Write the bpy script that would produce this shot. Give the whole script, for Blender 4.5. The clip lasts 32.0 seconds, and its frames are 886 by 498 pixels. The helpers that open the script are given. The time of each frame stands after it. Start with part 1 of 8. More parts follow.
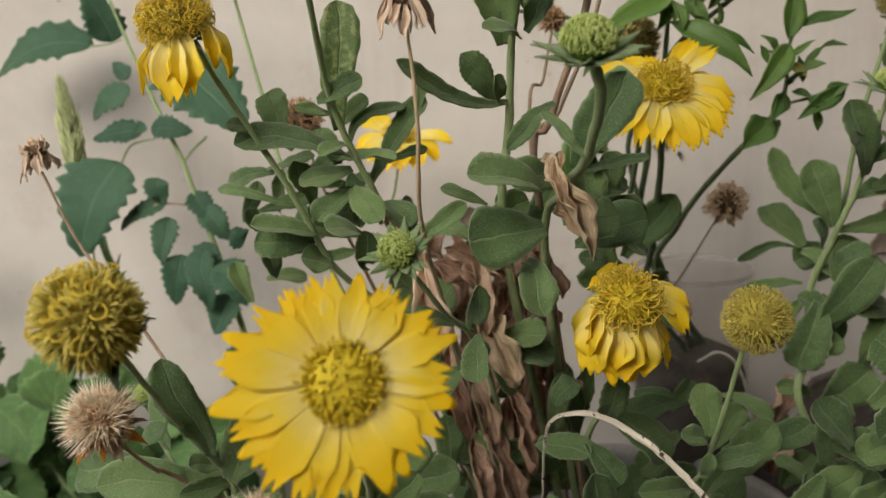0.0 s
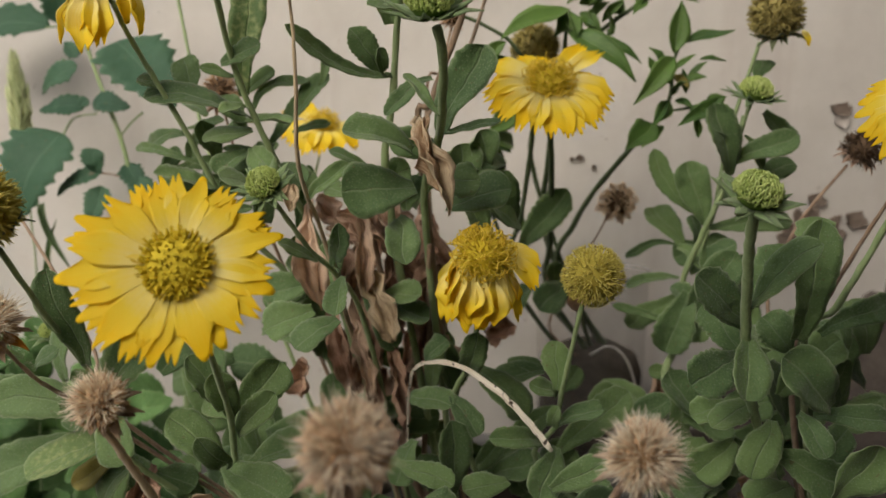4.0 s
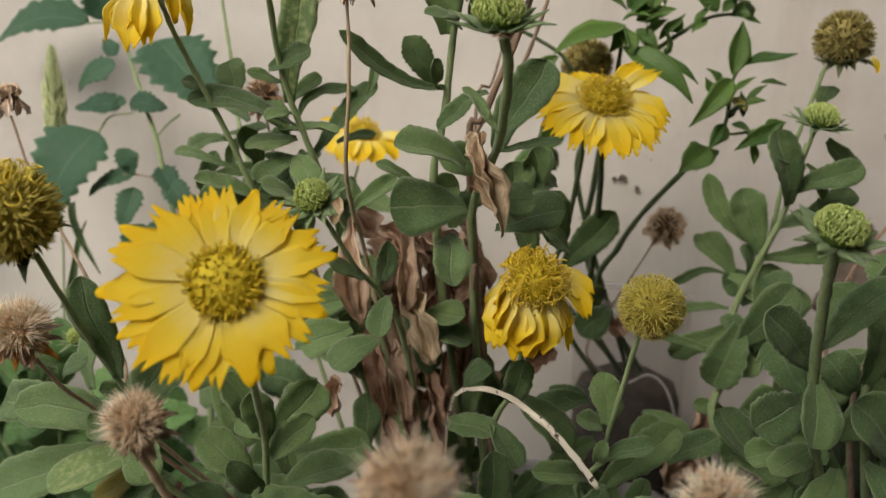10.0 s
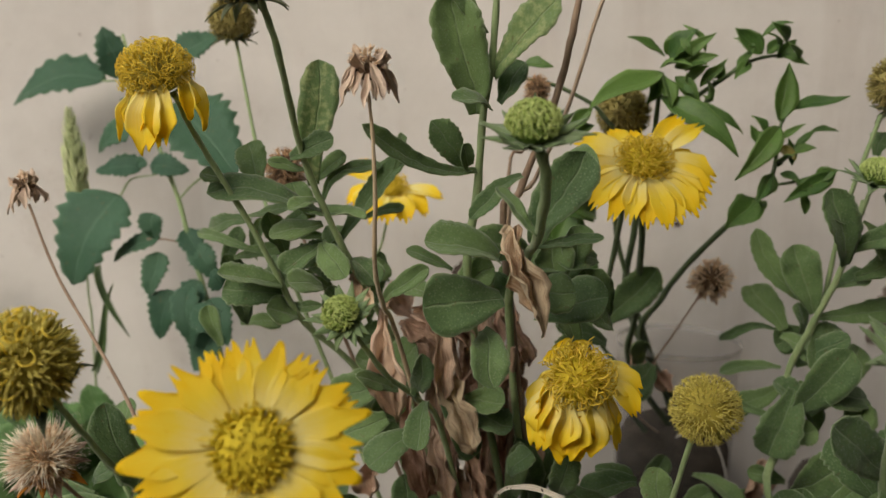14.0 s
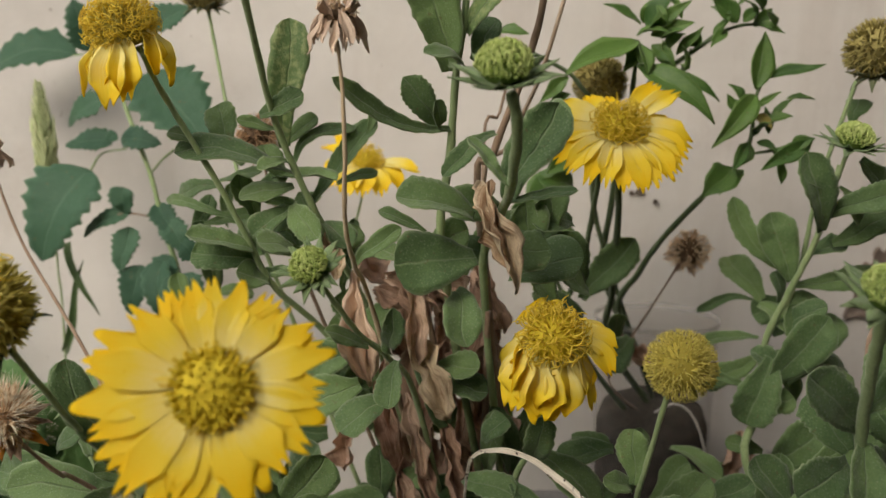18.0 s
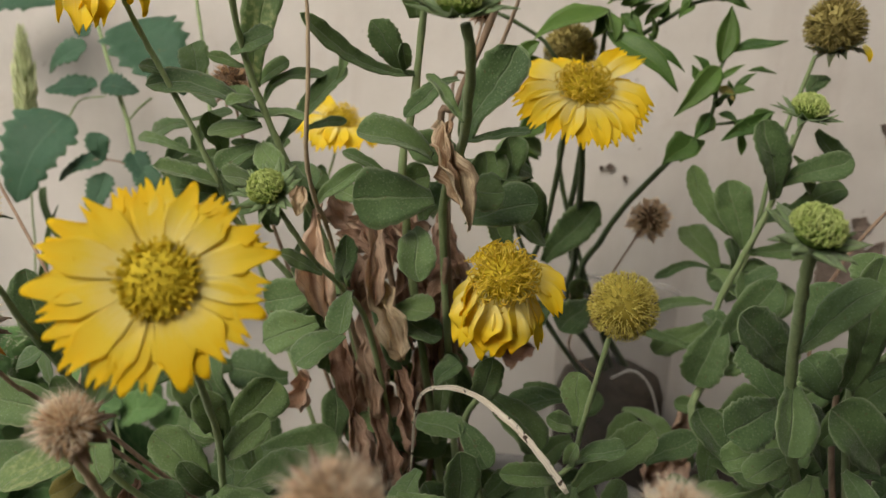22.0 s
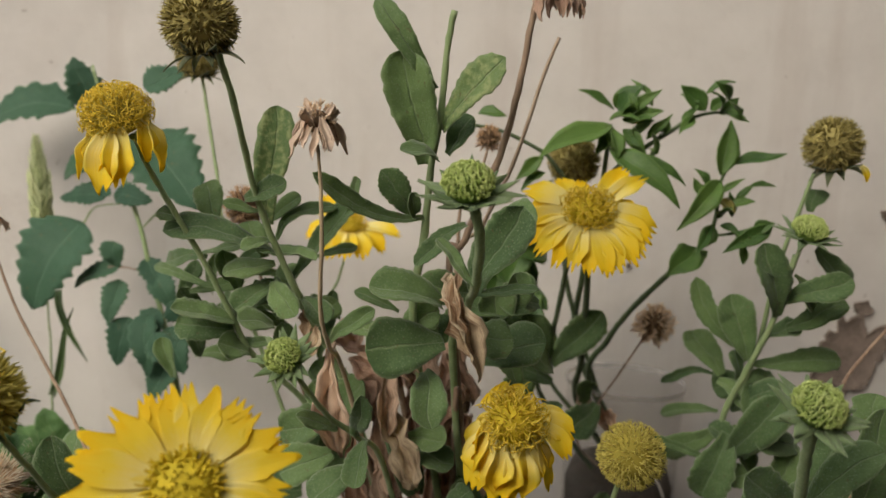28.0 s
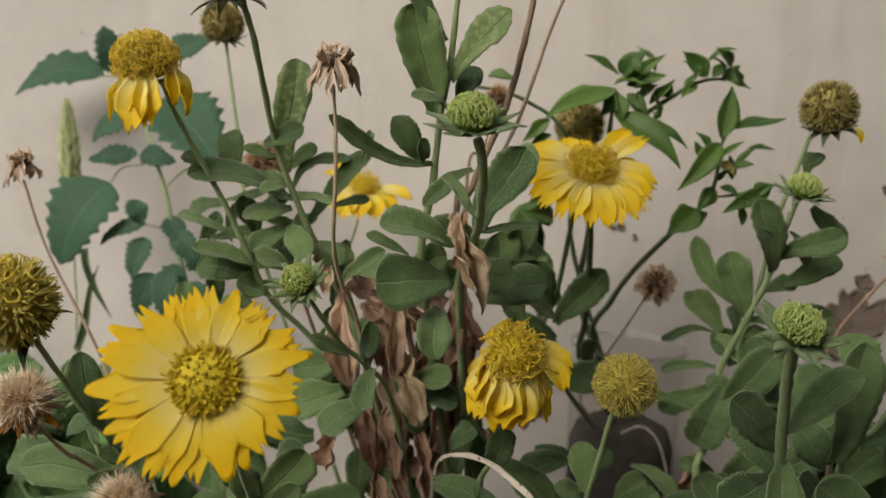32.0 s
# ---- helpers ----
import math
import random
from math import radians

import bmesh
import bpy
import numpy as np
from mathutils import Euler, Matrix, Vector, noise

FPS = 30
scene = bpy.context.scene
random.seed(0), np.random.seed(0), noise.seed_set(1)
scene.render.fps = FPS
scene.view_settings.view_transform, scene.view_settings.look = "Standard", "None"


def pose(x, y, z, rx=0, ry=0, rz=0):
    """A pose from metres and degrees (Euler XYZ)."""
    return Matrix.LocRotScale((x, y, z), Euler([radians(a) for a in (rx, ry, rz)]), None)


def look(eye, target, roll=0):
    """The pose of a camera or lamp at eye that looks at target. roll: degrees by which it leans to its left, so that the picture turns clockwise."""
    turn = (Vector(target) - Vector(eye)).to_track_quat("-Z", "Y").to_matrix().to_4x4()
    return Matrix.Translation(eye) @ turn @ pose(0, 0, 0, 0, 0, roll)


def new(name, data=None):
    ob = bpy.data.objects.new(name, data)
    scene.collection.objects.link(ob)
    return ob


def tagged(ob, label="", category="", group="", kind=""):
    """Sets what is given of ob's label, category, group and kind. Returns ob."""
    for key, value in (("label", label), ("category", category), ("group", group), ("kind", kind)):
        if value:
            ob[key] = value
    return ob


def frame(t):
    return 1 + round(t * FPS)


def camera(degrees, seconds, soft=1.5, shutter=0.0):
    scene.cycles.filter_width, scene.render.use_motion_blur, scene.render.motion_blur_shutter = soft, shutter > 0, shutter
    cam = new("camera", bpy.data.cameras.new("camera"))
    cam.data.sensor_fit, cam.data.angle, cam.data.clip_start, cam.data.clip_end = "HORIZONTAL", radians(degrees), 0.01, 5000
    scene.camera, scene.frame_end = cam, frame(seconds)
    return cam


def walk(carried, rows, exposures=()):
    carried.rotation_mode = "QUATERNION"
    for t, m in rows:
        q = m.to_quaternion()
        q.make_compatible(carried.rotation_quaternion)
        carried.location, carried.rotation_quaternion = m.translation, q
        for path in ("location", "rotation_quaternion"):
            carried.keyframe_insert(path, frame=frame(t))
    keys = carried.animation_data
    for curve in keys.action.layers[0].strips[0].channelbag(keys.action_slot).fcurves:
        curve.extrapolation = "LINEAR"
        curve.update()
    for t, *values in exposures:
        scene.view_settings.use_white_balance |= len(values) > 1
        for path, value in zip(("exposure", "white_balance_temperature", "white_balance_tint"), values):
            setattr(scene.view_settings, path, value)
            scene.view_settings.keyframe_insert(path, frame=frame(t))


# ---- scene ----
cam = camera(56.4, 32.0, soft=1.5)
cam.data.dof.use_dof, cam.data.dof.focus_distance, cam.data.dof.aperture_fstop = True, 0.33, 10.0
EXPOSURES = ((0.0, -0.26), (1.0, -0.46), (2.0, -0.40), (4.0, -0.32), (8.0, -0.24), (10.0, -0.28), (11.0, -0.42), (13.0, -0.41), (15.5, -0.42), (18.0, -0.28), (21.0, -0.30), (23.0, -0.25), (26.5, -0.25), (29.0, -0.44), (32.0, -0.42))
METRES, EYE, TILT, LEAN, TURN = 1.0, 0.52, -12.0, 3.0, 0.0
ROWS = [
    (0.0, 0.0, 0.0, 0.0, 0.0, 0.0, -0.0),
    (0.5, 0.0215, 0.0133, 0.0257, 0.17, 0.26, -0.56),
    (1.0, 0.0513, 0.02, 0.0404, 0.34, 0.67, -0.65),
    (1.5, 0.0595, 0.0175, 0.0283, -1.51, 2.66, -0.48),
    (2.0, 0.0608, 0.0115, 0.0221, -1.32, 3.37, -1.66),
    (2.5, 0.0607, 0.009, 0.0182, -0.88, 3.54, -3.09),
    (3.0, 0.0723, 0.0014, 0.0057, -0.77, 3.6, -3.42),
    (3.5, 0.0699, -0.0161, -0.0062, -0.73, 3.71, -3.48),
    (4.0, 0.0534, -0.0335, -0.0426, -0.65, 3.74, -3.64),
    (4.5, 0.0279, -0.044, -0.0471, -0.69, 4.09, -4.58),
    (6.5, 0.028, -0.0489, -0.0589, -0.7, 4.63, -5.95),
    (7.0, 0.0329, -0.0455, -0.06, -0.68, 4.61, -5.98),
    (7.5, 0.0293, -0.0372, -0.0516, -0.57, 4.53, -5.94),
    (8.0, 0.0263, -0.0338, -0.0355, -0.42, 4.44, -6.05),
    (8.5, 0.0333, -0.0166, -0.044, -0.21, 4.45, -6.08),
    (9.0, 0.0342, -0.0184, -0.0435, -0.11, 4.42, -6.07),
    (9.5, 0.0351, -0.017, -0.0472, 0.02, 4.38, -6.12),
    (10.0, 0.0381, -0.0172, -0.0375, 0.21, 4.27, -6.16),
    (10.5, 0.0305, -0.0195, -0.0137, 0.18, 4.33, -6.3),
    (11.0, 0.0216, -0.0096, -0.0012, 0.22, 4.36, -6.36),
    (11.5, 0.0321, -0.0071, -0.0099, 0.4, 4.33, -6.4),
    (12.0, 0.0133, -0.0105, -0.0209, 0.5, 4.33, -6.35),
    (12.5, 0.0112, -0.0126, -0.0119, 0.5, 4.2, -6.6),
    (13.0, 0.022, -0.0049, 0.0043, 1.01, 3.51, -5.64),
    (13.5, 0.0318, -0.0182, 0.0305, 2.26, 2.89, -4.39),
    (14.0, 0.0313, -0.0015, 0.0127, 2.43, 2.43, -4.23),
    (14.5, 0.037, 0.0112, 0.0053, 2.28, 2.33, -4.22),
    (15.0, 0.0372, 0.0053, 0.0062, 1.67, 2.17, -4.25),
    (15.5, 0.0385, -0.001, 0.0131, 1.4, 2.8, -4.2),
    (17.5, 0.0376, 0.0016, -0.0038, 1.55, 3.13, -4.04),
    (18.0, 0.037, 0.0053, -0.0058, 1.31, 2.9, -4.09),
    (18.5, 0.0343, 0.0063, -0.0061, 1.2, 2.78, -4.19),
    (19.0, 0.0355, 0.0113, -0.0063, 1.31, 2.63, -4.3),
    (19.5, 0.039, 0.0102, 0.0023, 1.37, 2.49, -4.66),
    (20.0, 0.0452, -0.0057, 0.0, 1.49, 2.49, -4.81),
    (20.5, 0.0566, 0.0014, -0.0224, 1.04, 2.71, -5.65),
    (21.0, 0.0506, -0.0078, -0.0256, 0.53, 2.88, -6.19),
    (21.5, 0.0475, -0.0085, -0.0274, 0.47, 3.01, -6.55),
    (22.0, 0.053, -0.0033, -0.0305, 0.44, 3.1, -6.73),
    (22.5, 0.0501, -0.0175, -0.0346, 0.49, 3.15, -6.85),
    (23.0, 0.0378, -0.0268, -0.0387, 0.52, 3.25, -6.99),
    (23.5, 0.0316, -0.04, -0.0453, 0.3, 3.67, -7.18),
    (24.0, 0.0207, -0.0535, -0.0689, 0.3, 3.89, -7.3),
    (24.5, -0.0032, -0.0611, -0.0996, 0.29, 3.89, -7.31),
    (25.0, -0.031, -0.0698, -0.091, 0.31, 3.76, -7.51),
    (25.5, -0.0324, -0.0649, -0.0784, 0.49, 3.67, -7.67),
    (26.0, -0.0068, -0.0644, -0.0445, 0.75, 3.61, -7.72),
    (26.5, 0.0221, -0.0538, -0.0167, 0.65, 3.86, -6.74),
    (28.5, 0.0448, -0.0051, 0.0284, 0.82, 4.03, -5.84),
    (29.0, 0.0473, 0.0021, 0.0307, 1.03, 4.02, -5.91),
    (29.5, 0.0564, -0.0005, 0.0283, 1.14, 3.96, -5.93),
    (30.0, 0.056, -0.0047, 0.0243, 1.26, 3.93, -5.92),
    (30.5, 0.06, -0.0151, 0.0277, 1.49, 4.11, -6.25),
    (31.0, 0.0469, -0.0142, 0.0146, 1.58, 4.32, -6.6),
    (31.5, 0.0465, -0.0238, 0.0036, 1.75, 4.37, -6.85),
    (32.0, 0.0525, -0.0338, -0.0062, 1.86, 4.38, -6.86),
]
walk(cam, [(t, pose(0, 0, EYE, TILT, LEAN, TURN) @ pose(METRES * x, METRES * y, METRES * z, 90 + pitch, roll, yaw)) for t, x, y, z, yaw, pitch, roll in ROWS], EXPOSURES)

# ---- light ----
world = bpy.data.worlds.new("sky")
scene.world = world
world.use_nodes = True
_wn = world.node_tree.nodes
_sky = _wn.new("ShaderNodeTexSky")
_sky.sky_type = "NISHITA"
_sky.sun_disc = False
_sky.sun_elevation = radians(40)
_sky.sun_rotation = radians(212)
_sky.air_density = 1.4
_sky.dust_density = 4.0
_wn["Background"].inputs["Strength"].default_value = 0.165
world.node_tree.links.new(_sky.outputs[0], _wn["Background"].inputs["Color"])
sun = new("sun", bpy.data.lights.new("sun", "SUN"))
sun.data.energy = 2.9
sun.data.angle = radians(46)
sun.data.color = (1.0, 0.94, 0.845)
sun.matrix_world = look((-1.9, -3.0, 3.1), (0, 0, 0))

# ---- materials ----


def material(name, rough=0.6, spec=0.35):
    m = bpy.data.materials.new(name)
    m.use_nodes = True
    nt = m.node_tree
    b = nt.nodes["Principled BSDF"]
    b.inputs["Roughness"].default_value = rough
    b.inputs["Specular IOR Level"].default_value = spec
    return m, nt, b


def node(nt, kind, **values):
    n = nt.nodes.new(kind)
    for k, v in values.items():
        n.inputs[k].default_value = v
    return n


def ramp(nt, fac, stops):
    r = nt.nodes.new("ShaderNodeValToRGB")
    while len(r.color_ramp.elements) < len(stops):
        r.color_ramp.elements.new(0.5)
    for e, (p, col) in zip(r.color_ramp.elements, stops):
        e.position = p
        e.color = (*col, 1)
    nt.links.new(fac, r.inputs["Fac"])
    return r.outputs["Color"]


def mixc(nt, fac, a, b, how="MIX"):
    m = nt.nodes.new("ShaderNodeMix")
    m.data_type, m.blend_type = "RGBA", how
    for sock, v in (("Factor", fac), ("A", a), ("B", b)):
        s = [i for i in m.inputs if i.name == sock and i.enabled][0]
        if hasattr(v, "links"):
            nt.links.new(v, s)
        else:
            s.default_value = v if sock == "Factor" else (*v, 1)
    return [o for o in m.outputs if o.enabled][0]


def calc(nt, op, a, b=0.0, c=0.0):
    m = nt.nodes.new("ShaderNodeMath")
    m.operation = op
    for i, v in enumerate((a, b, c)):
        if hasattr(v, "links"):
            nt.links.new(v, m.inputs[i])
        else:
            m.inputs[i].default_value = v
    return m.outputs[0]


def noise_tex(nt, scale, detail=4.0, rough=0.6, coords="Object"):
    tc = nt.nodes.new("ShaderNodeTexCoord")
    n = node(nt, "ShaderNodeTexNoise", Scale=scale, Detail=detail, Roughness=rough)
    nt.links.new(tc.outputs[coords], n.inputs["Vector"])
    return n.outputs["Fac"]


def bump(nt, bsdf, height, strength, distance):
    bp = node(nt, "ShaderNodeBump", Strength=strength, Distance=distance)
    nt.links.new(height, bp.inputs["Height"])
    nt.links.new(bp.outputs[0], bsdf.inputs["Normal"])


def see_through(nt, b, colour, amount):
    """Thin tissue: part of the light comes through the blade."""
    tr = nt.nodes.new("ShaderNodeBsdfTranslucent")
    nt.links.new(colour, tr.inputs["Color"])
    mx = nt.nodes.new("ShaderNodeMixShader")
    mx.inputs[0].default_value = amount
    nt.links.new(b.outputs[0], mx.inputs[1])
    nt.links.new(tr.outputs[0], mx.inputs[2])
    nt.links.new(mx.outputs[0], nt.nodes["Material Output"].inputs["Surface"])


def leaf_material(name, dark, light, vein, rough=0.55, spec=0.3, veins=9.0, mottle=0.0, fuzz=0.25, vein_gain=0.16, pitted=0.42):
    m, nt, b = material(name, rough, spec)
    uv = nt.nodes.new("ShaderNodeUVMap")
    sep = nt.nodes.new("ShaderNodeSeparateXYZ")
    nt.links.new(uv.outputs[0], sep.inputs[0])
    u, v = sep.outputs[0], sep.outputs[1]
    off = calc(nt, "ABSOLUTE", calc(nt, "SUBTRACT", u, 0.5))
    rib = calc(nt, "SUBTRACT", 1.0, calc(nt, "MULTIPLY", off, 28.0))
    rib = calc(nt, "MAXIMUM", rib, 0.0)
    wob = noise_tex(nt, 60.0, 2.0)
    side = calc(nt, "ADD", calc(nt, "MULTIPLY", v, veins), calc(nt, "MULTIPLY", off, -veins * 0.75))
    side = calc(nt, "ADD", side, calc(nt, "MULTIPLY", wob, 0.7))
    side = calc(nt, "PINGPONG", side, 0.5)
    side = calc(nt, "MAXIMUM", calc(nt, "SUBTRACT", 1.0, calc(nt, "MULTIPLY", side, 9.0)), 0.0)
    info = nt.nodes.new("ShaderNodeObjectInfo")
    patch = noise_tex(nt, 130.0, 6.0, 0.7)
    fine = noise_tex(nt, 1100.0, 3.0, 0.75)
    f = calc(nt, "ADD", calc(nt, "MULTIPLY", info.outputs["Random"], 0.55), calc(nt, "MULTIPLY", patch, 0.6))
    f = calc(nt, "ADD", f, calc(nt, "MULTIPLY", calc(nt, "SUBTRACT", fine, 0.35), 0.8))
    col = ramp(nt, f, [(0.3, dark), (1.0, light)])
    vm = calc(nt, "ADD", calc(nt, "MULTIPLY", rib, 0.45), calc(nt, "MULTIPLY", side, vein_gain * 0.35))
    col = mixc(nt, vm, col, vein)
    if mottle:
        mt = noise_tex(nt, 260.0, 3.0, 0.6)
        mk = ramp(nt, mt, [(0.48, (0, 0, 0)), (0.62, (1, 1, 1))])
        col = mixc(nt, calc(nt, "MULTIPLY", mk, mottle), col, (0.38, 0.44, 0.19))
    tc = nt.nodes.new("ShaderNodeTexCoord")
    pits = node(nt, "ShaderNodeTexVoronoi", Scale=760.0)
    nt.links.new(tc.outputs["Object"], pits.inputs["Vector"])
    pit = ramp(nt, pits.outputs["Distance"], [(0.10, (1, 1, 1)), (0.34, (0, 0, 0))])
    col = mixc(nt, calc(nt, "MULTIPLY", pit, pitted), col, vein)
    spots = noise_tex(nt, 420.0, 1.0, 0.5)
    col = mixc(nt, ramp(nt, spots, [(0.70, (0, 0, 0)), (0.76, (0.6, 0.6, 0.6))]), col, (0.16, 0.13, 0.06))
    edge = calc(nt, "MULTIPLY", calc(nt, "MAXIMUM", calc(nt, "SUBTRACT", off, 0.445), 0.0), 15.0)
    col = mixc(nt, edge, col, vein)
    nt.links.new(col, b.inputs["Base Color"])
    b.inputs["Sheen Weight"].default_value = fuzz
    b.inputs["Sheen Roughness"].default_value = 0.5
    h = calc(nt, "SUBTRACT", calc(nt, "MULTIPLY", patch, 0.5), calc(nt, "ADD", calc(nt, "MULTIPLY", rib, 0.6), calc(nt, "MULTIPLY", side, 0.12)))
    h = calc(nt, "ADD", h, calc(nt, "MULTIPLY", fine, 0.3))
    h = calc(nt, "ADD", h, calc(nt, "MULTIPLY", pit, 0.25 if pitted else 0.0))
    bump(nt, b, h, 0.75, 0.0010)
    see_through(nt, b, mixc(nt, 0.5, col, (0.20, 0.30, 0.04)), 0.30)
    return m


LEAF = leaf_material("leaf_grey_green", (0.074, 0.142, 0.054), (0.192, 0.302, 0.106), (0.34, 0.43, 0.24), fuzz=0.3)
LEAF_MOTT = leaf_material("leaf_mottled", (0.100, 0.175, 0.060), (0.205, 0.310, 0.110), (0.30, 0.38, 0.20), mottle=0.8)
LEAF_YELLOW = leaf_material("leaf_yellowing", (0.32, 0.28, 0.06), (0.50, 0.42, 0.12), (0.45, 0.42, 0.18))
LEAF_PALE = leaf_material("leaf_straw_pale", (0.40, 0.38, 0.20), (0.55, 0.52, 0.30), (0.6, 0.57, 0.38))
PEPPER = leaf_material("leaf_pepper", (0.042, 0.112, 0.026), (0.150, 0.270, 0.060), (0.22, 0.34, 0.10), rough=0.38, spec=0.45, veins=6.0, fuzz=0.0, pitted=0.0)
GOOSE = leaf_material("leaf_goosefoot", (0.030, 0.090, 0.052), (0.070, 0.160, 0.090), (0.14, 0.25, 0.15), veins=5.0, fuzz=0.08, pitted=0.1)
HERB = leaf_material("leaf_herb", (0.042, 0.110, 0.038), (0.150, 0.290, 0.090), (0.24, 0.38, 0.15), veins=6.0, fuzz=0.1, vein_gain=0.9, pitted=0.08)
GRASS = leaf_material("leaf_grass", (0.06, 0.12, 0.04), (0.12, 0.20, 0.07), (0.2, 0.28, 0.12), veins=0.0)


def dry_material(name, dark, light):
    m, nt, b = material(name, 0.8, 0.15)
    uv = nt.nodes.new("ShaderNodeUVMap")
    w = node(nt, "ShaderNodeTexNoise", Scale=14.0, Detail=4.0)
    mp = nt.nodes.new("ShaderNodeMapping")
    mp.inputs["Scale"].default_value = (3.0, 0.35, 1.0)
    nt.links.new(uv.outputs[0], mp.inputs["Vector"])
    nt.links.new(mp.outputs[0], w.inputs["Vector"])
    patch = noise_tex(nt, 120.0, 5.0, 0.7)
    info = nt.nodes.new("ShaderNodeObjectInfo")
    f = calc(nt, "ADD", calc(nt, "MULTIPLY", w.outputs["Fac"], 0.6), calc(nt, "MULTIPLY", patch, 0.5))
    f = calc(nt, "ADD", f, calc(nt, "MULTIPLY", calc(nt, "SUBTRACT", info.outputs["Random"], 0.5), 0.25))
    col = ramp(nt, f, [(0.40, dark), (0.66, light)])
    nt.links.new(col, b.inputs["Base Color"])
    bump(nt, b, f, 0.9, 0.0012)
    see_through(nt, b, col, 0.25)
    return m


DRY = dry_material("dry_leaf_brown", (0.38, 0.235, 0.165), (0.74, 0.54, 0.41))
DRY_MID = dry_material("dry_leaf_tan", (0.36, 0.23, 0.165), (0.74, 0.57, 0.43))
DRY_PALE = dry_material("dry_leaf_pale", (0.40, 0.25, 0.15), (0.78, 0.66, 0.47))
def straw_material():
    m, nt, b = material("straw_blade", 0.75, 0.2)
    uv = nt.nodes.new("ShaderNodeUVMap")
    mp = nt.nodes.new("ShaderNodeMapping")
    mp.inputs["Scale"].default_value = (9.0, 6.0, 1.0)
    nt.links.new(uv.outputs[0], mp.inputs["Vector"])
    n = node(nt, "ShaderNodeTexNoise", Scale=1.0, Detail=3.0)
    nt.links.new(mp.outputs[0], n.inputs["Vector"])
    col = ramp(nt, n.outputs["Fac"], [(0.30, (0.60, 0.52, 0.40)), (0.55, (0.84, 0.79, 0.68))])
    specks = noise_tex(nt, 330.0, 2.0, 0.5)
    col = mixc(nt, ramp(nt, specks, [(0.60, (0, 0, 0)), (0.66, (1, 1, 1))]), col, (0.075, 0.055, 0.04))
    nt.links.new(col, b.inputs["Base Color"])
    bump(nt, b, n.outputs["Fac"], 0.8, 0.0008)
    return m


STRAW_LEAF = straw_material()


def stem_material(name, dark, light, rough=0.6, scale=300.0, stretch=0.12):
    m, nt, b = material(name, rough, 0.25)
    tc = nt.nodes.new("ShaderNodeTexCoord")
    mp = nt.nodes.new("ShaderNodeMapping")
    mp.inputs["Scale"].default_value = (1.0, 1.0, stretch)
    nt.links.new(tc.outputs["Object"], mp.inputs["Vector"])
    n = node(nt, "ShaderNodeTexNoise", Scale=scale * 2, Detail=4.0, Roughness=0.7)
    nt.links.new(mp.outputs[0], n.inputs["Vector"])
    big = noise_tex(nt, 45.0, 3.0)
    f = calc(nt, "ADD", calc(nt, "MULTIPLY", n.outputs["Fac"], 0.6), calc(nt, "MULTIPLY", big, 0.5))
    nt.links.new(ramp(nt, f, [(0.35, dark), (0.75, light)]), b.inputs["Base Color"])
    bump(nt, b, n.outputs["Fac"], 0.6, 0.0006)
    b.inputs["Sheen Weight"].default_value = 0.2
    return m


GREEN = stem_material("stem_green", (0.170, 0.250, 0.098), (0.33, 0.42, 0.205))
DARKGREEN = stem_material("stem_dark_green", (0.045, 0.080, 0.030), (0.125, 0.170, 0.075))
BROWN = stem_material("stem_brown", (0.17, 0.105, 0.070), (0.45, 0.33, 0.23), 0.75)
TAN = stem_material("stem_tan", (0.36, 0.27, 0.17), (0.58, 0.47, 0.31), 0.75)
STRAW = stem_material("stem_straw", (0.30, 0.21, 0.14), (0.52, 0.42, 0.31), 0.75)


def petal_material(name, base, mid, tip):
    m, nt, b = material(name, 0.55, 0.2)
    uv = nt.nodes.new("ShaderNodeUVMap")
    sep = nt.nodes.new("ShaderNodeSeparateXYZ")
    nt.links.new(uv.outputs[0], sep.inputs[0])
    mp = nt.nodes.new("ShaderNodeMapping")
    mp.inputs["Scale"].default_value = (14.0, 0.9, 1.0)
    nt.links.new(uv.outputs[0], mp.inputs["Vector"])
    n = node(nt, "ShaderNodeTexNoise", Scale=2.0, Detail=3.0)
    nt.links.new(mp.outputs[0], n.inputs["Vector"])
    big = noise_tex(nt, 130.0, 3.0)
    info = nt.nodes.new("ShaderNodeObjectInfo")
    f = calc(nt, "ADD", sep.outputs[1], calc(nt, "MULTIPLY", calc(nt, "SUBTRACT", n.outputs["Fac"], 0.5), 0.45))
    f = calc(nt, "ADD", f, calc(nt, "MULTIPLY", calc(nt, "SUBTRACT", info.outputs["Random"], 0.5), 0.35))
    f = calc(nt, "ADD", f, calc(nt, "MULTIPLY", calc(nt, "SUBTRACT", big, 0.5), 0.3))
    col = ramp(nt, f, [(0.12, base), (0.55, mid), (0.95, tip)])
    nt.links.new(col, b.inputs["Base Color"])
    bump(nt, b, n.outputs["Fac"], 0.6, 0.0004)
    see_through(nt, b, col, 0.42)
    return m


PETAL = petal_material("petal_yellow", (0.92, 0.84, 0.36), (0.93, 0.76, 0.062), (0.94, 0.685, 0.012))


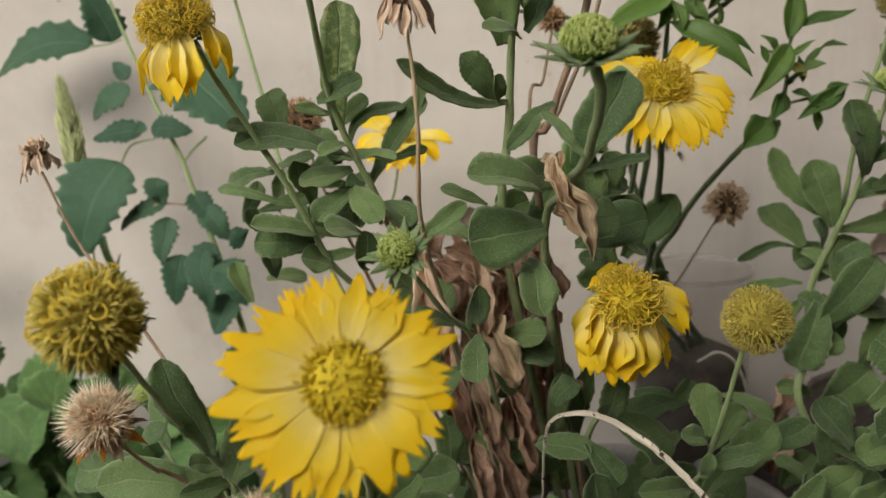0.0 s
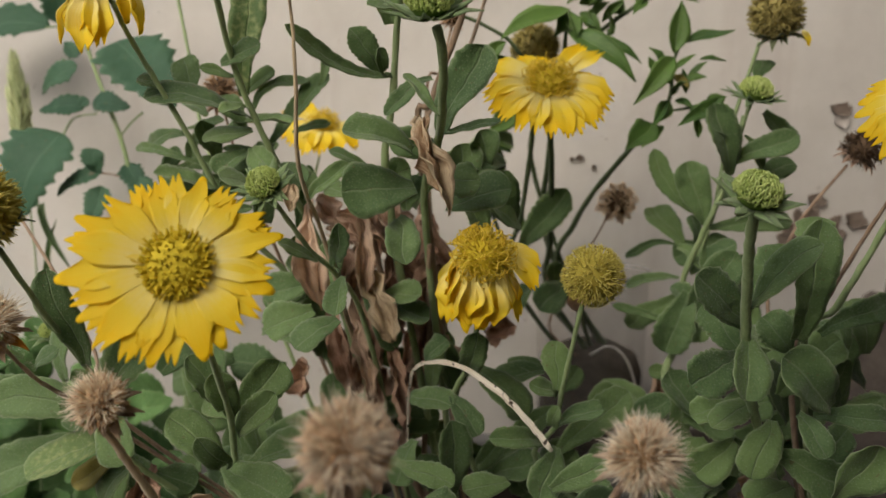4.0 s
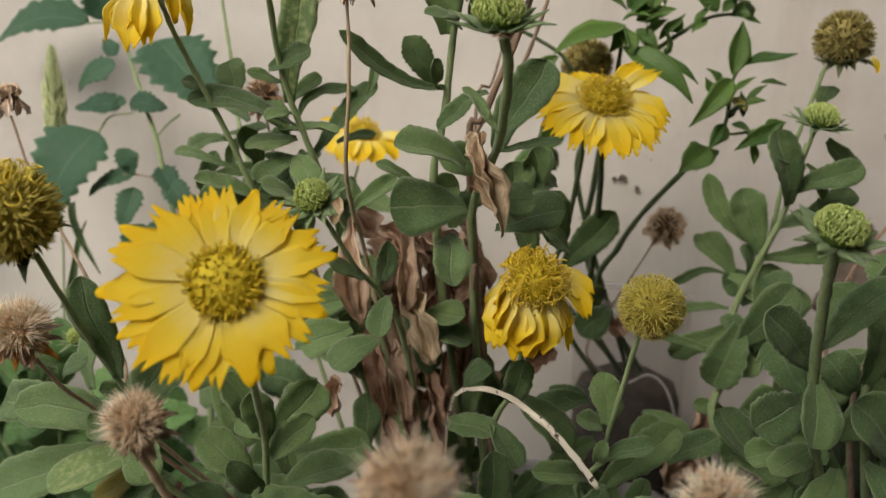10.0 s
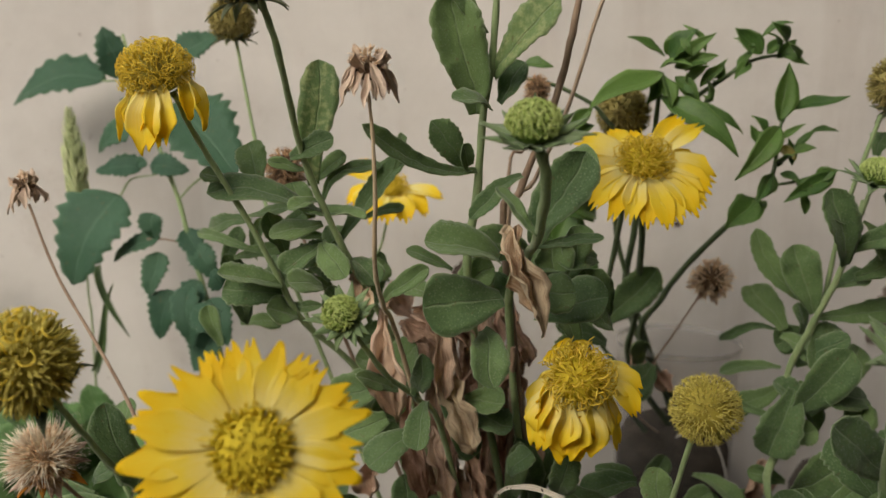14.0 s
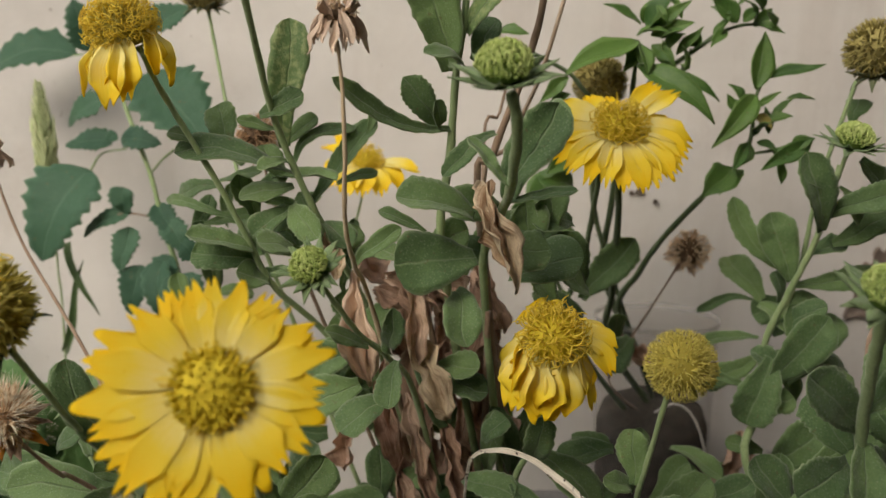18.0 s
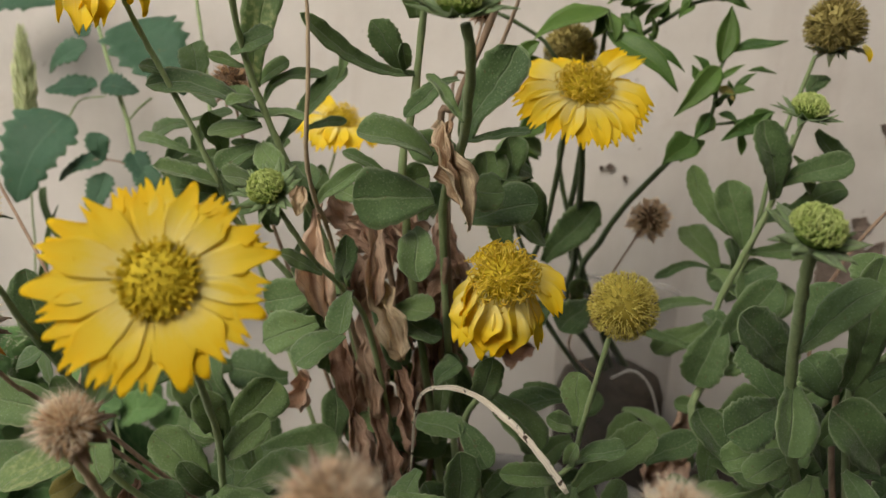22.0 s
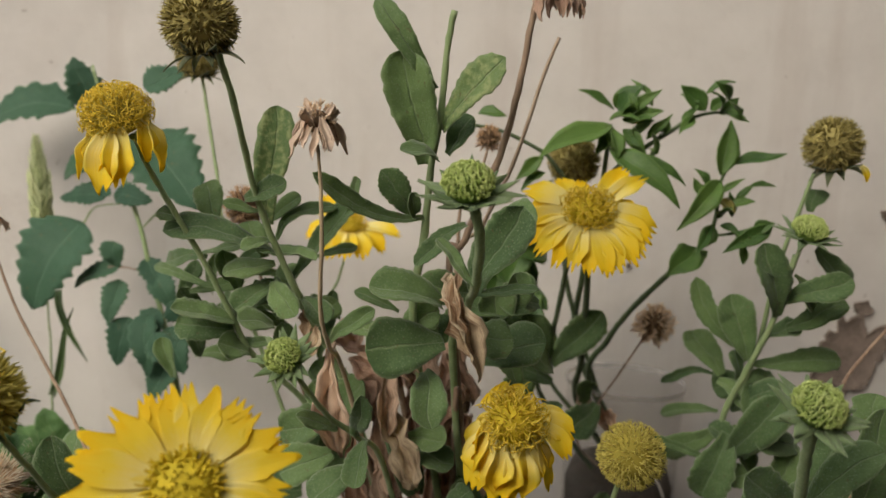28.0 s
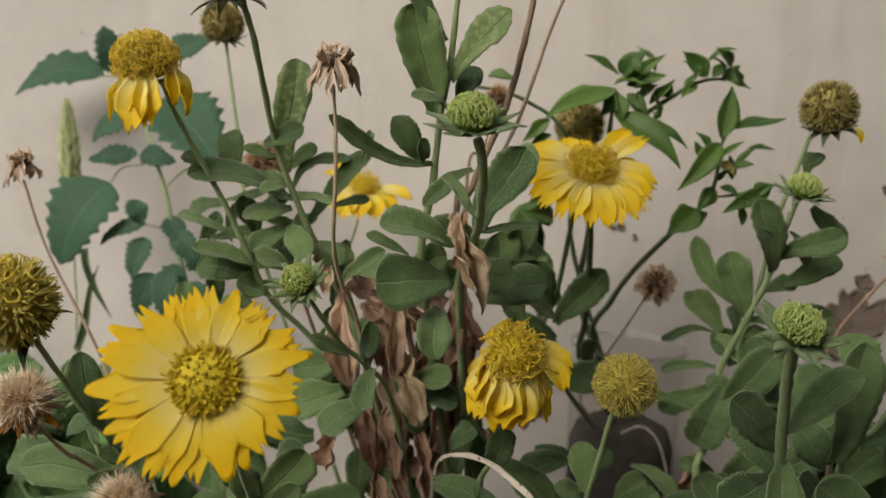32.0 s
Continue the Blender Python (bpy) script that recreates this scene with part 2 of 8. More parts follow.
def speckled(name, dark, light, rough=0.7, scale=500.0):
    m, nt, b = material(name, rough, 0.2)
    geo = nt.nodes.new("ShaderNodeNewGeometry")
    n = noise_tex(nt, scale, 3.0)
    f = calc(nt, "ADD", calc(nt, "MULTIPLY", geo.outputs["Random Per Island"], 0.65), calc(nt, "MULTIPLY", n, 0.5))
    col = ramp(nt, f, [(0.2, dark), (0.9, light)])
    nt.links.new(col, b.inputs["Base Color"])
    see_through(nt, b, col, 0.15)
    return m


FLORET_CURL = speckled("floret_golden", (0.64, 0.46, 0.03), (0.90, 0.70, 0.10))
FLORET_OLIVE = speckled("floret_olive", (0.48, 0.41, 0.08), (0.76, 0.67, 0.185))
FLORET_BROWN = speckled("floret_olive_brown", (0.24, 0.20, 0.065), (0.50, 0.43, 0.155))
FLORET_DISC = speckled("floret_disc", (0.60, 0.44, 0.02), (0.86, 0.66, 0.05))
FLORET_DEEP = speckled("floret_disc_deep", (0.50, 0.395, 0.02), (0.82, 0.645, 0.05))
FLORET_GREEN = speckled("floret_green", (0.42, 0.55, 0.14), (0.70, 0.79, 0.32))
CORE_GREEN = speckled("core_green", (0.13, 0.21, 0.045), (0.18, 0.27, 0.06))
CORE_OLIVE = speckled("core_olive", (0.34, 0.28, 0.045), (0.44, 0.37, 0.065))
CORE_BROWN = speckled("core_brown", (0.10, 0.062, 0.036), (0.17, 0.11, 0.065))
BRISTLE_WHITE = speckled("bristle_white", (0.82, 0.69, 0.50), (0.98, 0.92, 0.78))
BRISTLE_TAN = speckled("bristle_tan", (0.42, 0.25, 0.135), (0.72, 0.51, 0.315))
BRISTLE_CREAM = speckled("bristle_cream", (0.66, 0.455, 0.275), (0.94, 0.78, 0.57))
BRISTLE_DARK = speckled("bristle_dark", (0.060, 0.038, 0.024), (0.19, 0.125, 0.08))
DRY_PETAL = speckled("dry_petal", (0.46, 0.33, 0.24), (0.80, 0.66, 0.53))
ORANGE_BIT = speckled("orange_remnant", (0.30, 0.10, 0.015), (0.55, 0.24, 0.03))
SEPAL = leaf_material("bract_green", (0.17, 0.27, 0.11), (0.31, 0.43, 0.20), (0.28, 0.36, 0.19))
SEPAL_DRY = leaf_material("bract_olive", (0.07, 0.095, 0.038), (0.16, 0.185, 0.085), (0.22, 0.22, 0.12))
SEPAL_DARK = leaf_material("bract_dark", (0.045, 0.075, 0.034), (0.10, 0.13, 0.06), (0.14, 0.16, 0.08))


def wall_material():
    m, nt, b = material("wall_paint", 0.85, 0.2)
    big = noise_tex(nt, 3.0, 4.0, 0.6)
    mid = noise_tex(nt, 22.0, 5.0, 0.65)
    fine = noise_tex(nt, 600.0, 4.0, 0.7)
    f = calc(nt, "ADD", calc(nt, "MULTIPLY", big, 0.6), calc(nt, "MULTIPLY", mid, 0.4))
    col = ramp(nt, f, [(0.30, (0.495, 0.470, 0.438)), (0.50, (0.595, 0.570, 0.535)), (0.70, (0.655, 0.630, 0.60))])
    # trickle marks that run down the wall
    tc = nt.nodes.new("ShaderNodeTexCoord")
    mp = nt.nodes.new("ShaderNodeMapping")
    mp.inputs["Scale"].default_value = (1.0, 1.0, 0.12)
    nt.links.new(tc.outputs["Object"], mp.inputs["Vector"])
    run = node(nt, "ShaderNodeTexNoise", Scale=26.0, Detail=5.0, Roughness=0.6)
    nt.links.new(mp.outputs[0], run.inputs["Vector"])
    col = mixc(nt, ramp(nt, run.outputs["Fac"], [(0.56, (0, 0, 0)), (0.74, (0.4, 0.4, 0.4))]), col, (0.44, 0.39, 0.35))
    st = noise_tex(nt, 9.0, 6.0, 0.75)
    col = mixc(nt, ramp(nt, st, [(0.58, (0, 0, 0)), (0.76, (0.42, 0.42, 0.42))]), col, (0.40, 0.345, 0.305))
    grime = noise_tex(nt, 75.0, 6.0, 0.8)
    col = mixc(nt, ramp(nt, grime, [(0.60, (0, 0, 0)), (0.80, (0.4, 0.4, 0.4))]), col, (0.36, 0.31, 0.28))
    dots = noise_tex(nt, 150.0, 1.0, 0.4)
    col = mixc(nt, ramp(nt, dots, [(0.79, (0, 0, 0)), (0.83, (0.6, 0.6, 0.6))]), col, (0.25, 0.20, 0.17))
    nt.links.new(col, b.inputs["Base Color"])
    h = calc(nt, "ADD", calc(nt, "MULTIPLY", mid, 1.0), calc(nt, "MULTIPLY", fine, 0.12))
    bump(nt, b, calc(nt, "ADD", h, calc(nt, "MULTIPLY", grime, 0.5)), 0.22, 0.004)
    return m


WALL = wall_material()


def rough_material(name, dark, light, scale, rough=0.95, depth=0.003):
    m, nt, b = material(name, rough, 0.15)
    a = noise_tex(nt, scale, 6.0, 0.7)
    c2 = noise_tex(nt, scale * 6, 4.0, 0.7)
    f = calc(nt, "ADD", calc(nt, "MULTIPLY", a, 0.65), calc(nt, "MULTIPLY", c2, 0.4))
    nt.links.new(ramp(nt, f, [(0.35, dark), (0.72, light)]), b.inputs["Base Color"])
    bump(nt, b, f, 0.9, depth)
    return m


PLASTER = rough_material("bare_plaster", (0.16, 0.125, 0.10), (0.34, 0.275, 0.23), 70.0)
PLASTER_EDGE = rough_material("plaster_edge", (0.55, 0.50, 0.46), (0.72, 0.67, 0.62), 90.0)
# dark grey, for two added light-blocking walls and two wall patches
DARK_PLASTER = rough_material("dark_plaster", (0.10, 0.085, 0.075), (0.19, 0.165, 0.145), 40.0)
SOIL = rough_material("soil", (0.016, 0.012, 0.009), (0.070, 0.052, 0.038), 90.0, depth=0.006)
CUP_SOIL = rough_material("cup_soil", (0.050, 0.043, 0.036), (0.15, 0.128, 0.106), 90.0, depth=0.004)
GROUND = rough_material("ground_concrete", (0.17, 0.16, 0.146), (0.31, 0.292, 0.27), 14.0, depth=0.004)
POT_GREY = rough_material("pot_grey_plastic", (0.22, 0.21, 0.20), (0.34, 0.33, 0.315), 60.0, 0.55, 0.0005)
POT_NAVY = rough_material("pot_navy_plastic", (0.012, 0.014, 0.022), (0.035, 0.040, 0.055), 60.0, 0.45, 0.0005)
WIRE = rough_material("wire_pale", (0.42, 0.40, 0.37), (0.62, 0.60, 0.57), 300.0, 0.5, 0.0003)


def clear_material(name, gain, start):
    m = bpy.data.materials.new(name)
    m.use_nodes = True
    nt = m.node_tree
    b = nt.nodes["Principled BSDF"]
    b.inputs["Roughness"].default_value = 0.22
    b.inputs["Base Color"].default_value = (0.86, 0.85, 0.84, 1)
    b.inputs["IOR"].default_value = 1.4
    b.inputs["Transmission Weight"].default_value = 0.0
    tr = nt.nodes.new("ShaderNodeBsdfTransparent")
    tr.inputs[0].default_value = (0.96, 0.955, 0.95, 1)
    mx = nt.nodes.new("ShaderNodeMixShader")
    scuff = noise_tex(nt, 60.0, 5.0, 0.7)
    f = calc(nt, "ADD", calc(nt, "MULTIPLY", scuff, gain), start)
    nt.links.new(f, mx.inputs[0])
    nt.links.new(tr.outputs[0], mx.inputs[1])
    nt.links.new(b.outputs[0], mx.inputs[2])
    nt.links.new(mx.outputs[0], nt.nodes["Material Output"].inputs["Surface"])
    return m


CLEAR = clear_material("clear_plastic", 0.11, -0.035)
CLEAR_LIP = clear_material("clear_plastic_lip", 0.4, -0.02)

# ---- building blocks ----
rng = random.Random(7)


def part(name, verts, faces, mat, parent=None, label="", uv=None):
    me = bpy.data.meshes.new(name)
    me.from_pydata([tuple(v) for v in verts], [], faces)
    me.materials.append(mat)
    if uv is not None:
        layer = me.uv_layers.new(name="UVMap")
        idx = np.empty(len(me.loops), dtype=np.int32)
        me.loops.foreach_get("vertex_index", idx)
        layer.data.foreach_set("uv", np.asarray(uv, dtype=np.float32)[idx].ravel())
    me.polygons.foreach_set("use_smooth", [True] * len(me.polygons))
    me.update()
    ob = new(name, me)
    if parent is not None:
        ob.parent = parent
        if parent.data is None:
            ob.matrix_parent_inverse = Matrix.Translation(-parent.location)
    if label:
        tagged(ob, label)
    return ob


def plant(name, base, label):
    ob = new(name)
    ob.location = base
    ob.empty_display_size = 0.02
    return tagged(ob, label, "plant", "potted plants at the wall" if name == "gaillardia_plant" else "")


def unit(v):
    n = np.linalg.norm(v)
    return v / n if n > 1e-9 else np.array([0.0, 0.0, 1.0])


def smooth_line(pts, n):
    """Points along a rounded line through pts."""
    p = [np.array(q, float) for q in pts]
    p = [2 * p[0] - p[1]] + p + [2 * p[-1] - p[-2]]
    out = []
    for i in range(1, len(p) - 2):
        for k in range(n):
            s = k / n
            out.append(0.5 * (2 * p[i] + (p[i + 1] - p[i - 1]) * s + (2 * p[i - 1] - 5 * p[i] + 4 * p[i + 1] - p[i + 2]) * s * s
                              + (3 * p[i] - p[i - 1] - 3 * p[i + 1] + p[i + 2]) * s ** 3))
    out.append(p[-2])
    return out


def tube(line, radii, sides=7, cap=True):
    verts, faces = [], []
    side = None
    for i, q in enumerate(line):
        d = unit(line[min(i + 1, len(line) - 1)] - line[max(i - 1, 0)])
        if side is None:
            side = unit(np.cross(d, [0.3, 0.9, 0.2]))
        side = unit(side - d * side.dot(d))
        other = np.cross(d, side)
        for k in range(sides):
            a = 2 * math.pi * k / sides
            verts.append(q + radii[i] * (math.cos(a) * side + math.sin(a) * other))
    for i in range(len(line) - 1):
        for k in range(sides):
            a, b = i * sides + k, i * sides + (k + 1) % sides
            faces.append((a, b, b + sides, a + sides))
    if cap:
        faces.append(tuple(range(sides))[::-1])
        faces.append(tuple(range((len(line) - 1) * sides, len(line) * sides)))
    return verts, faces


def stem(parent, pts, r0, r1, mat, name="stem"):
    line = smooth_line(pts, 6)
    n = len(line)
    radii = []
    for i in range(n):
        r = 0.74 * (r0 + (r1 - r0) * i / (n - 1))
        radii.append(r * (1 + 0.07 * math.sin(i * 1.7) + rng.uniform(-0.05, 0.05)))
    line = [q + np.array([rng.uniform(-1, 1) for _ in range(3)]) * r0 * 0.10 for q in line]
    v, f = tube(line, radii, 8)
    return part(name, v, f, mat, parent)


PROFILE = {
    "g": ([0, 0.1, 0.3, 0.5, 0.70, 0.84, 0.93, 0.98, 1.0], [0.28, 0.38, 0.68, 0.91, 1.0, 0.93, 0.68, 0.32, 0.03]),
    "p": ([0, 0.06, 0.22, 0.42, 0.65, 0.85, 1.0], [0.06, 0.30, 0.82, 1.0, 0.74, 0.30, 0.02]),
    "c": ([0, 0.06, 0.20, 0.42, 0.68, 0.88, 1.0], [0.08, 0.62, 1.0, 0.96, 0.70, 0.40, 0.04]),
    "h": ([0, 0.06, 0.22, 0.42, 0.66, 0.86, 0.96, 1.0], [0.16, 0.70, 1.0, 1.0, 0.86, 0.54, 0.24, 0.02]),
    "n": ([0, 0.3, 0.7, 1.0], [0.9, 1.0, 0.7, 0.03]),
    "d": ([0, 0.1, 0.3, 0.6, 0.85, 1.0], [0.15, 0.45, 0.85, 1.0, 0.60, 0.10]),
    "petal": ([0, 0.1, 0.35, 0.58, 0.78, 1.0], [0.34, 0.52, 0.86, 1.0, 0.90, 0.60]),
    "sepal": ([0, 0.1, 0.4, 0.8, 1.0], [0.8, 1.0, 0.8, 0.28, 0.02]),
}


def blade(line, sides, normals, half, cols, thick, cup=0.2, teeth=None, tips=None, crumple=0.0, wave=0.0, pleat=0.0):
    """A thin closed sheet along a centre line. Returns vertices, faces and the sheet's own coordinates."""
    n = len(line)
    top, uv = [], []
    ph = rng.uniform(0, 6.28)
    for i in range(n):
        s = i / (n - 1)
        hw = half[i] * (1 + (teeth(s) if teeth else 0.0))
        for k in range(cols + 1):
            u = k / cols
            x = 2 * u - 1
            lift = cup * hw * (0.55 * x * x + 0.45 * abs(x) - 0.3) + wave * hw * math.sin(9 * s + ph + (1.6 if x > 0 else 0)) * abs(x)
            if pleat:
                lift += pleat * hw * math.sin(7.5 * x + ph + 2.2 * math.sin(3 * s + ph))
            q = line[i] + sides[i] * hw * x + normals[i] * lift
            if tips is not None and i > n - 6:
                q = q - unit(line[-1] - line[-2]) * tips(x) * (i - (n - 6)) / 5
            if crumple:
                c = noise.noise_vector(Vector(q * 190.0)) * crumple
                q = q + np.array(c)
            top.append(q)
            uv.append((u, s))
    m = cols + 1
    low = []
    for i in range(n):
        for k in range(m):
            low.append(top[i * m + k] - normals[i] * thick)
    off = n * m
    faces = []
    for i in range(n - 1):
        for k in range(cols):
            a = i * m + k
            faces.append((a, a + 1, a + m + 1, a + m))
            faces.append((off + a, off + a + m, off + a + m + 1, off + a + 1))
    ring = [k for k in range(m)] + [i * m + cols for i in range(1, n)] + [(n - 1) * m + k for k in range(cols - 1, -1, -1)] + [i * m for i in range(n - 2, 0, -1)]
    for a, b in zip(ring, ring[1:] + ring[:1]):
        faces.append((a, off + a, off + b, b))
    return top + low, faces, uv + uv


def frames_of(line, toward):
    sides, normals = [], []
    for i in range(len(line)):
        d = unit(line[min(i + 1, len(line) - 1)] - line[max(i - 1, 0)])
        s = unit(np.cross(d, toward))
        sides.append(s)
        normals.append(np.cross(s, d))
    return sides, normals


def leaf(parent, base, tip, width, kind="g", mid=None, mott=0, tint=0, roll=None):
    """One leaf from its base to its tip. kind: g gaillardia, p pepper, c goosefoot, h herb, n grass, d dry."""
    a, b = np.array(base), np.array(tip)
    ax = b - a
    length = np.linalg.norm(ax)
    toward = np.array([0.0, -0.80, 0.60])
    r = rng.uniform(-26, 26) * (0.4 if kind == "c" else 1.0) if roll is None else roll
    toward = np.array(Matrix.Rotation(radians(r), 3, Vector(unit(ax))) @ Vector(toward))
    bow = rng.uniform(0.02, 0.17) * length
    m = (a + b) / 2 + unit(toward - unit(ax) * toward.dot(unit(ax))) * bow if mid is None else np.array(mid)
    ctrl = 2 * m - (a + b) / 2
    n = {"g": 43, "c": 25, "h": 29, "p": 13, "n": 9, "d": 17}[kind]
    line = [(1 - s) ** 2 * a + 2 * s * (1 - s) * ctrl + s * s * b for s in np.linspace(0, 1, n)]
    sway = rng.uniform(-0.035, 0.035) * length
    sd = unit(np.cross(ax, toward))
    line = [q + sd * sway * math.sin(math.pi * 2 * i / (n - 1)) for i, q in enumerate(line)]
    sides, normals = frames_of(line, toward)
    twist = rng.uniform(-0.5, 0.5) * (1.6 if kind == "d" else 0.4 if kind == "c" else 1.0)
    for i in range(n):
        q = twist * (i / (n - 1) - 0.4)
        sides[i], normals[i] = sides[i] * math.cos(q) + normals[i] * math.sin(q), normals[i] * math.cos(q) - sides[i] * math.sin(q)
    xs, ys = PROFILE[kind]
    skew = rng.uniform(0.93, 1.07)
    wide = {"g": 1.04, "c": 1.18, "h": 1.05, "p": 1.1}.get(kind, 1.0)
    half = [0.5 * width * wide * skew / max(0.86, math.cos(radians(r))) * float(np.interp(s, xs, ys)) for s in np.linspace(0, 1, n)]
    teeth = None
    ph = rng.uniform(0, 6.28)
    if kind == "c":
        teeth = lambda s: 0.30 * (abs(((s * 7.3 + ph) % 1.0) * 2 - 1) - 0.5) * (1 if 0.1 < s < 0.97 else 0)
    elif kind == "h":
        teeth = lambda s: 0.17 * (abs(((s * 10.0 + ph) % 1.0) * 2 - 1) - 0.5) * (1 if 0.1 < s < 0.97 else 0)
    elif kind == "g":
        coarse = rng.choice((0.03, 0.06, 0.11))
        beat = rng.uniform(6.5, 10.5)
        teeth = lambda s: coarse * (abs(((s * beat + 0.25 * math.sin(7 * s + ph) + ph) % 1.0) * 2 - 1) - 0.5) * (1 if 0.3 < s < 0.97 else 0) + 0.035 * math.sin(s * 5 + ph)
    elif kind == "d":
        teeth = lambda s: 0.22 * math.sin(s * 9 + ph) + 0.12 * math.sin(s * 23 + ph)
    cup = {"g": rng.uniform(0.08, 0.55), "p": 0.5, "c": 0.18, "h": rng.uniform(0.02, 0.3), "n": 0.5, "d": rng.uniform(0.9, 1.7)}[kind]
    v, f, uv = blade(line, sides, normals, half, 14 if kind == "d" else 8 if kind == "h" else 6, 0.00045, cup, teeth,
                     crumple={"d": 0.0026, "h": 0.0014, "g": 0.0007}.get(kind, 0.0006), wave={"d": 0.25, "g": rng.uniform(0.02, 0.13), "h": 0.10}.get(kind, 0.07), pleat=0.30 if kind == "d" else 0.0)
    mat = {"g": LEAF, "p": PEPPER, "c": GOOSE, "h": HERB, "n": GRASS, "d": DRY}[kind]
    label = ""
    if kind == "d":
        mat = (DRY, DRY_MID, DRY_PALE)[tint]
        label = ("withered brown leaf", "withered tan leaf", "pale dried curled leaf")[tint]
    elif tint:
        mat, label = (None, LEAF_YELLOW, LEAF_PALE)[tint], "yellowing leaf"
    elif mott:
        mat, label = LEAF_MOTT, "leaf mottled with pale trails"
    return part("dry_leaf" if kind == "d" else "leaf", v, f, mat, parent, label, uv)


def straw_blade(parent, pts, half_width):
    line = smooth_line(pts, 5)
    sides, normals = frames_of(line, np.array([0.25, -0.75, 0.6]))
    n = len(line)
    half = [half_width * (0.22 + 0.95 * min(1.0, i / (n * 0.7)) ** 1.5) * (1 if i < n - 1 else 0.5) for i in range(n)]
    v, f, uv = blade(line, sides, normals, half, 4, 0.0006, 0.6, crumple=0.0006)
    return part("straw_blade", v, f, STRAW_LEAF, parent, "bent dry straw-coloured grass blade", uv)


def basis(axis):
    w = unit(np.array(axis, float))
    u = unit(np.cross([0.0, 1.0, 0.0], w)) if abs(w[1]) < 0.95 else np.array([1.0, 0.0, 0.0])
    v = np.cross(w, u)
    return u, v, w


def dome(center, axis, r, flat=1.0, low=-1.0, rings=10, seg=18):
    """A closed ball or cap round an axis."""
    u, v, w = basis(axis)
    c = np.array(center)
    verts, faces = [], []
    t0 = math.acos(max(-1.0, min(1.0, low)))
    for i in range(rings + 1):
        t = max(1e-3, t0 * i / rings)
        for k in range(seg):
            a = 2 * math.pi * k / seg
            verts.append(c + r * (math.sin(t) * (math.cos(a) * u + math.sin(a) * v) + flat * math.cos(t) * w))
    for i in range(rings):
        for k in range(seg):
            a, b = i * seg + k, i * seg + (k + 1) % seg
            faces.append((a, a + seg, b + seg, b))
    faces.append(tuple(range(seg)))
    faces.append(tuple(range(rings * seg, (rings + 1) * seg))[::-1])
    return verts, faces


def spiral(count, low, top=1.0):
    """Directions spread evenly over a band of a ball, as (sine, cosine, turn)."""
    for i in range(count):
        z = top - (top - low) * (i + 0.5) / count
        yield math.sqrt(max(0, 1 - z * z)), z, i * 2.39996


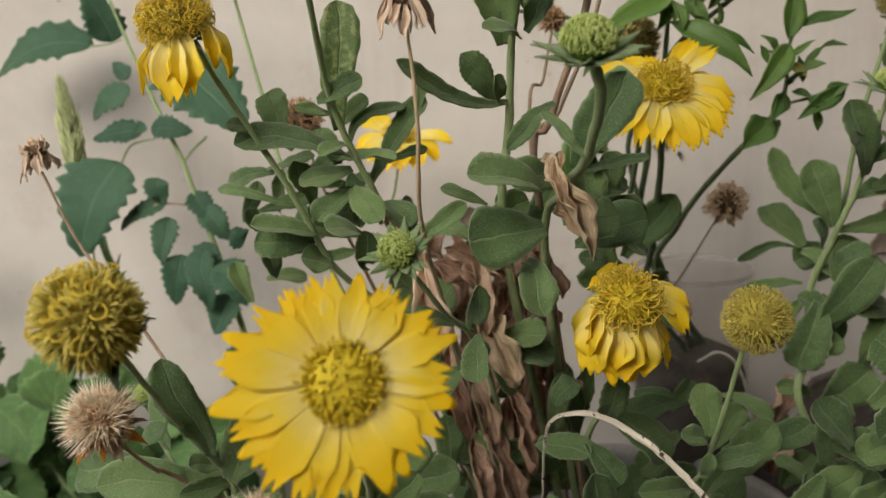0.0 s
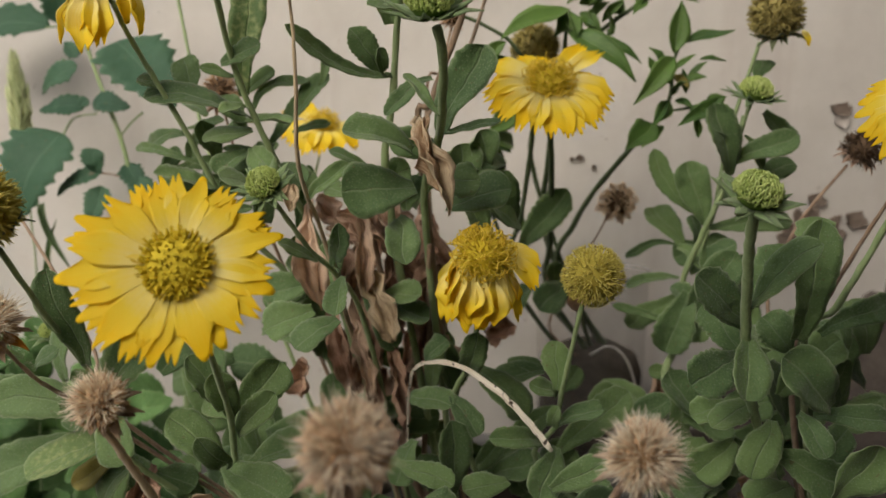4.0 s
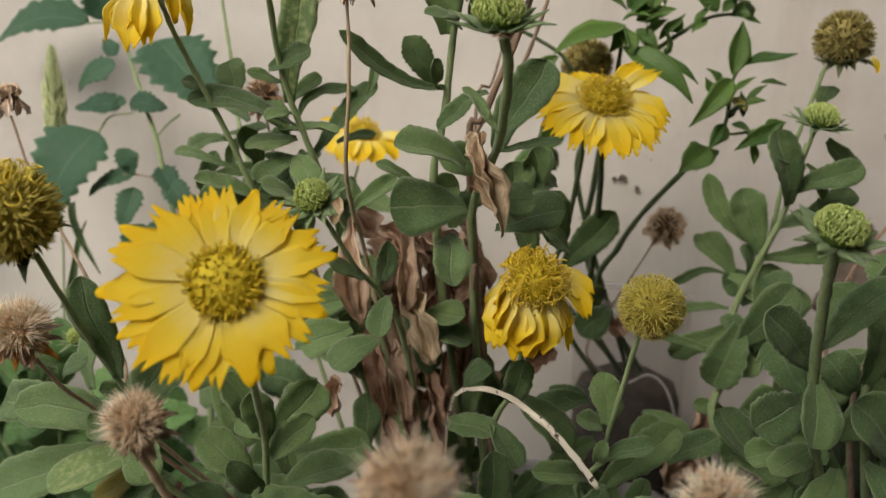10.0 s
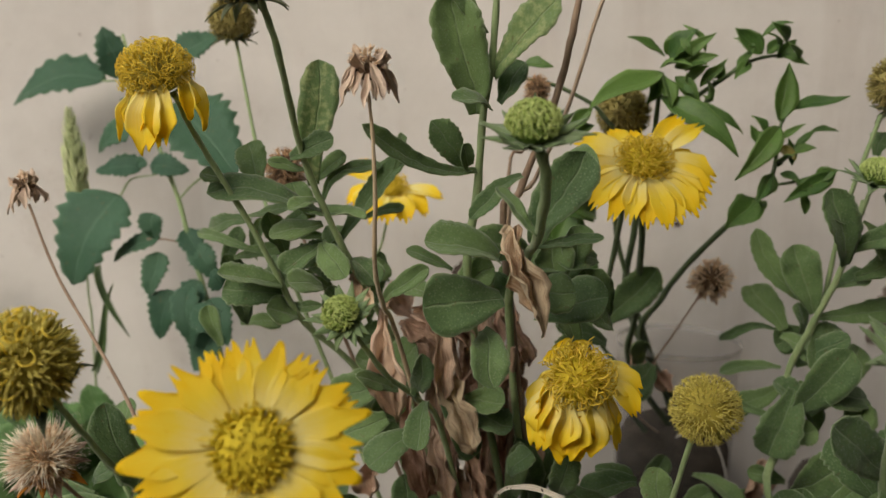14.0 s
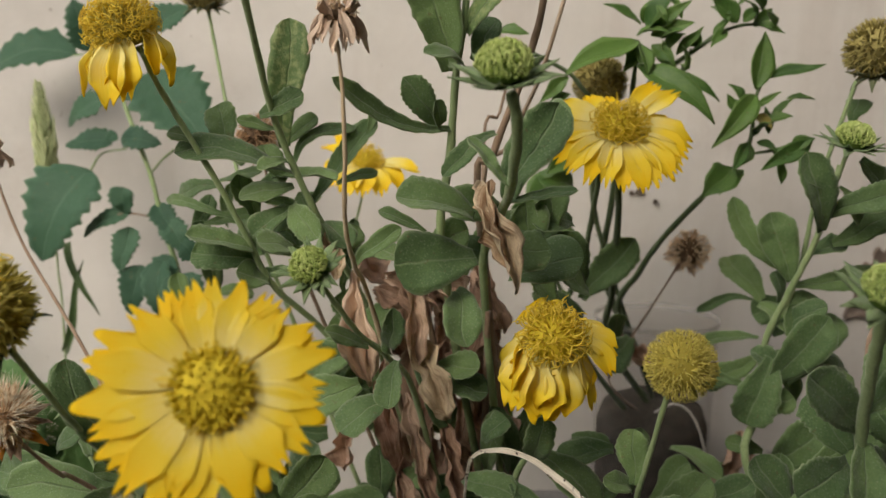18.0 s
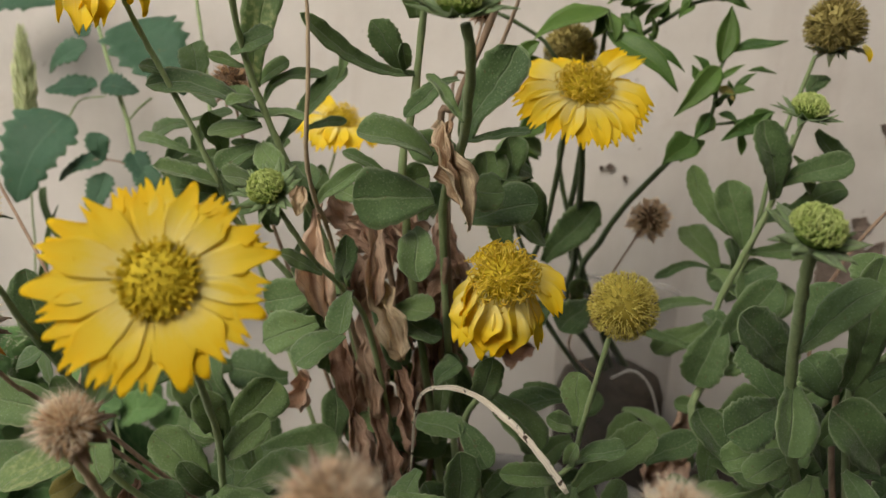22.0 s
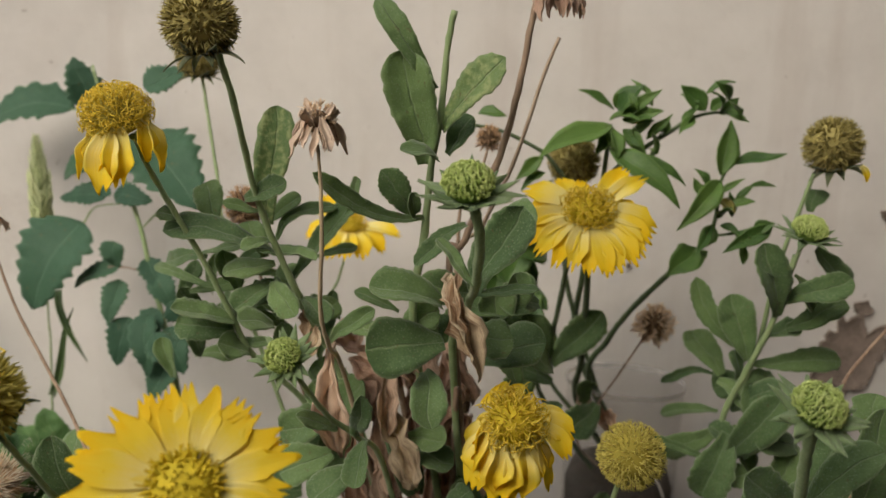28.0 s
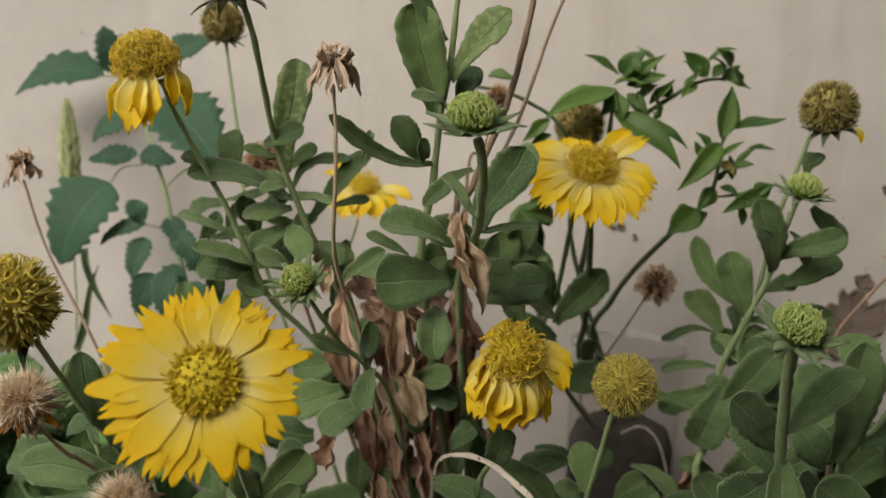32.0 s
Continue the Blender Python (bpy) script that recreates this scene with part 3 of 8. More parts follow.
def florets(center, axis, r, style, count, low, flat=1.0, top=1.0, loose=0.06):
    u, v, w = basis(axis)
    c = np.array(center)
    verts, faces = [], []

    def add(line, radii, sides=5):
        a, b = tube(line, radii, sides, True)
        o = len(verts)
        verts.extend(a)
        faces.extend(tuple(i + o for i in q) for q in b)

    for s, z, a in spiral(count, low, top):
        d = s * (math.cos(a) * u + math.sin(a) * v) + z * w
        d = unit(d + np.array([rng.gauss(0, loose) for _ in range(3)]))
        p = c + r * (d - w * d.dot(w) * (1 - flat))
        t1 = unit(np.cross(d, [rng.uniform(-1, 1) for _ in range(3)]))
        if style == "spike":
            h = r * rng.uniform(0.16, 0.30)
            add([p - d * r * 0.06, p + d * h * 0.5 + t1 * h * 0.08, p + d * h + t1 * h * rng.uniform(0, 0.5)], [r * 0.026, r * 0.022, r * 0.008])
        elif style == "cone":
            h = r * rng.uniform(0.20, 0.34)
            k = r * rng.uniform(0.034, 0.050)
            add([p - d * r * 0.08, p + d * h * 0.45, p + d * h + t1 * h * rng.uniform(0.0, 0.45)], [k * 0.9, k * 0.75, k * 0.10])
        elif style == "prong":
            h = r * rng.uniform(0.24, 0.36)
            k = r * 0.023
            q = p + d * h * 0.55
            add([p - d * r * 0.06, q], [k * 1.1, k])
            for sgn in (-1, 1):
                add([q, q + d * h * 0.3 + t1 * sgn * h * 0.16, q + d * h * rng.uniform(0.35, 0.6) + t1 * sgn * h * rng.uniform(0.2, 0.45)], [k * 0.9, k * 0.7, k * 0.2])
        elif style == "fringe":
            h = r * rng.uniform(0.16, 0.32)
            k = r * rng.uniform(0.024, 0.036)
            q = unit(w - d * w.dot(d))
            add([p - d * r * 0.10, p + d * h * 0.5 + q * h * 0.25, p + d * h * 0.9 + q * h * 0.6, p + d * h * 1.1 + q * h * rng.uniform(0.5, 0.9) + t1 * h * 0.2], [k, k * 0.9, k * 1.15, k * 0.4])
        elif style == "tip":
            h = r * rng.uniform(0.16, 0.28)
            add([p + d * h * 0.55, p + d * h * 0.8, p + d * h * 1.06], [r * 0.010, r * 0.014, r * 0.004], 4)
        elif style == "curl":
            h = r * rng.uniform(0.18, 0.36)
            t2 = np.cross(d, t1)
            l = [p - d * r * 0.05, p + d * h * 0.5 + t1 * h * 0.1, p + d * h * 0.9 + t1 * h * 0.35, p + d * h * rng.uniform(0.8, 1.15) + t1 * h * 0.75 + t2 * h * rng.uniform(-0.3, 0.3),
                 p + d * h * rng.uniform(0.5, 1.1) + t1 * h * 1.0 + t2 * h * rng.uniform(-0.9, 0.9)]
            add(smooth_line(l, 2), [r * 0.016] * 6 + [r * 0.015, r * 0.014, r * 0.010])
        elif style == "strand":
            h = r * rng.uniform(0.26, 0.50)
            t2 = np.cross(d, t1)
            q = unit(t1 + w * 0.4)
            l = [p - d * r * 0.05, p + d * h * 0.45 + t2 * h * 0.08, p + d * h * 0.75 + q * h * 0.25 - t2 * h * 0.08, p + d * h * 0.9 + q * h * 0.6 + t2 * h * rng.uniform(-0.25, 0.25),
                 p + d * h * rng.uniform(0.7, 1.1) + q * h * 0.95 + t2 * h * rng.uniform(-0.4, 0.4)]
            add(smooth_line(l, 2), [r * 0.027] * 6 + [r * 0.026, r * 0.025, r * 0.016])
        elif style == "coil":
            h = r * rng.uniform(0.22, 0.30)
            t2 = np.cross(d, t1)
            q = p + d * h
            l = [p - d * r * 0.05, p + d * h * 0.7, q + t1 * h * 0.5, q + t1 * h * 0.9 + t2 * h * 0.6, q + t1 * h * 0.6 + t2 * h * 1.2 - d * h * 0.1, q - t1 * h * 0.1 + t2 * h * 1.3 - d * h * 0.2]
            add(smooth_line(l, 2), [r * 0.022] * 8 + [r * 0.02, r * 0.018, r * 0.012])
        elif style == "knob":
            h = r * rng.uniform(0.10, 0.17) * (1.3 if z < 0.5 else 0.9)
            k = r * rng.uniform(0.046, 0.060)
            add([p - d * r * 0.06, p + d * h * 0.55, p + d * h * 0.85, p + d * h], [k * 0.8, k * 0.75, k * 1.15, k * 0.4], 6)
        elif style == "bud":
            h = r * rng.uniform(0.22, 0.36)
            k = r * rng.uniform(0.038, 0.048)
            q = unit(w - d * w.dot(d) + t1 * 0.35)
            add([p - d * r * 0.06, p + d * h * 0.6, p + d * h + q * h * 0.45, p + d * h * 0.95 + q * h * 1.0], [k, k, k * 0.85, k * 0.35], 6)
        elif style == "bristle":
            h = r * rng.uniform(0.35, 0.90)
            k = r * 0.014
            add([p, p + d * h * 0.6 + t1 * h * 0.06, p + d * h + t1 * h * rng.uniform(0, 0.3)], [k, k * 0.75, k * 0.15], 4)
        elif style == "brush":
            h = r * rng.uniform(0.75, 1.55)
            k = r * 0.021
            add([p - d * r * 0.2, p + d * h * 0.6 + t1 * h * 0.05, p + d * h + t1 * h * rng.uniform(0, 0.22)], [k * 0.8, k, k * 0.15], 4)
        elif style == "tuft":
            h = r * rng.uniform(0.45, 0.80)
            q = p + d * h * 0.35
            add([p, q], [r * 0.05, r * 0.07], 5)
            for j in range(8):
                t3 = unit(np.cross(d, [rng.uniform(-1, 1) for _ in range(3)]))
                e = q + (d + t3 * rng.uniform(0.25, 0.75)) * h * rng.uniform(0.5, 0.8)
                add([q, (q + e) / 2 + d * h * 0.05, e], [r * 0.022, r * 0.030, r * 0.008], 4)
        elif style == "scale":
            h = r * rng.uniform(0.35, 0.62)
            k = r * rng.uniform(0.035, 0.06)
            add([p - d * r * 0.05, p + d * h * 0.5 + t1 * h * 0.1, p + d * h + t1 * h * rng.uniform(0.05, 0.4)], [k * 0.7, k, k * 0.12], 5)
    return verts, faces


def sepal(parent, base, out, end, length, width, mat, label=""):
    """One pointed bract that starts along out and bends towards end."""
    n = 7
    q = np.array(base, float)
    line = [q]
    for i in range(1, n):
        s = i / (n - 1)
        q = q + unit(unit(np.array(out)) * (1 - s) + unit(np.array(end)) * s) * length / (n - 1)
        line.append(q)
    sides, normals = frames_of(line, unit(np.array(out) - np.array(end) * 0.6) + np.array([0.001, -0.002, 0.003]))
    xs, ys = PROFILE["sepal"]
    half = [0.5 * width * float(np.interp(i / (n - 1), xs, ys)) for i in range(n)]
    v, f, uv = blade(line, sides, normals, half, 2, 0.0004, 0.3)
    return part("bract", v, f, mat, parent, label, uv)


def petal(parent, base, out, end, face, length, width, mat, lobes=3, curl=0.35, rough=1.0):
    """One ray petal that leaves along out, bends towards end and ends in small teeth."""
    n = 13
    q = np.array(base, float)
    line = [q]
    for i in range(1, n):
        s = min(1.0, 1.25 * i / (n - 1))
        q = q + unit(unit(np.array(out)) * (1 - s) + unit(np.array(end)) * s) * length / (n - 1)
        line.append(q)
    sides, normals = frames_of(line, unit(np.array(face)))
    xs, ys = PROFILE["petal"]
    half = [0.5 * width * float(np.interp(i / (n - 1), xs, ys)) for i in range(n)]
    deep = length * rng.uniform(0.13, 0.23)
    if lobes == 3:
        c1, c2 = -0.40 + rng.uniform(-0.1, 0.1), 0.40 + rng.uniform(-0.1, 0.1)
        tips = lambda x: deep * max(max(0.0, 1 - abs(x - c1) / 0.28), max(0.0, 1 - abs(x - c2) / 0.28), (abs(x) ** 3) * 1.1)
    elif lobes == 2:
        c1 = rng.uniform(-0.25, 0.25)
        tips = lambda x: deep * max(1.1 * max(0.0, 1 - abs(x - c1) / 0.36), (abs(x) ** 2.0) * 1.6)
    else:
        tips = lambda x: deep * 1.7 * abs(x) ** 2.2
    v, f, uv = blade(line, sides, normals, half, 14, 0.0003, curl, tips=tips, crumple=0.0003 * rough, wave=0.04 * rough)
    return part("petal", v, f, mat, parent, "", uv)


def bud(parent, center, axis, r, label, open_=0.75, yellow=False):
    """A green bud: a dome of packed florets in a collar of pointed bracts."""
    v, f = dome(center, axis, r * 0.70, 0.80, -0.75)
    head = part("flower_bud", v, f, CORE_GREEN, parent, label)
    v, f = florets(center, axis, r * 0.68, "bud", 380, -0.05, 0.85)
    part("floret_cushion", v, f, FLORET_DISC if yellow else FLORET_GREEN, head, "packed yellow florets" if yellow else "packed pale green florets")
    u, w2, w = basis(axis)
    c = np.array(center)
    for ringn, (cnt, ln, rise) in enumerate(((9, 1.35, 0.15), (10, 1.20, 0.60))):
        for k in range(cnt):
            a = 2 * math.pi * (k + 0.5 * ringn) / cnt + rng.uniform(-0.15, 0.15)
            d = math.cos(a) * u + math.sin(a) * w2
            base = c - w * r * 0.42 + d * r * 0.40
            sepal(head, base, d + w * 0.25, d * (1.0 if open_ > 0.8 else 0.85) + w * (rise + rng.uniform(-0.35, 0.35)), r * ln * rng.uniform(0.85, 1.15), r * 0.62, SEPAL)
    return head


def ball(parent, center, axis, r, style, label, sepals=8):
    """A spent head, petals gone: a round core full of points."""
    olive = style != "short"
    v, f = dome(center, axis, r * (0.78 if olive else 0.74), 1.0, -0.97)
    head = part("spent_head", v, f, CORE_OLIVE if olive else FLORET_BROWN, parent, label)
    mat = FLORET_OLIVE if olive else FLORET_BROWN
    if style == "curlspike":
        v, f = florets(center, axis, r * 0.79, "cone", 800, -0.85, loose=0.09)
        part("floret_cushion", v, f, mat, head)
        v, f = florets(center, axis, r * 0.80, "coil", 26, 0.45)
        part("style_tuft", v, f, FLORET_CURL, head, "curled golden styles")
    elif style == "spike":
        v, f = florets(center, axis, r * 0.78, "prong", 640, -0.9, loose=0.09)
        part("floret_cushion", v, f, mat, head)
        v, f = florets(center, axis, r * 0.80, "tip", 150, -0.9)
        part("tip_tuft", v, f, BRISTLE_DARK, head, "tiny dark tips")
    else:
        v, f = florets(center, axis, r * 0.76, "cone", 760, -0.85, loose=0.10)
        part("floret_cushion", v, f, mat, head)
        v, f = florets(center, axis, r * 0.78, "tip", 120, -0.6)
        part("tip_tuft", v, f, BRISTLE_DARK, head, "tiny dark tips")
    u, w2, w = basis(axis)
    c = np.array(center)
    for k in range(sepals):
        a = 2 * math.pi * k / max(1, sepals) + rng.uniform(-0.2, 0.2)
        d = math.cos(a) * u + math.sin(a) * w2
        sepal(head, c - w * r * 0.74 + d * r * 0.22, d + w * 0.2, d * 0.7 + w * (rng.uniform(0.1, 0.8) if k % 2 == 0 else -rng.uniform(0.3, 1.0)), r * rng.uniform(0.65, 1.0), r * 0.36, SEPAL_DARK if olive else SEPAL_DRY)
    return head


def dry_head(parent, center, axis, r, label, spiky=False):
    """A withered head: shrivelled bracts hanging round a pale tuft."""
    v, f = dome(center, axis, r * 0.5, 0.9, -0.9, 6, 12)
    dark = "dark" in label
    head = part("withered_head", v, f, CORE_BROWN, parent, label)
    v, f = florets(center, axis, r * 0.5, "scale", 150, -0.7) if spiky else florets(center, axis, r * 0.50, "tuft", 30, 0.2, loose=0.25)
    part("scale_tuft", v, f, BRISTLE_DARK if dark else BRISTLE_CREAM, head)
    u, w2, w = basis(axis)
    c = np.array(center)
    for k in range(22):
        a = 2 * math.pi * k / 22 + rng.uniform(-0.2, 0.2)
        d = math.cos(a) * u + math.sin(a) * w2
        base = c + d * r * 0.40 + w * r * rng.uniform(-0.1, 0.35)
        mat = DRY if dark else DRY_MID if k % 5 == 1 else DRY_PETAL
        if spiky:
            sepal(head, base, d, d * 0.9 + w * rng.uniform(-0.2, 0.5), r * rng.uniform(0.4, 0.8), r * 0.3, mat)
        else:
            rise = k % 4 == 0
            petal(head, base, d * 0.5 + w * 0.6 if rise else d * 0.45 + DOWN * 0.5, d * 0.6 + w if rise else d * rng.uniform(-0.2, 0.6) + DOWN, d, r * (rng.uniform(0.5, 0.9) if rise else rng.uniform(0.8, 1.8)), r * rng.uniform(0.28, 0.5), mat, rng.choice((1, 2, 3)), 0.8, 4.0)
    return head


def seed_head(parent, center, axis, r, label, tone=0.6, orange=False):
    """A ripe head: a pale brush of bristles in front, brown papery scales round its rim."""
    fluffy = tone > 0.4
    v, f = dome(center, axis, r * (0.50 if fluffy else 0.58), 0.8 if fluffy else 0.95, -0.95, 8, 14)
    head = part("seed_head", v, f, BRISTLE_TAN if fluffy else CORE_BROWN, parent, label)
    u, w2, w = basis(axis)
    c = np.array(center)
    if fluffy:
        v, f = florets(center, axis, r * 0.46, "brush", int(120 + 520 * tone), 0.35 - 0.75 * max(0.0, tone - 0.5), 0.85, loose=0.20)
        part("bristle_tuft", v, f, BRISTLE_WHITE, head, "fine white bristles")
        v, f = florets(center, axis, r * 0.50, "tuft", 34, 0.25, 0.9, 1.0, loose=0.2)
        part("scale_tuft", v, f, BRISTLE_CREAM, head, "papery scales")
        v, f = florets(center, axis, r * 0.50, "tuft", 50, -0.8, 0.9, 0.35, loose=0.2)
        part("scale_tuft", v, f, BRISTLE_CREAM if tone > 0.9 else BRISTLE_TAN, head, "tan papery scales")
        v, f = florets(center, axis, r * 0.52, "scale", int(260 * (1.10 - tone)) + 20, -0.85, 0.9, 0.55, loose=0.25)
        part("scale_tuft", v, f, BRISTLE_TAN, head, "brown papery scales")
        v, f = florets(center, axis, r * 0.54, "scale", 44, 0.3, 0.9, loose=0.25)
        part("scale_tuft", v, f, BRISTLE_TAN, head, "brown seeds")
        v, f = florets(center, axis, r * 0.50, "bristle", int(160 * (1.2 - tone)), -0.9, 1.0, 0.3, loose=0.2)
        part("bristle_tuft", v, f, BRISTLE_DARK, head, "brown bristles")
    else:
        pale = BRISTLE_CREAM if tone > 0.35 else BRISTLE_TAN if tone > 0.2 else BRISTLE_DARK
        v, f = florets(center, axis, r * 0.56, "tuft", 70, -0.75, loose=0.15)
        part("scale_tuft", v, f, pale, head, "papery scales")
        v, f = florets(center, axis, r * 0.56, "bristle", int(260 * (1.1 - tone)), -0.9)
        part("bristle_tuft", v, f, BRISTLE_DARK if tone < 0.35 else BRISTLE_TAN, head, "brown bristles")
        v, f = florets(center, axis, r * 0.56, "scale", 120, -0.95, loose=0.2)
        part("scale_tuft", v, f, pale, head, "papery scales")
    for k in range(16):
        a = 2 * math.pi * k / 16 + rng.uniform(-0.3, 0.3)
        d = math.cos(a) * u + math.sin(a) * w2
        m = ORANGE_BIT if orange and k % 3 == 0 and d[2] < 0.2 else DRY_MID if tone > 0.2 else DRY
        sepal(head, c - w * r * 0.42 + d * r * 0.36, d, d * 0.6 - w * rng.uniform(0.1, 0.9), r * rng.uniform(0.45, 0.85), r * rng.uniform(0.24, 0.42), m, "orange remnant" if m is ORANGE_BIT else "")
    return head


DOWN = np.array([0.0, 0.0, -1.0])
# ray petals: turn in degrees, length in disc radii, width in disc radii
OPEN_RAYS = ((4, 1.9, .62), (20, 1.85, .66), (36, 1.95, .6), (52, 1.85, .62), (67, 1.8, .55), (80, 1.8, .6), (93, 1.8, .6), (108, 1.85, .5),
             (120, 1.8, .58), (136, 1.85, .62), (152, 1.9, .62), (167, 2.05, .62), (183, 2.05, .72), (200, 2.1, .74), (217, 2.05, .6), (233, 1.95, .68),
             (248, 2.1, .7), (263, 2.05, .66), (278, 1.85, .6), (290, 1.9, .58), (305, 1.9, .74), (320, 1.85, .6), (334, 1.75, .7), (349, 1.8, .62),
             (12, 1.75, .5), (44, 1.8, .5), (74, 1.72, .5), (128, 1.75, .5), (175, 1.95, .5), (225, 1.9, .55), (270, 1.9, .5), (312, 1.8, .55))
SIDE_RAYS = ((4, 2.1, 1.2), (22, 1.7, .9), (42, 2.3, .8, 0.1), (58, 2.1, .8, 0.1), (100, 1.0, .6, 0.0), (125, 1.3, .8, 0.1), (155, 1.9, 1.1, 0.3), (178, 2.0, .8), (194, 2.2, .8), (210, 2.3, .8), (225, 2.4, .78),
             (240, 2.45, .8), (255, 2.2, .78), (270, 2.25, .8), (285, 2.2, .8), (300, 2.25, .85), (315, 2.2, .9), (330, 2.1, .9), (346, 2.0, .95))
DROOP_RAYS = ((10, 1.5, .85, 1.1), (24, 1.3, .7, 1.4), (-6, 1.6, .65, 1.9), (100, 0.8, 1.0, 0.5), (122, 0.8, 1.0, 0.6), (146, 1.5, 1.2), (162, 1.7, 1.2), (180, 1.9, 1.5), (205, 2.1, 1.2), (226, 1.75, 1.5), (250, 2.05, 1.2), (272, 1.8, 1.4), (292, 1.6, 1.1), (318, 1.45, 1.2), (344, 2.1, .7), (357, 1.8, .5))
SMALL_RAYS = ((0, 2.5, 1.2, 0.3), (135, 2.5, 1.2, 0.0), (160, 2.4, 1.0, 0.2), (185, 2.2, .9), (222, 2.3, 1.3), (248, 2.4, 1.4), (272, 2.4, 1.4), (298, 2.3, 1.4), (335, 2.3, 1.0))


def flower(parent, center, axis, r, rays, sag, style, label, lift=0.0):
    """A daisy head. sag: how far the petals bend towards the ground; lift: how far they start upwards."""
    u, w2, w = basis(axis)
    c = np.array(center)
    v, f = dome(center, axis, r * (0.84 if style == "disc" else 0.74), 0.55 if style == "disc" else 0.8, -0.5)
    head = part("flower_head", v, f, FLORET_DEEP, parent, label)
    if style == "disc":
        v, f = florets(center, axis, r * 0.86, "knob", 210, 0.0, 0.55)
        part("disc", v, f, FLORET_DEEP, head, "domed olive golden disc")
        v, f = florets(center, axis, r * 0.88, "fringe", 70, -0.05, 0.5, 0.35, loose=0.12)
        part("floret_ring", v, f, FLORET_DISC, head, "fringe of open yellow florets")
    else:
        v, f = florets(center, axis, r * 0.76, "spike", 200, -0.1, 0.8)
        part("disc", v, f, FLORET_DEEP, head)
        v, f = florets(center, axis, r * 0.80, "strand", 170, -0.15, 0.8)
        part("style_tuft", v, f, FLORET_CURL, head, "curled golden styles")
    for k, (turn, ln, wd, *own) in enumerate(rays):
        fall = own[0] if own else sag
        a = radians(turn + rng.uniform(-2, 2))
        d = math.cos(a) * u + math.sin(a) * w2
        layer = 0.06 if k % 2 else 0.0
        base = c + d * r * 0.66 - w * r * (0.10 + layer)
        end = d + DOWN * fall + w * rng.uniform(-0.07, 0.06)
        out = d + w * (0.30 + lift) if fall < 2 else d * 0.40 + DOWN * 0.45
        petal(head, base, out, end if fall < 2 else d * 0.16 + DOWN, w + d * 0.01 if fall < 2 else d + w * 0.4, ln * r * rng.uniform(0.96, 1.04) * (1.20 if style == "disc" else 1.12 if sag < 2 else 1.0), wd * r * (1.44 if style == "disc" else 1.16 if fall < 2 else 1.36),
              PETAL, rng.choice((1, 2, 2)) if style == "disc" else rng.choice((2, 3, 3)), rng.uniform(0.02, 0.14) if style == "disc" else rng.uniform(0.1, 0.4) if fall < 2 else rng.uniform(0.1, 0.25), 1.0 if fall < 2 else 2.2)
    for k in range(12):
        a = 2 * math.pi * k / 12
        d = math.cos(a) * u + math.sin(a) * w2
        sepal(head, c - w * r * 0.62 + d * r * 0.35, d - w * 0.3, d * 0.6 - w * rng.uniform(0.5, 0.9), r * 0.55, r * 0.25, SEPAL)
    return head


def wilted(parent, center, axis, r, label):
    v, f = dome(center, axis, r * 0.80, 0.85, -0.8)
    head = part("spent_head", v, f, CORE_OLIVE, parent, label)
    v, f = florets(center, axis, r * 0.80, "spike", 300, -0.45, 0.85)
    part("floret_cushion", v, f, FLORET_OLIVE, head)
    v, f = florets(center, axis, r * 0.84, "curl", 620, -0.4, 0.85)
    part("style_tuft", v, f, FLORET_CURL, head, "curled golden styles")
    u, w2, w = basis(axis)
    c = np.array(center)
    for turn, ln, wd in ((194, 1.75, .6), (212, 1.3, .35), (250, 1.6, .6), (266, 2.0, .95), (286, 1.9, .8), (352, 1.75, .75), (332, 1.3, .7)):
        a = radians(turn)
        d = math.cos(a) * u + math.sin(a) * w2
        petal(head, c + d * r * 0.74 - w * r * 0.22, d * 0.6 + DOWN * 0.6, DOWN + d * 0.12, d, ln * r * rng.uniform(0.95, 1.05), wd * r * 1.15, PETAL, rng.choice((1, 2)), 0.5, 3.0)
    for k in range(14):
        a = 2 * math.pi * k / 14
        d = math.cos(a) * u + math.sin(a) * w2
        sepal(head, c - w * r * 0.6 + d * r * 0.45, d, d * 0.5 - w * rng.uniform(0.3, 0.9), r * 0.6, r * 0.2, SEPAL)
    return head


def spike(parent, low, high, r):
    """A grass ear of many small overlapping grains."""
    a, b = np.array(low), np.array(high)
    ax = unit(b - a)
    verts, faces = [], []
    u, v2, w = basis(ax)
    n = 230
    for i in range(n):
        s = i / n
        t = i * 2.39996
        d = math.cos(t) * u + math.sin(t) * v2
        rr = r * (0.75 if s < 0.1 else 1.0) * (1 - 0.72 * max(0, (s - 0.45) / 0.55))
        p = a + (b - a) * s
        g = rr * rng.uniform(0.8, 1.25)
        tv, tf = tube([p, p + d * g * 0.45 + ax * g * 0.35, p + d * g * 0.8 + ax * g * 0.9, p + d * g * 0.85 + ax * g * 1.6], [g * 0.08, g * 0.15, g * 0.11, g * 0.02], 5)
        o = len(verts)
        verts.extend(tv)
        faces.extend(tuple(k + o for k in q) for q in tf)
    part("seed_spike", verts, faces, SPIKE_GREEN, parent, "pale green bristly seed spike")


SPIKE_GREEN = speckled("spike_green", (0.46, 0.54, 0.27), (0.72, 0.77, 0.46))


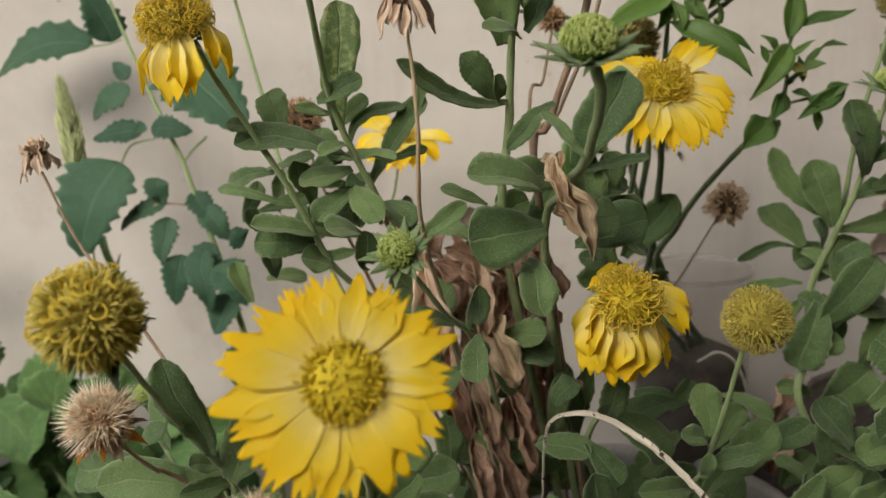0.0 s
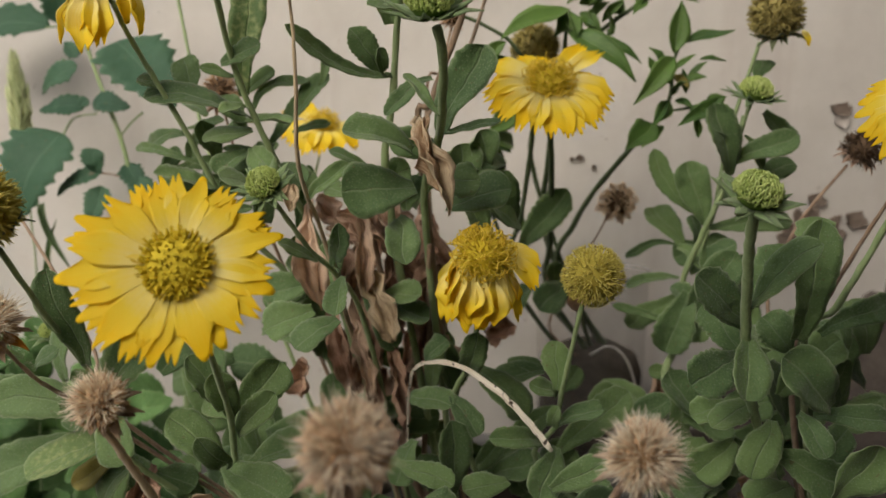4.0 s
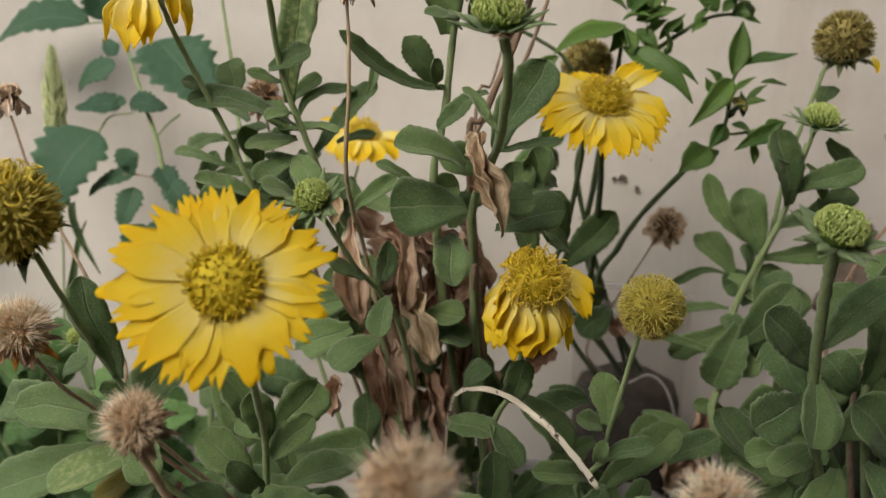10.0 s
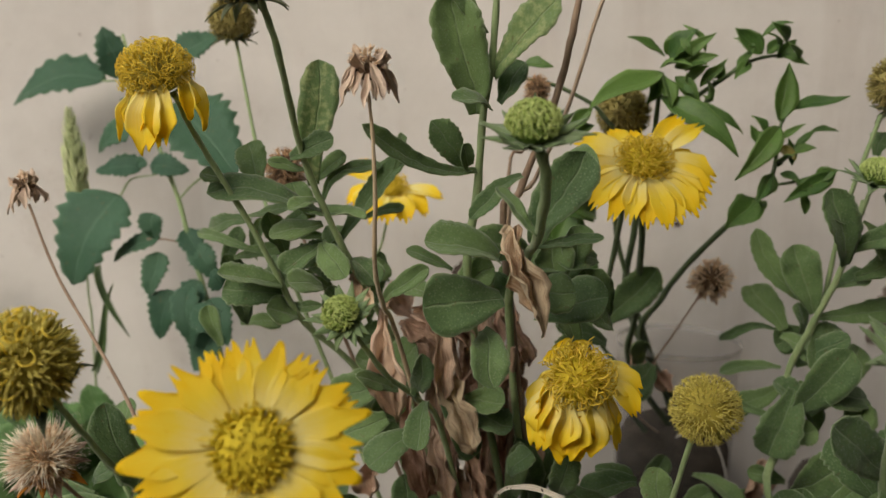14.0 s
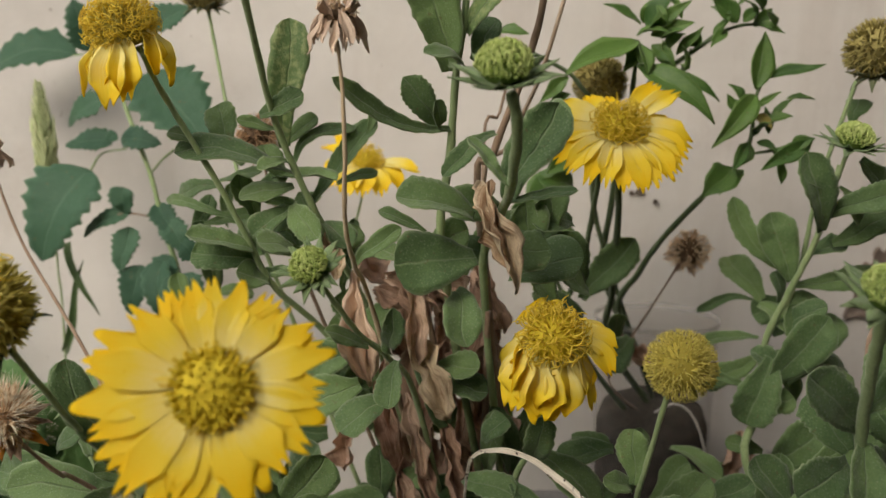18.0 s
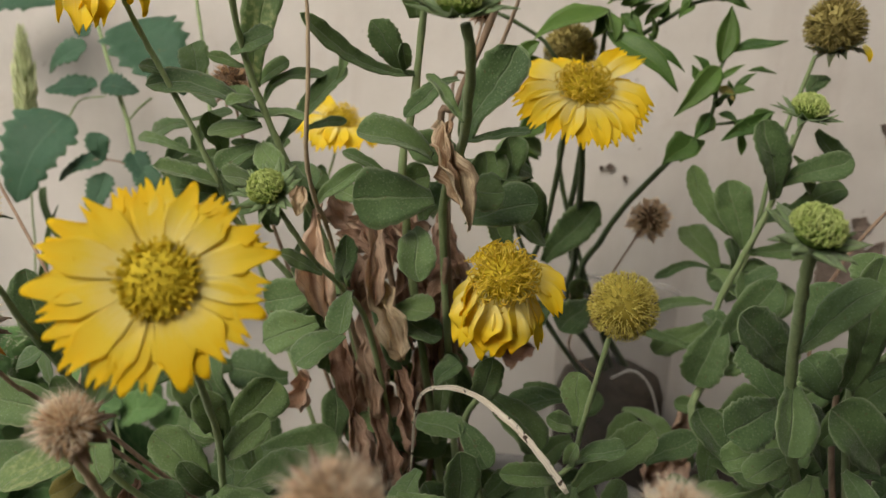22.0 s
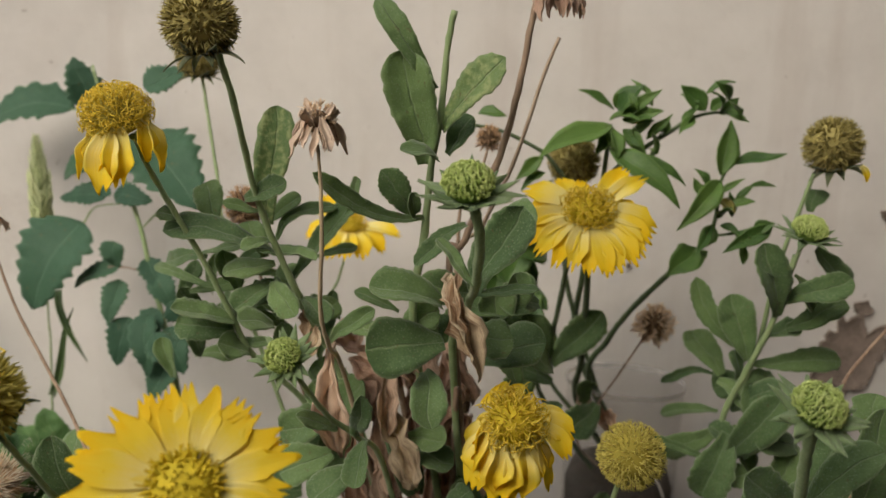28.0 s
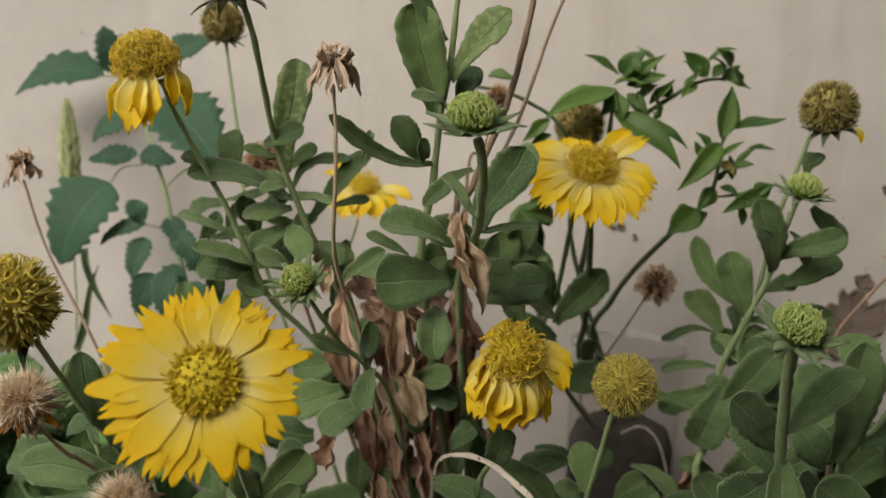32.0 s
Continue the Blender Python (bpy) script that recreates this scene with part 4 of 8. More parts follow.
def tiny_flowers(parent, center):
    c = np.array(center)
    for i in range(7):
        o = c + np.array([rng.gauss(0, 0.008), rng.gauss(0, 0.006), rng.gauss(0, 0.009)])
        v, f = florets(o, (0, -0.6, 0.8), 0.0022, "scale", 14, -0.2)
        part("floret_cluster", v, f, BRISTLE_WHITE, parent, "tiny whitish flowers")


# ---- setting ----


def box(name, lo, hi, mat, parent=None, label=""):
    x0, y0, z0 = lo
    x1, y1, z1 = hi
    v = [(x, y, z) for z in (z0, z1) for y in (y0, y1) for x in (x0, x1)]
    f = [(0, 2, 3, 1), (4, 5, 7, 6), (0, 1, 5, 4), (2, 6, 7, 3), (0, 4, 6, 2), (1, 3, 7, 5)]
    ob = part(name, v, f, mat, parent, label)
    for p in ob.data.polygons:
        p.use_smooth = False
    return ob


WALL_Y = 0.59
wall = box("wall_north", (-4.0, WALL_Y, -0.05), (0.63, WALL_Y + 0.2, 2.4), WALL)
# added out of view: tall dark wall that cuts sky and bounce from the right
shade_wall_east = box("shade_wall_east", (0.43, -1.4, -0.05), (0.63, WALL_Y - 0.002, 3.4), DARK_PLASTER)
tagged(shade_wall_east, "unseen wall added to block light from the right", "wall", kind="structure")
# added behind the camera, unseen: keeps low sky light off the plants
shade_wall_south = box("shade_wall_south", (-4.0, -1.4, -0.05), (0.426, -1.2, 1.2), PLASTER)
tagged(shade_wall_south, "unseen wall added to block the low sky in front", "wall", kind="structure")
# added and never seen: blocks the sun from the plants at lower right
shade_wall_near = box("shade_wall_near", (-0.19, -0.45, -0.05), (0.426, -0.33, 1.30), DARK_PLASTER)
tagged(shade_wall_near, "unseen wall added behind the camera to shade the lower right", "wall", kind="structure")
tagged(wall, "cream painted plaster wall with chips and faint stains", "wall", kind="structure")


def ground_sheet():
    v, f = [], []
    n = 60
    xs = np.sign(np.linspace(-1, 1, n + 1)) * np.abs(np.linspace(-1, 1, n + 1)) ** 5 * 400
    for y in xs:
        for x in xs:
            v.append((x, y, 0.004 * noise.noise(Vector((x * 6, y * 6, 0))) if abs(x) < 3 and abs(y) < 3 else 0.0))
    m = n + 1
    for i in range(n):
        for k in range(n):
            f.append((i * m + k, i * m + k + 1, (i + 1) * m + k + 1, (i + 1) * m + k))
    tagged(part("ground", v, f, GROUND), "pale dusty concrete ground in front of the wall", "ground", kind="structure")


ground_sheet()


def chip(x, z, w, h, mat, label, seed, ragged=1.0, turn=0.0):
    """A spot where the paint has come off: a rough patch with a broken rim."""
    r2 = random.Random(seed)
    n = 72
    ox = r2.uniform(0, 90)
    out = []
    for k in range(n):
        a = 2 * math.pi * k / n
        ca, sa = math.cos(a), math.sin(a)
        q = 1 + ragged * (0.42 * noise.noise(Vector((ca * 1.3 + ox, sa * 1.3, 0))) + 0.34 * noise.noise(Vector((ca * 3.5 + ox, sa * 3.5, 5)))
                          + 0.22 * noise.noise(Vector((ca * 9 + ox, sa * 9, 9))))
        px, pz = 0.5 * w * q * ca, 0.5 * h * q * sa
        out.append((x + px * math.cos(turn) - pz * math.sin(turn), z + px * math.sin(turn) + pz * math.cos(turn)))
    v = [(x, WALL_Y - 0.0012, z)]
    v += [(x + (a - x) * 0.6, WALL_Y - 0.0011 - r2.uniform(0, 0.0006), z + (b - z) * 0.6) for a, b in out]
    v += [(x + (a - x) * 0.94, WALL_Y - 0.0012 - r2.uniform(0, 0.0006), z + (b - z) * 0.94) for a, b in out]
    v += [(a, WALL_Y - 0.0024, b) for a, b in out]
    v += [(a + (a - x) * 0.02, WALL_Y + 0.002, b + (b - z) * 0.02) for a, b in out]
    f = []
    for k in range(n):
        j = (k + 1) % n
        f.append((0, 1 + k, 1 + j))
        for m in range(3):
            f.append((1 + m * n + k, 1 + m * n + n + k, 1 + m * n + n + j, 1 + m * n + j))
    part("plaster_chip", v, f, mat, wall, label)


chip(0.350, 0.500, 0.015, 0.010, PLASTER, "chipped spot of bare brown plaster", 1)
chip(0.351, 0.492, 0.010, 0.010, PLASTER_EDGE, "flaked white plaster", 2)
chip(0.337, 0.432, 0.013, 0.010, PLASTER, "chipped spot of bare brown plaster", 3)
chip(0.368, 0.417, 0.016, 0.012, PLASTER, "chipped spot of bare brown plaster", 4)
chip(0.388, 0.500, 0.014, 0.010, PLASTER, "chipped spot of bare brown plaster", 5)
chip(0.331, 0.396, 0.044, 0.058, PLASTER, "large patch of bare brown plaster", 6, turn=-0.3)
chip(0.154, 0.462, 0.006, 0.004, PLASTER, "small dark chip", 7)
chip(0.148, 0.461, 0.003, 0.003, PLASTER, "small dark chip", 8)
chip(0.165, 0.455, 0.003, 0.003, PLASTER, "small dark chip", 9)
chip(0.016, 0.418, 0.016, 0.014, PLASTER, "chipped spot of bare brown plaster", 10)
# two large dark grey patches low on the right of the wall
chip(0.43, 0.27, 0.17, 0.20, DARK_PLASTER, "large dark grey rough patch", 11)
chip(0.30, 0.20, 0.16, 0.14, DARK_PLASTER, "large dark grey rough patch", 12)


def lathe(profile, seg=48):
    """A turned solid from (radius, height) pairs round the upright axis."""
    v, f = [], []
    for r, z in profile:
        for k in range(seg):
            a = 2 * math.pi * k / seg
            v.append((r * math.cos(a), r * math.sin(a), z))
    for i in range(len(profile) - 1):
        for k in range(seg):
            a, b = i * seg + k, i * seg + (k + 1) % seg
            f.append((a, b, b + seg, a + seg))
    return v, f


def shifted(v, o):
    return [(p[0] + o[0], p[1] + o[1], p[2] + o[2]) for p in v]


def soil(parent, centre, r, z):
    v, f = [], []
    n, seg = 9, 36
    for i in range(n + 1):
        for k in range(seg):
            a = 2 * math.pi * k / seg
            q = r * max(0.02, i / n)
            x, y = centre[0] + q * math.cos(a), centre[1] + q * math.sin(a)
            v.append((x, y, z + 0.007 * noise.noise(Vector((x * 60, y * 60, 1))) + 0.003 * noise.noise(Vector((x * 200, y * 200, 3)))))
    for i in range(n):
        for k in range(seg):
            a, b = i * seg + k, i * seg + (k + 1) % seg
            f.append((a, a + seg, b + seg, b))
    f.append(tuple(range(seg)))
    return part("soil", v, f, SOIL, parent, "dark crumbly potting soil")


def pot(centre, r, h, mat, label):
    """A plastic plant pot with a rolled rim, filled with soil."""
    ob = new("plant_pot")
    ob.location = (centre[0], centre[1], 0)
    tagged(ob, label, "plant pot", "plant pots")
    lo = r * 0.78
    v, f = lathe([(0.001, 0.002), (lo, 0.002), (lo + 0.002, 0.0), (r * 0.965, h - 0.028), (r * 0.955, h - 0.027), (0.92 * r, h - 0.028), (lo - 0.004, 0.006), (0.001, 0.006)])
    part("pot_body", shifted(v, (*centre, 0)), f, mat, ob)
    v, f = lathe([(r * 0.962, h - 0.030), (r * 1.0, h - 0.028), (r * 1.012, h - 0.003), (r * 1.0, h), (r * 0.955, h), (r * 0.935, h - 0.004), (r * 0.925, h - 0.030), (r * 0.962, h - 0.030)])
    part("rim", shifted(v, (*centre, 0)), f, mat, ob)
    soil(ob, centre, r * 0.93, h - 0.035)
    return ob


pot((0.088, 0.425), 0.105, 0.265, POT_GREY, "grey plastic plant pot filled with dark soil")
pot((0.30, 0.385), 0.095, 0.245, POT_NAVY, "dark navy plastic plant pot filled with soil")


def clear_cup(centre, r, z0, z1):
    ob = new("plastic_cup")
    ob.location = (centre[0], centre[1], z0)
    tagged(ob, "clear plastic cup holding dark soil and rooted stems", "plastic cup")
    v, f = lathe([(0.001, z0), (r * 0.86, z0), (r * 0.9, z0 + 0.004), (r * 0.985, z1 - 0.012), (r * 0.96, z1 - 0.010), (r, z1 - 0.003), (r * 0.99, z1), (r * 0.965, z1 - 0.003),
                  (r * 0.955, z1 - 0.014), (r * 0.88, z0 + 0.006), (0.001, z0 + 0.004)])
    wall_ob = part("cup_wall", shifted(v, (*centre, 0)), f, CLEAR, ob)
    wall_ob.visible_shadow = False
    v, f = lathe([(r * 0.99, z1 - 0.003), (r * 1.01, z1 - 0.001), (r * 1.0, z1 + 0.001), (r * 0.98, z1 - 0.001), (r * 0.99, z1 - 0.003)])
    part("lip", shifted(v, (*centre, 0)), f, CLEAR_LIP, ob)
    v, f = lathe([(0.001, z0 + 0.007), (r * 0.85, z0 + 0.007), (r * 0.90, z1 - 0.072), (r * 0.80, z1 - 0.060), (r * 0.4, z1 - 0.052), (0.001, z1 - 0.050)])
    part("soil", shifted(v, (*centre, 0)), f, CUP_SOIL, ob, "dark packed soil")
    return ob


clear_cup((0.158, 0.535), 0.040, 0.20, 0.385)
brick = box("brick", (0.09, 0.475, 0.0), (0.21, 0.585, 0.1995), PLASTER)
tagged(brick, "rough block that the clear cup stands on", "block")
tagged(stem(None, [(0.150, 0.492, 0.335), (0.162, 0.488, 0.342), (0.174, 0.487, 0.332), (0.182, 0.488, 0.305), (0.184, 0.49, 0.265), (0.184, 0.492, 0.21), (0.186, 0.47, 0.12), (0.190, 0.462, 0.0)], 0.0012, 0.0012, WIRE, "wire"),
       "bent pale wire standing beside the cup", "wire")

# tall leafy gaillardia in the middle of the pot
B = plant('gaillardia_plant', (0.06, 0.405, 0.232), 'tall bushy gaillardia with grey-green leaves, buds and fading heads')
stem(B, [(0.0361, 0.345, 0.5952), (0.0339, 0.347, 0.5808), (0.032, 0.35, 0.5511), (0.0289, 0.352, 0.5306), (0.0267, 0.354, 0.4963), (0.0229, 0.357, 0.4689), (0.0254, 0.365, 0.4428), (0.0301, 0.38, 0.4048), (0.062, 0.405, 0.232)], 0.0019, 0.0030, GREEN)
leaf(B, (0.0262, 0.353, 0.5305), (0.0151, 0.345, 0.5783), 0.0211)
leaf(B, (0.0322, 0.351, 0.5456), (0.058, 0.336, 0.5765), 0.0156, mott=1)
leaf(B, (0.0322, 0.347, 0.5326), (0.0165, 0.335, 0.5362), 0.0101)
leaf(B, (0.0353, 0.356, 0.535), (0.0462, 0.36, 0.5522), 0.0116)
leaf(B, (0.0263, 0.352, 0.507), (-0.0171, 0.322, 0.526), 0.0086, mid=(0.0026, 0.335, 0.5115))
leaf(B, (0.0222, 0.353, 0.508), (0.0078, 0.345, 0.5271), 0.0120)
leaf(B, (0.023, 0.35, 0.5063), (0.0206, 0.34, 0.5181), 0.0067)
leaf(B, (0.0458, 0.345, 0.5057), (0.0242, 0.335, 0.4886), 0.0082)
leaf(B, (0.0503, 0.318, 0.4808), (0.0677, 0.31, 0.517), 0.0190)
leaf(B, (0.056, 0.33, 0.5056), (0.0742, 0.325, 0.5124), 0.0152)
leaf(B, (0.0472, 0.318, 0.4796), (0.0743, 0.305, 0.486), 0.0052)
leaf(B, (0.0373, 0.33, 0.4726), (0.0071, 0.318, 0.4817), 0.0163)
leaf(B, (0.0382, 0.332, 0.4562), (0.0067, 0.318, 0.4547), 0.0235)
leaf(B, (0.0459, 0.333, 0.4584), (0.0674, 0.325, 0.4606), 0.0166)
leaf(B, (0.0522, 0.345, 0.4457), (0.083, 0.342, 0.4555), 0.0188)
leaf(B, (0.0303, 0.335, 0.4421), (0.0353, 0.315, 0.4235), 0.0146)
leaf(B, (0.0225, 0.37, 0.3987), (0.0412, 0.36, 0.4013), 0.0135)
leaf(B, (0.0234, 0.375, 0.3913), (0.0451, 0.365, 0.3879), 0.0143)
leaf(B, (0.011, 0.378, 0.3979), (0.0276, 0.37, 0.37), 0.0145)
leaf(B, (0.0012, 0.348, 0.3911), (-0.018, 0.335, 0.3796), 0.0177)
leaf(B, (-0.0126, 0.36, 0.3926), (-0.036, 0.355, 0.3832), 0.0212)
leaf(B, (-0.0166, 0.37, 0.4041), (-0.0396, 0.37, 0.3979), 0.0172)
stem(B, [(0.0481, 0.266, 0.5195), (0.0506, 0.272, 0.5083), (0.0501, 0.3, 0.4868), (0.0476, 0.337, 0.4703), (0.0426, 0.37, 0.4316), (0.066, 0.402, 0.232)], 0.0026, 0.0024, GREEN)
leaf(B, (0.0497, 0.295, 0.4877), (0.0344, 0.3, 0.5047), 0.0057)
bud(B, (0.0456, 0.264, 0.5272), (-0.05, -0.5, 0.86), 0.0103, 'plump green gaillardia bud')
stem(B, [(-0.0172, 0.287, 0.4543), (-0.0094, 0.29, 0.4426), (-0.0035, 0.3, 0.4307), (0.0053, 0.315, 0.418), (0.0146, 0.36, 0.3802), (0.043, 0.402, 0.232)], 0.0013, 0.0020, GREEN)
bud(B, (-0.0192, 0.282, 0.4605), (-0.2, -0.75, 0.6), 0.0079, 'small green gaillardia bud')
leaf(B, (-0.0006, 0.298, 0.428), (-0.0143, 0.285, 0.4369), 0.0074)
leaf(B, (0.0066, 0.305, 0.4233), (0.009, 0.29, 0.4444), 0.0084)
leaf(B, (0.009, 0.31, 0.4191), (0.0066, 0.295, 0.4047), 0.0100)
stem(B, [(-0.0123, 0.303, 0.5378), (-0.0108, 0.304, 0.5198), (-0.0103, 0.306, 0.4989), (-0.0118, 0.315, 0.4717), (-0.0103, 0.33, 0.452), (-0.0056, 0.37, 0.4166), (0.039, 0.405, 0.232)], 0.0009, 0.0017, TAN)
dry_head(B, (-0.0124, 0.302, 0.5463), (0.05, -0.2, 0.95), 0.0098, 'withered pale brown gaillardia head')
stem(B, [(0.0743, 0.352, 0.6089), (0.0699, 0.353, 0.5979), (0.0651, 0.355, 0.564), (0.0586, 0.36, 0.5346), (0.0449, 0.365, 0.4957), (0.0398, 0.37, 0.4666), (0.071, 0.405, 0.232)], 0.0019, 0.0024, BROWN)
dry_head(B, (0.0798, 0.352, 0.6087), (0.1, -0.1, 0.99), 0.0123, 'dark withered gaillardia head')
stem(B, [(0.0838, 0.38, 0.5903), (0.0773, 0.382, 0.5708), (0.0659, 0.385, 0.5302), (0.0534, 0.39, 0.5005), (0.0419, 0.395, 0.4612), (0.075, 0.411, 0.232)], 0.0011, 0.0017, STRAW)
leaf(B, (0.0291, 0.352, 0.5628), (0.0028, 0.345, 0.5993), 0.0091)
seed_head(B, (0.0551, 0.42, 0.5432), (0.1, -0.5, 0.85), 0.0073, 'small brown withered gaillardia head', tone=0.3)
stem(B, [(0.0551, 0.42, 0.5397), (0.0491, 0.415, 0.5143), (0.0416, 0.41, 0.4821), (0.06, 0.41, 0.232)], 0.0009, 0.0014, BROWN)
stem(B, [(-0.0531, 0.307, 0.5766), (-0.0516, 0.309, 0.568), (-0.0482, 0.315, 0.553), (-0.0484, 0.345, 0.5208), (-0.0449, 0.358, 0.4999), (-0.0355, 0.365, 0.4753), (-0.0267, 0.375, 0.452), (-0.0082, 0.39, 0.4054), (0.039, 0.408, 0.232)], 0.0017, 0.0024, GREEN)
ball(B, (-0.0582, 0.305, 0.581), (-0.15, -0.15, 0.98), 0.0156, 'short', 'olive-brown spent gaillardia head with dark bracts', sepals=14)
leaf(B, (-0.0477, 0.374, 0.4978), (-0.0443, 0.372, 0.5533), 0.0162, mott=1)
leaf(B, (-0.0532, 0.352, 0.5112), (-0.0331, 0.345, 0.5202), 0.0095)
leaf(B, (-0.0476, 0.356, 0.5062), (-0.0628, 0.35, 0.5091), 0.0053)
leaf(B, (-0.0426, 0.365, 0.4868), (-0.0903, 0.352, 0.4952), 0.0147)
leaf(B, (-0.0426, 0.366, 0.4809), (-0.0655, 0.36, 0.4755), 0.0127)
leaf(B, (-0.0495, 0.38, 0.4989), (-0.0349, 0.385, 0.5111), 0.0086)
leaf(B, (-0.044, 0.375, 0.4909), (-0.0181, 0.39, 0.5063), 0.0077, mid=(-0.0346, 0.3825, 0.504))
leaf(B, (-0.0352, 0.372, 0.4727), (-0.0093, 0.395, 0.5102), 0.0115)
leaf(B, (-0.0127, 0.39, 0.5037), (-0.0096, 0.4, 0.5207), 0.0047)
leaf(B, (-0.0289, 0.4, 0.4797), (-0.0093, 0.405, 0.4854), 0.0054)
leaf(B, (-0.0424, 0.365, 0.4727), (-0.0293, 0.35, 0.4596), 0.0126)
leaf(B, (-0.044, 0.366, 0.4713), (-0.058, 0.355, 0.46), 0.0121)
leaf(B, (-0.0494, 0.375, 0.4821), (-0.0599, 0.38, 0.4983), 0.0114)
leaf(B, (-0.0432, 0.36, 0.4918), (-0.0542, 0.35, 0.4889), 0.0081)
leaf(B, (-0.0305, 0.37, 0.4639), (-0.0169, 0.36, 0.4548), 0.0111)
leaf(B, (-0.0402, 0.355, 0.454), (-0.0524, 0.34, 0.4594), 0.0123)
leaf(B, (-0.0143, 0.355, 0.4475), (0.0071, 0.345, 0.4667), 0.0086)
leaf(B, (0.0165, 0.36, 0.462), (-0.0036, 0.355, 0.472), 0.0060)
leaf(B, (-0.0301, 0.385, 0.4502), (-0.0166, 0.39, 0.4594), 0.0118)
leaf(B, (0.0102, 0.37, 0.4437), (-0.0081, 0.375, 0.4532), 0.0113)
stem(B, [(-0.0992, 0.342, 0.5383), (-0.0941, 0.343, 0.5259), (-0.085, 0.348, 0.507), (-0.0722, 0.358, 0.4792), (-0.0631, 0.365, 0.4567), (-0.0536, 0.375, 0.4326), (-0.0212, 0.4, 0.3829), (0.03, 0.408, 0.232)], 0.0015, 0.0022, GREEN)
wilted(B, (-0.1047, 0.338, 0.5458), (-0.22, -0.35, 0.91), 0.0139, 'spent gaillardia head with a few wilted hanging petals')
leaf(B, (-0.0817, 0.352, 0.5), (-0.0922, 0.35, 0.5042), 0.0080)
leaf(B, (-0.061, 0.365, 0.4523), (-0.0866, 0.352, 0.4602), 0.0121)
leaf(B, (-0.0623, 0.37, 0.4469), (-0.0889, 0.365, 0.4504), 0.0141)
leaf(B, (-0.073, 0.385, 0.4631), (-0.1126, 0.4, 0.4702), 0.0051)
leaf(B, (-0.0824, 0.39, 0.4783), (-0.1101, 0.41, 0.472), 0.0091)
leaf(B, (-0.0729, 0.375, 0.4971), (-0.0796, 0.38, 0.5162), 0.0148)
leaf(B, (-0.0633, 0.38, 0.4634), (-0.0682, 0.37, 0.4855), 0.0103)
leaf(B, (-0.0574, 0.375, 0.4586), (-0.0421, 0.37, 0.4716), 0.0102)
leaf(B, (-0.0553, 0.37, 0.4364), (-0.0669, 0.36, 0.4431), 0.0129)
leaf(B, (-0.0742, 0.4, 0.4878), (-0.0883, 0.41, 0.4956), 0.0091)
stem(B, [(-0.1163, 0.483, 0.5749), (-0.1139, 0.482, 0.5636), (-0.1075, 0.475, 0.5376), (-0.0994, 0.465, 0.5069), (-0.0929, 0.455, 0.4804), (-0.0745, 0.44, 0.4391), (0.012, 0.417, 0.232)], 0.0012, 0.0017, GREEN)
ball(B, (-0.1175, 0.483, 0.5817), (0.0, -0.1, 0.99), 0.0143, 'short', 'olive-brown spent gaillardia head with dark bracts', sepals=12)
seed_head(B, (-0.0736, 0.425, 0.5017), (0.0, -0.6, 0.8), 0.0120, 'small brown withered gaillardia head', tone=0.3)
stem(B, [(-0.073, 0.426, 0.496), (-0.0649, 0.426, 0.4645), (-0.0458, 0.42, 0.4213), (0.03, 0.417, 0.232)], 0.0009, 0.0016, BROWN)
stem(B, [(-0.0306, 0.505, 0.4644), (-0.033, 0.5, 0.4517), (-0.0378, 0.49, 0.4304), (-0.0168, 0.45, 0.3895), (0.057, 0.423, 0.232)], 0.0010, 0.0015, GREEN)
flower(B, (-0.0282, 0.508, 0.4842), (0.1, -0.45, 0.88), 0.0101, SMALL_RAYS, 1.3, 'curly', 'fading yellow gaillardia flower with missing petals', lift=0.25)
stem(B, [(0.0715, 0.333, 0.4152), (0.0692, 0.343, 0.3958), (0.0657, 0.352, 0.3698), (0.0595, 0.36, 0.3366), (0.098, 0.396, 0.232)], 0.0016, 0.0021, GREEN)
flower(B, (0.0692, 0.322, 0.4264), (0.02, -0.72, 0.69), 0.0133, DROOP_RAYS, 2.6, 'curly', 'fading yellow gaillardia flower with drooping petals')
leaf(B, (0.0646, 0.345, 0.3654), (0.0682, 0.335, 0.3887), 0.0124)
leaf(B, (0.0682, 0.352, 0.3668), (0.0915, 0.345, 0.343), 0.0194)
leaf(B, (0.0863, 0.385, 0.3604), (0.1045, 0.38, 0.3571), 0.0090)
leaf(B, (0.0573, 0.34, 0.3035), (0.0566, 0.33, 0.3474), 0.0151)
leaf(B, (0.0346, 0.36, 0.3493), (0.0572, 0.34, 0.3506), 0.0139)
leaf(B, (0.0561, 0.345, 0.3545), (0.0694, 0.335, 0.3379), 0.0122)
leaf(B, (0.0441, 0.36, 0.367), (0.0536, 0.36, 0.3788), 0.0113)
leaf(B, (0.0394, 0.33, 0.3372), (0.0308, 0.32, 0.3192), 0.0132)
leaf(B, (0.0385, 0.324, 0.4885), (0.0535, 0.312, 0.4455), 0.0105, 'd', tint=2, roll=0)
leaf(B, (0.0430, 0.322, 0.4875), (0.0500, 0.311, 0.4560), 0.0070, 'd', tint=2, roll=35)
leaf(B, (-0.0124, 0.352, 0.4481), (-0.0065, 0.35, 0.3956), 0.0136, 'd', tint=1)
leaf(B, (0.0085, 0.372, 0.4154), (0.0276, 0.362, 0.3755), 0.0142, 'd', tint=2)
leaf(B, (-0.0026, 0.405, 0.3828), (0.0182, 0.4, 0.3311), 0.0143, 'd')
leaf(B, (-0.0038, 0.38, 0.4381), (0.0219, 0.375, 0.4291), 0.0132, 'd')
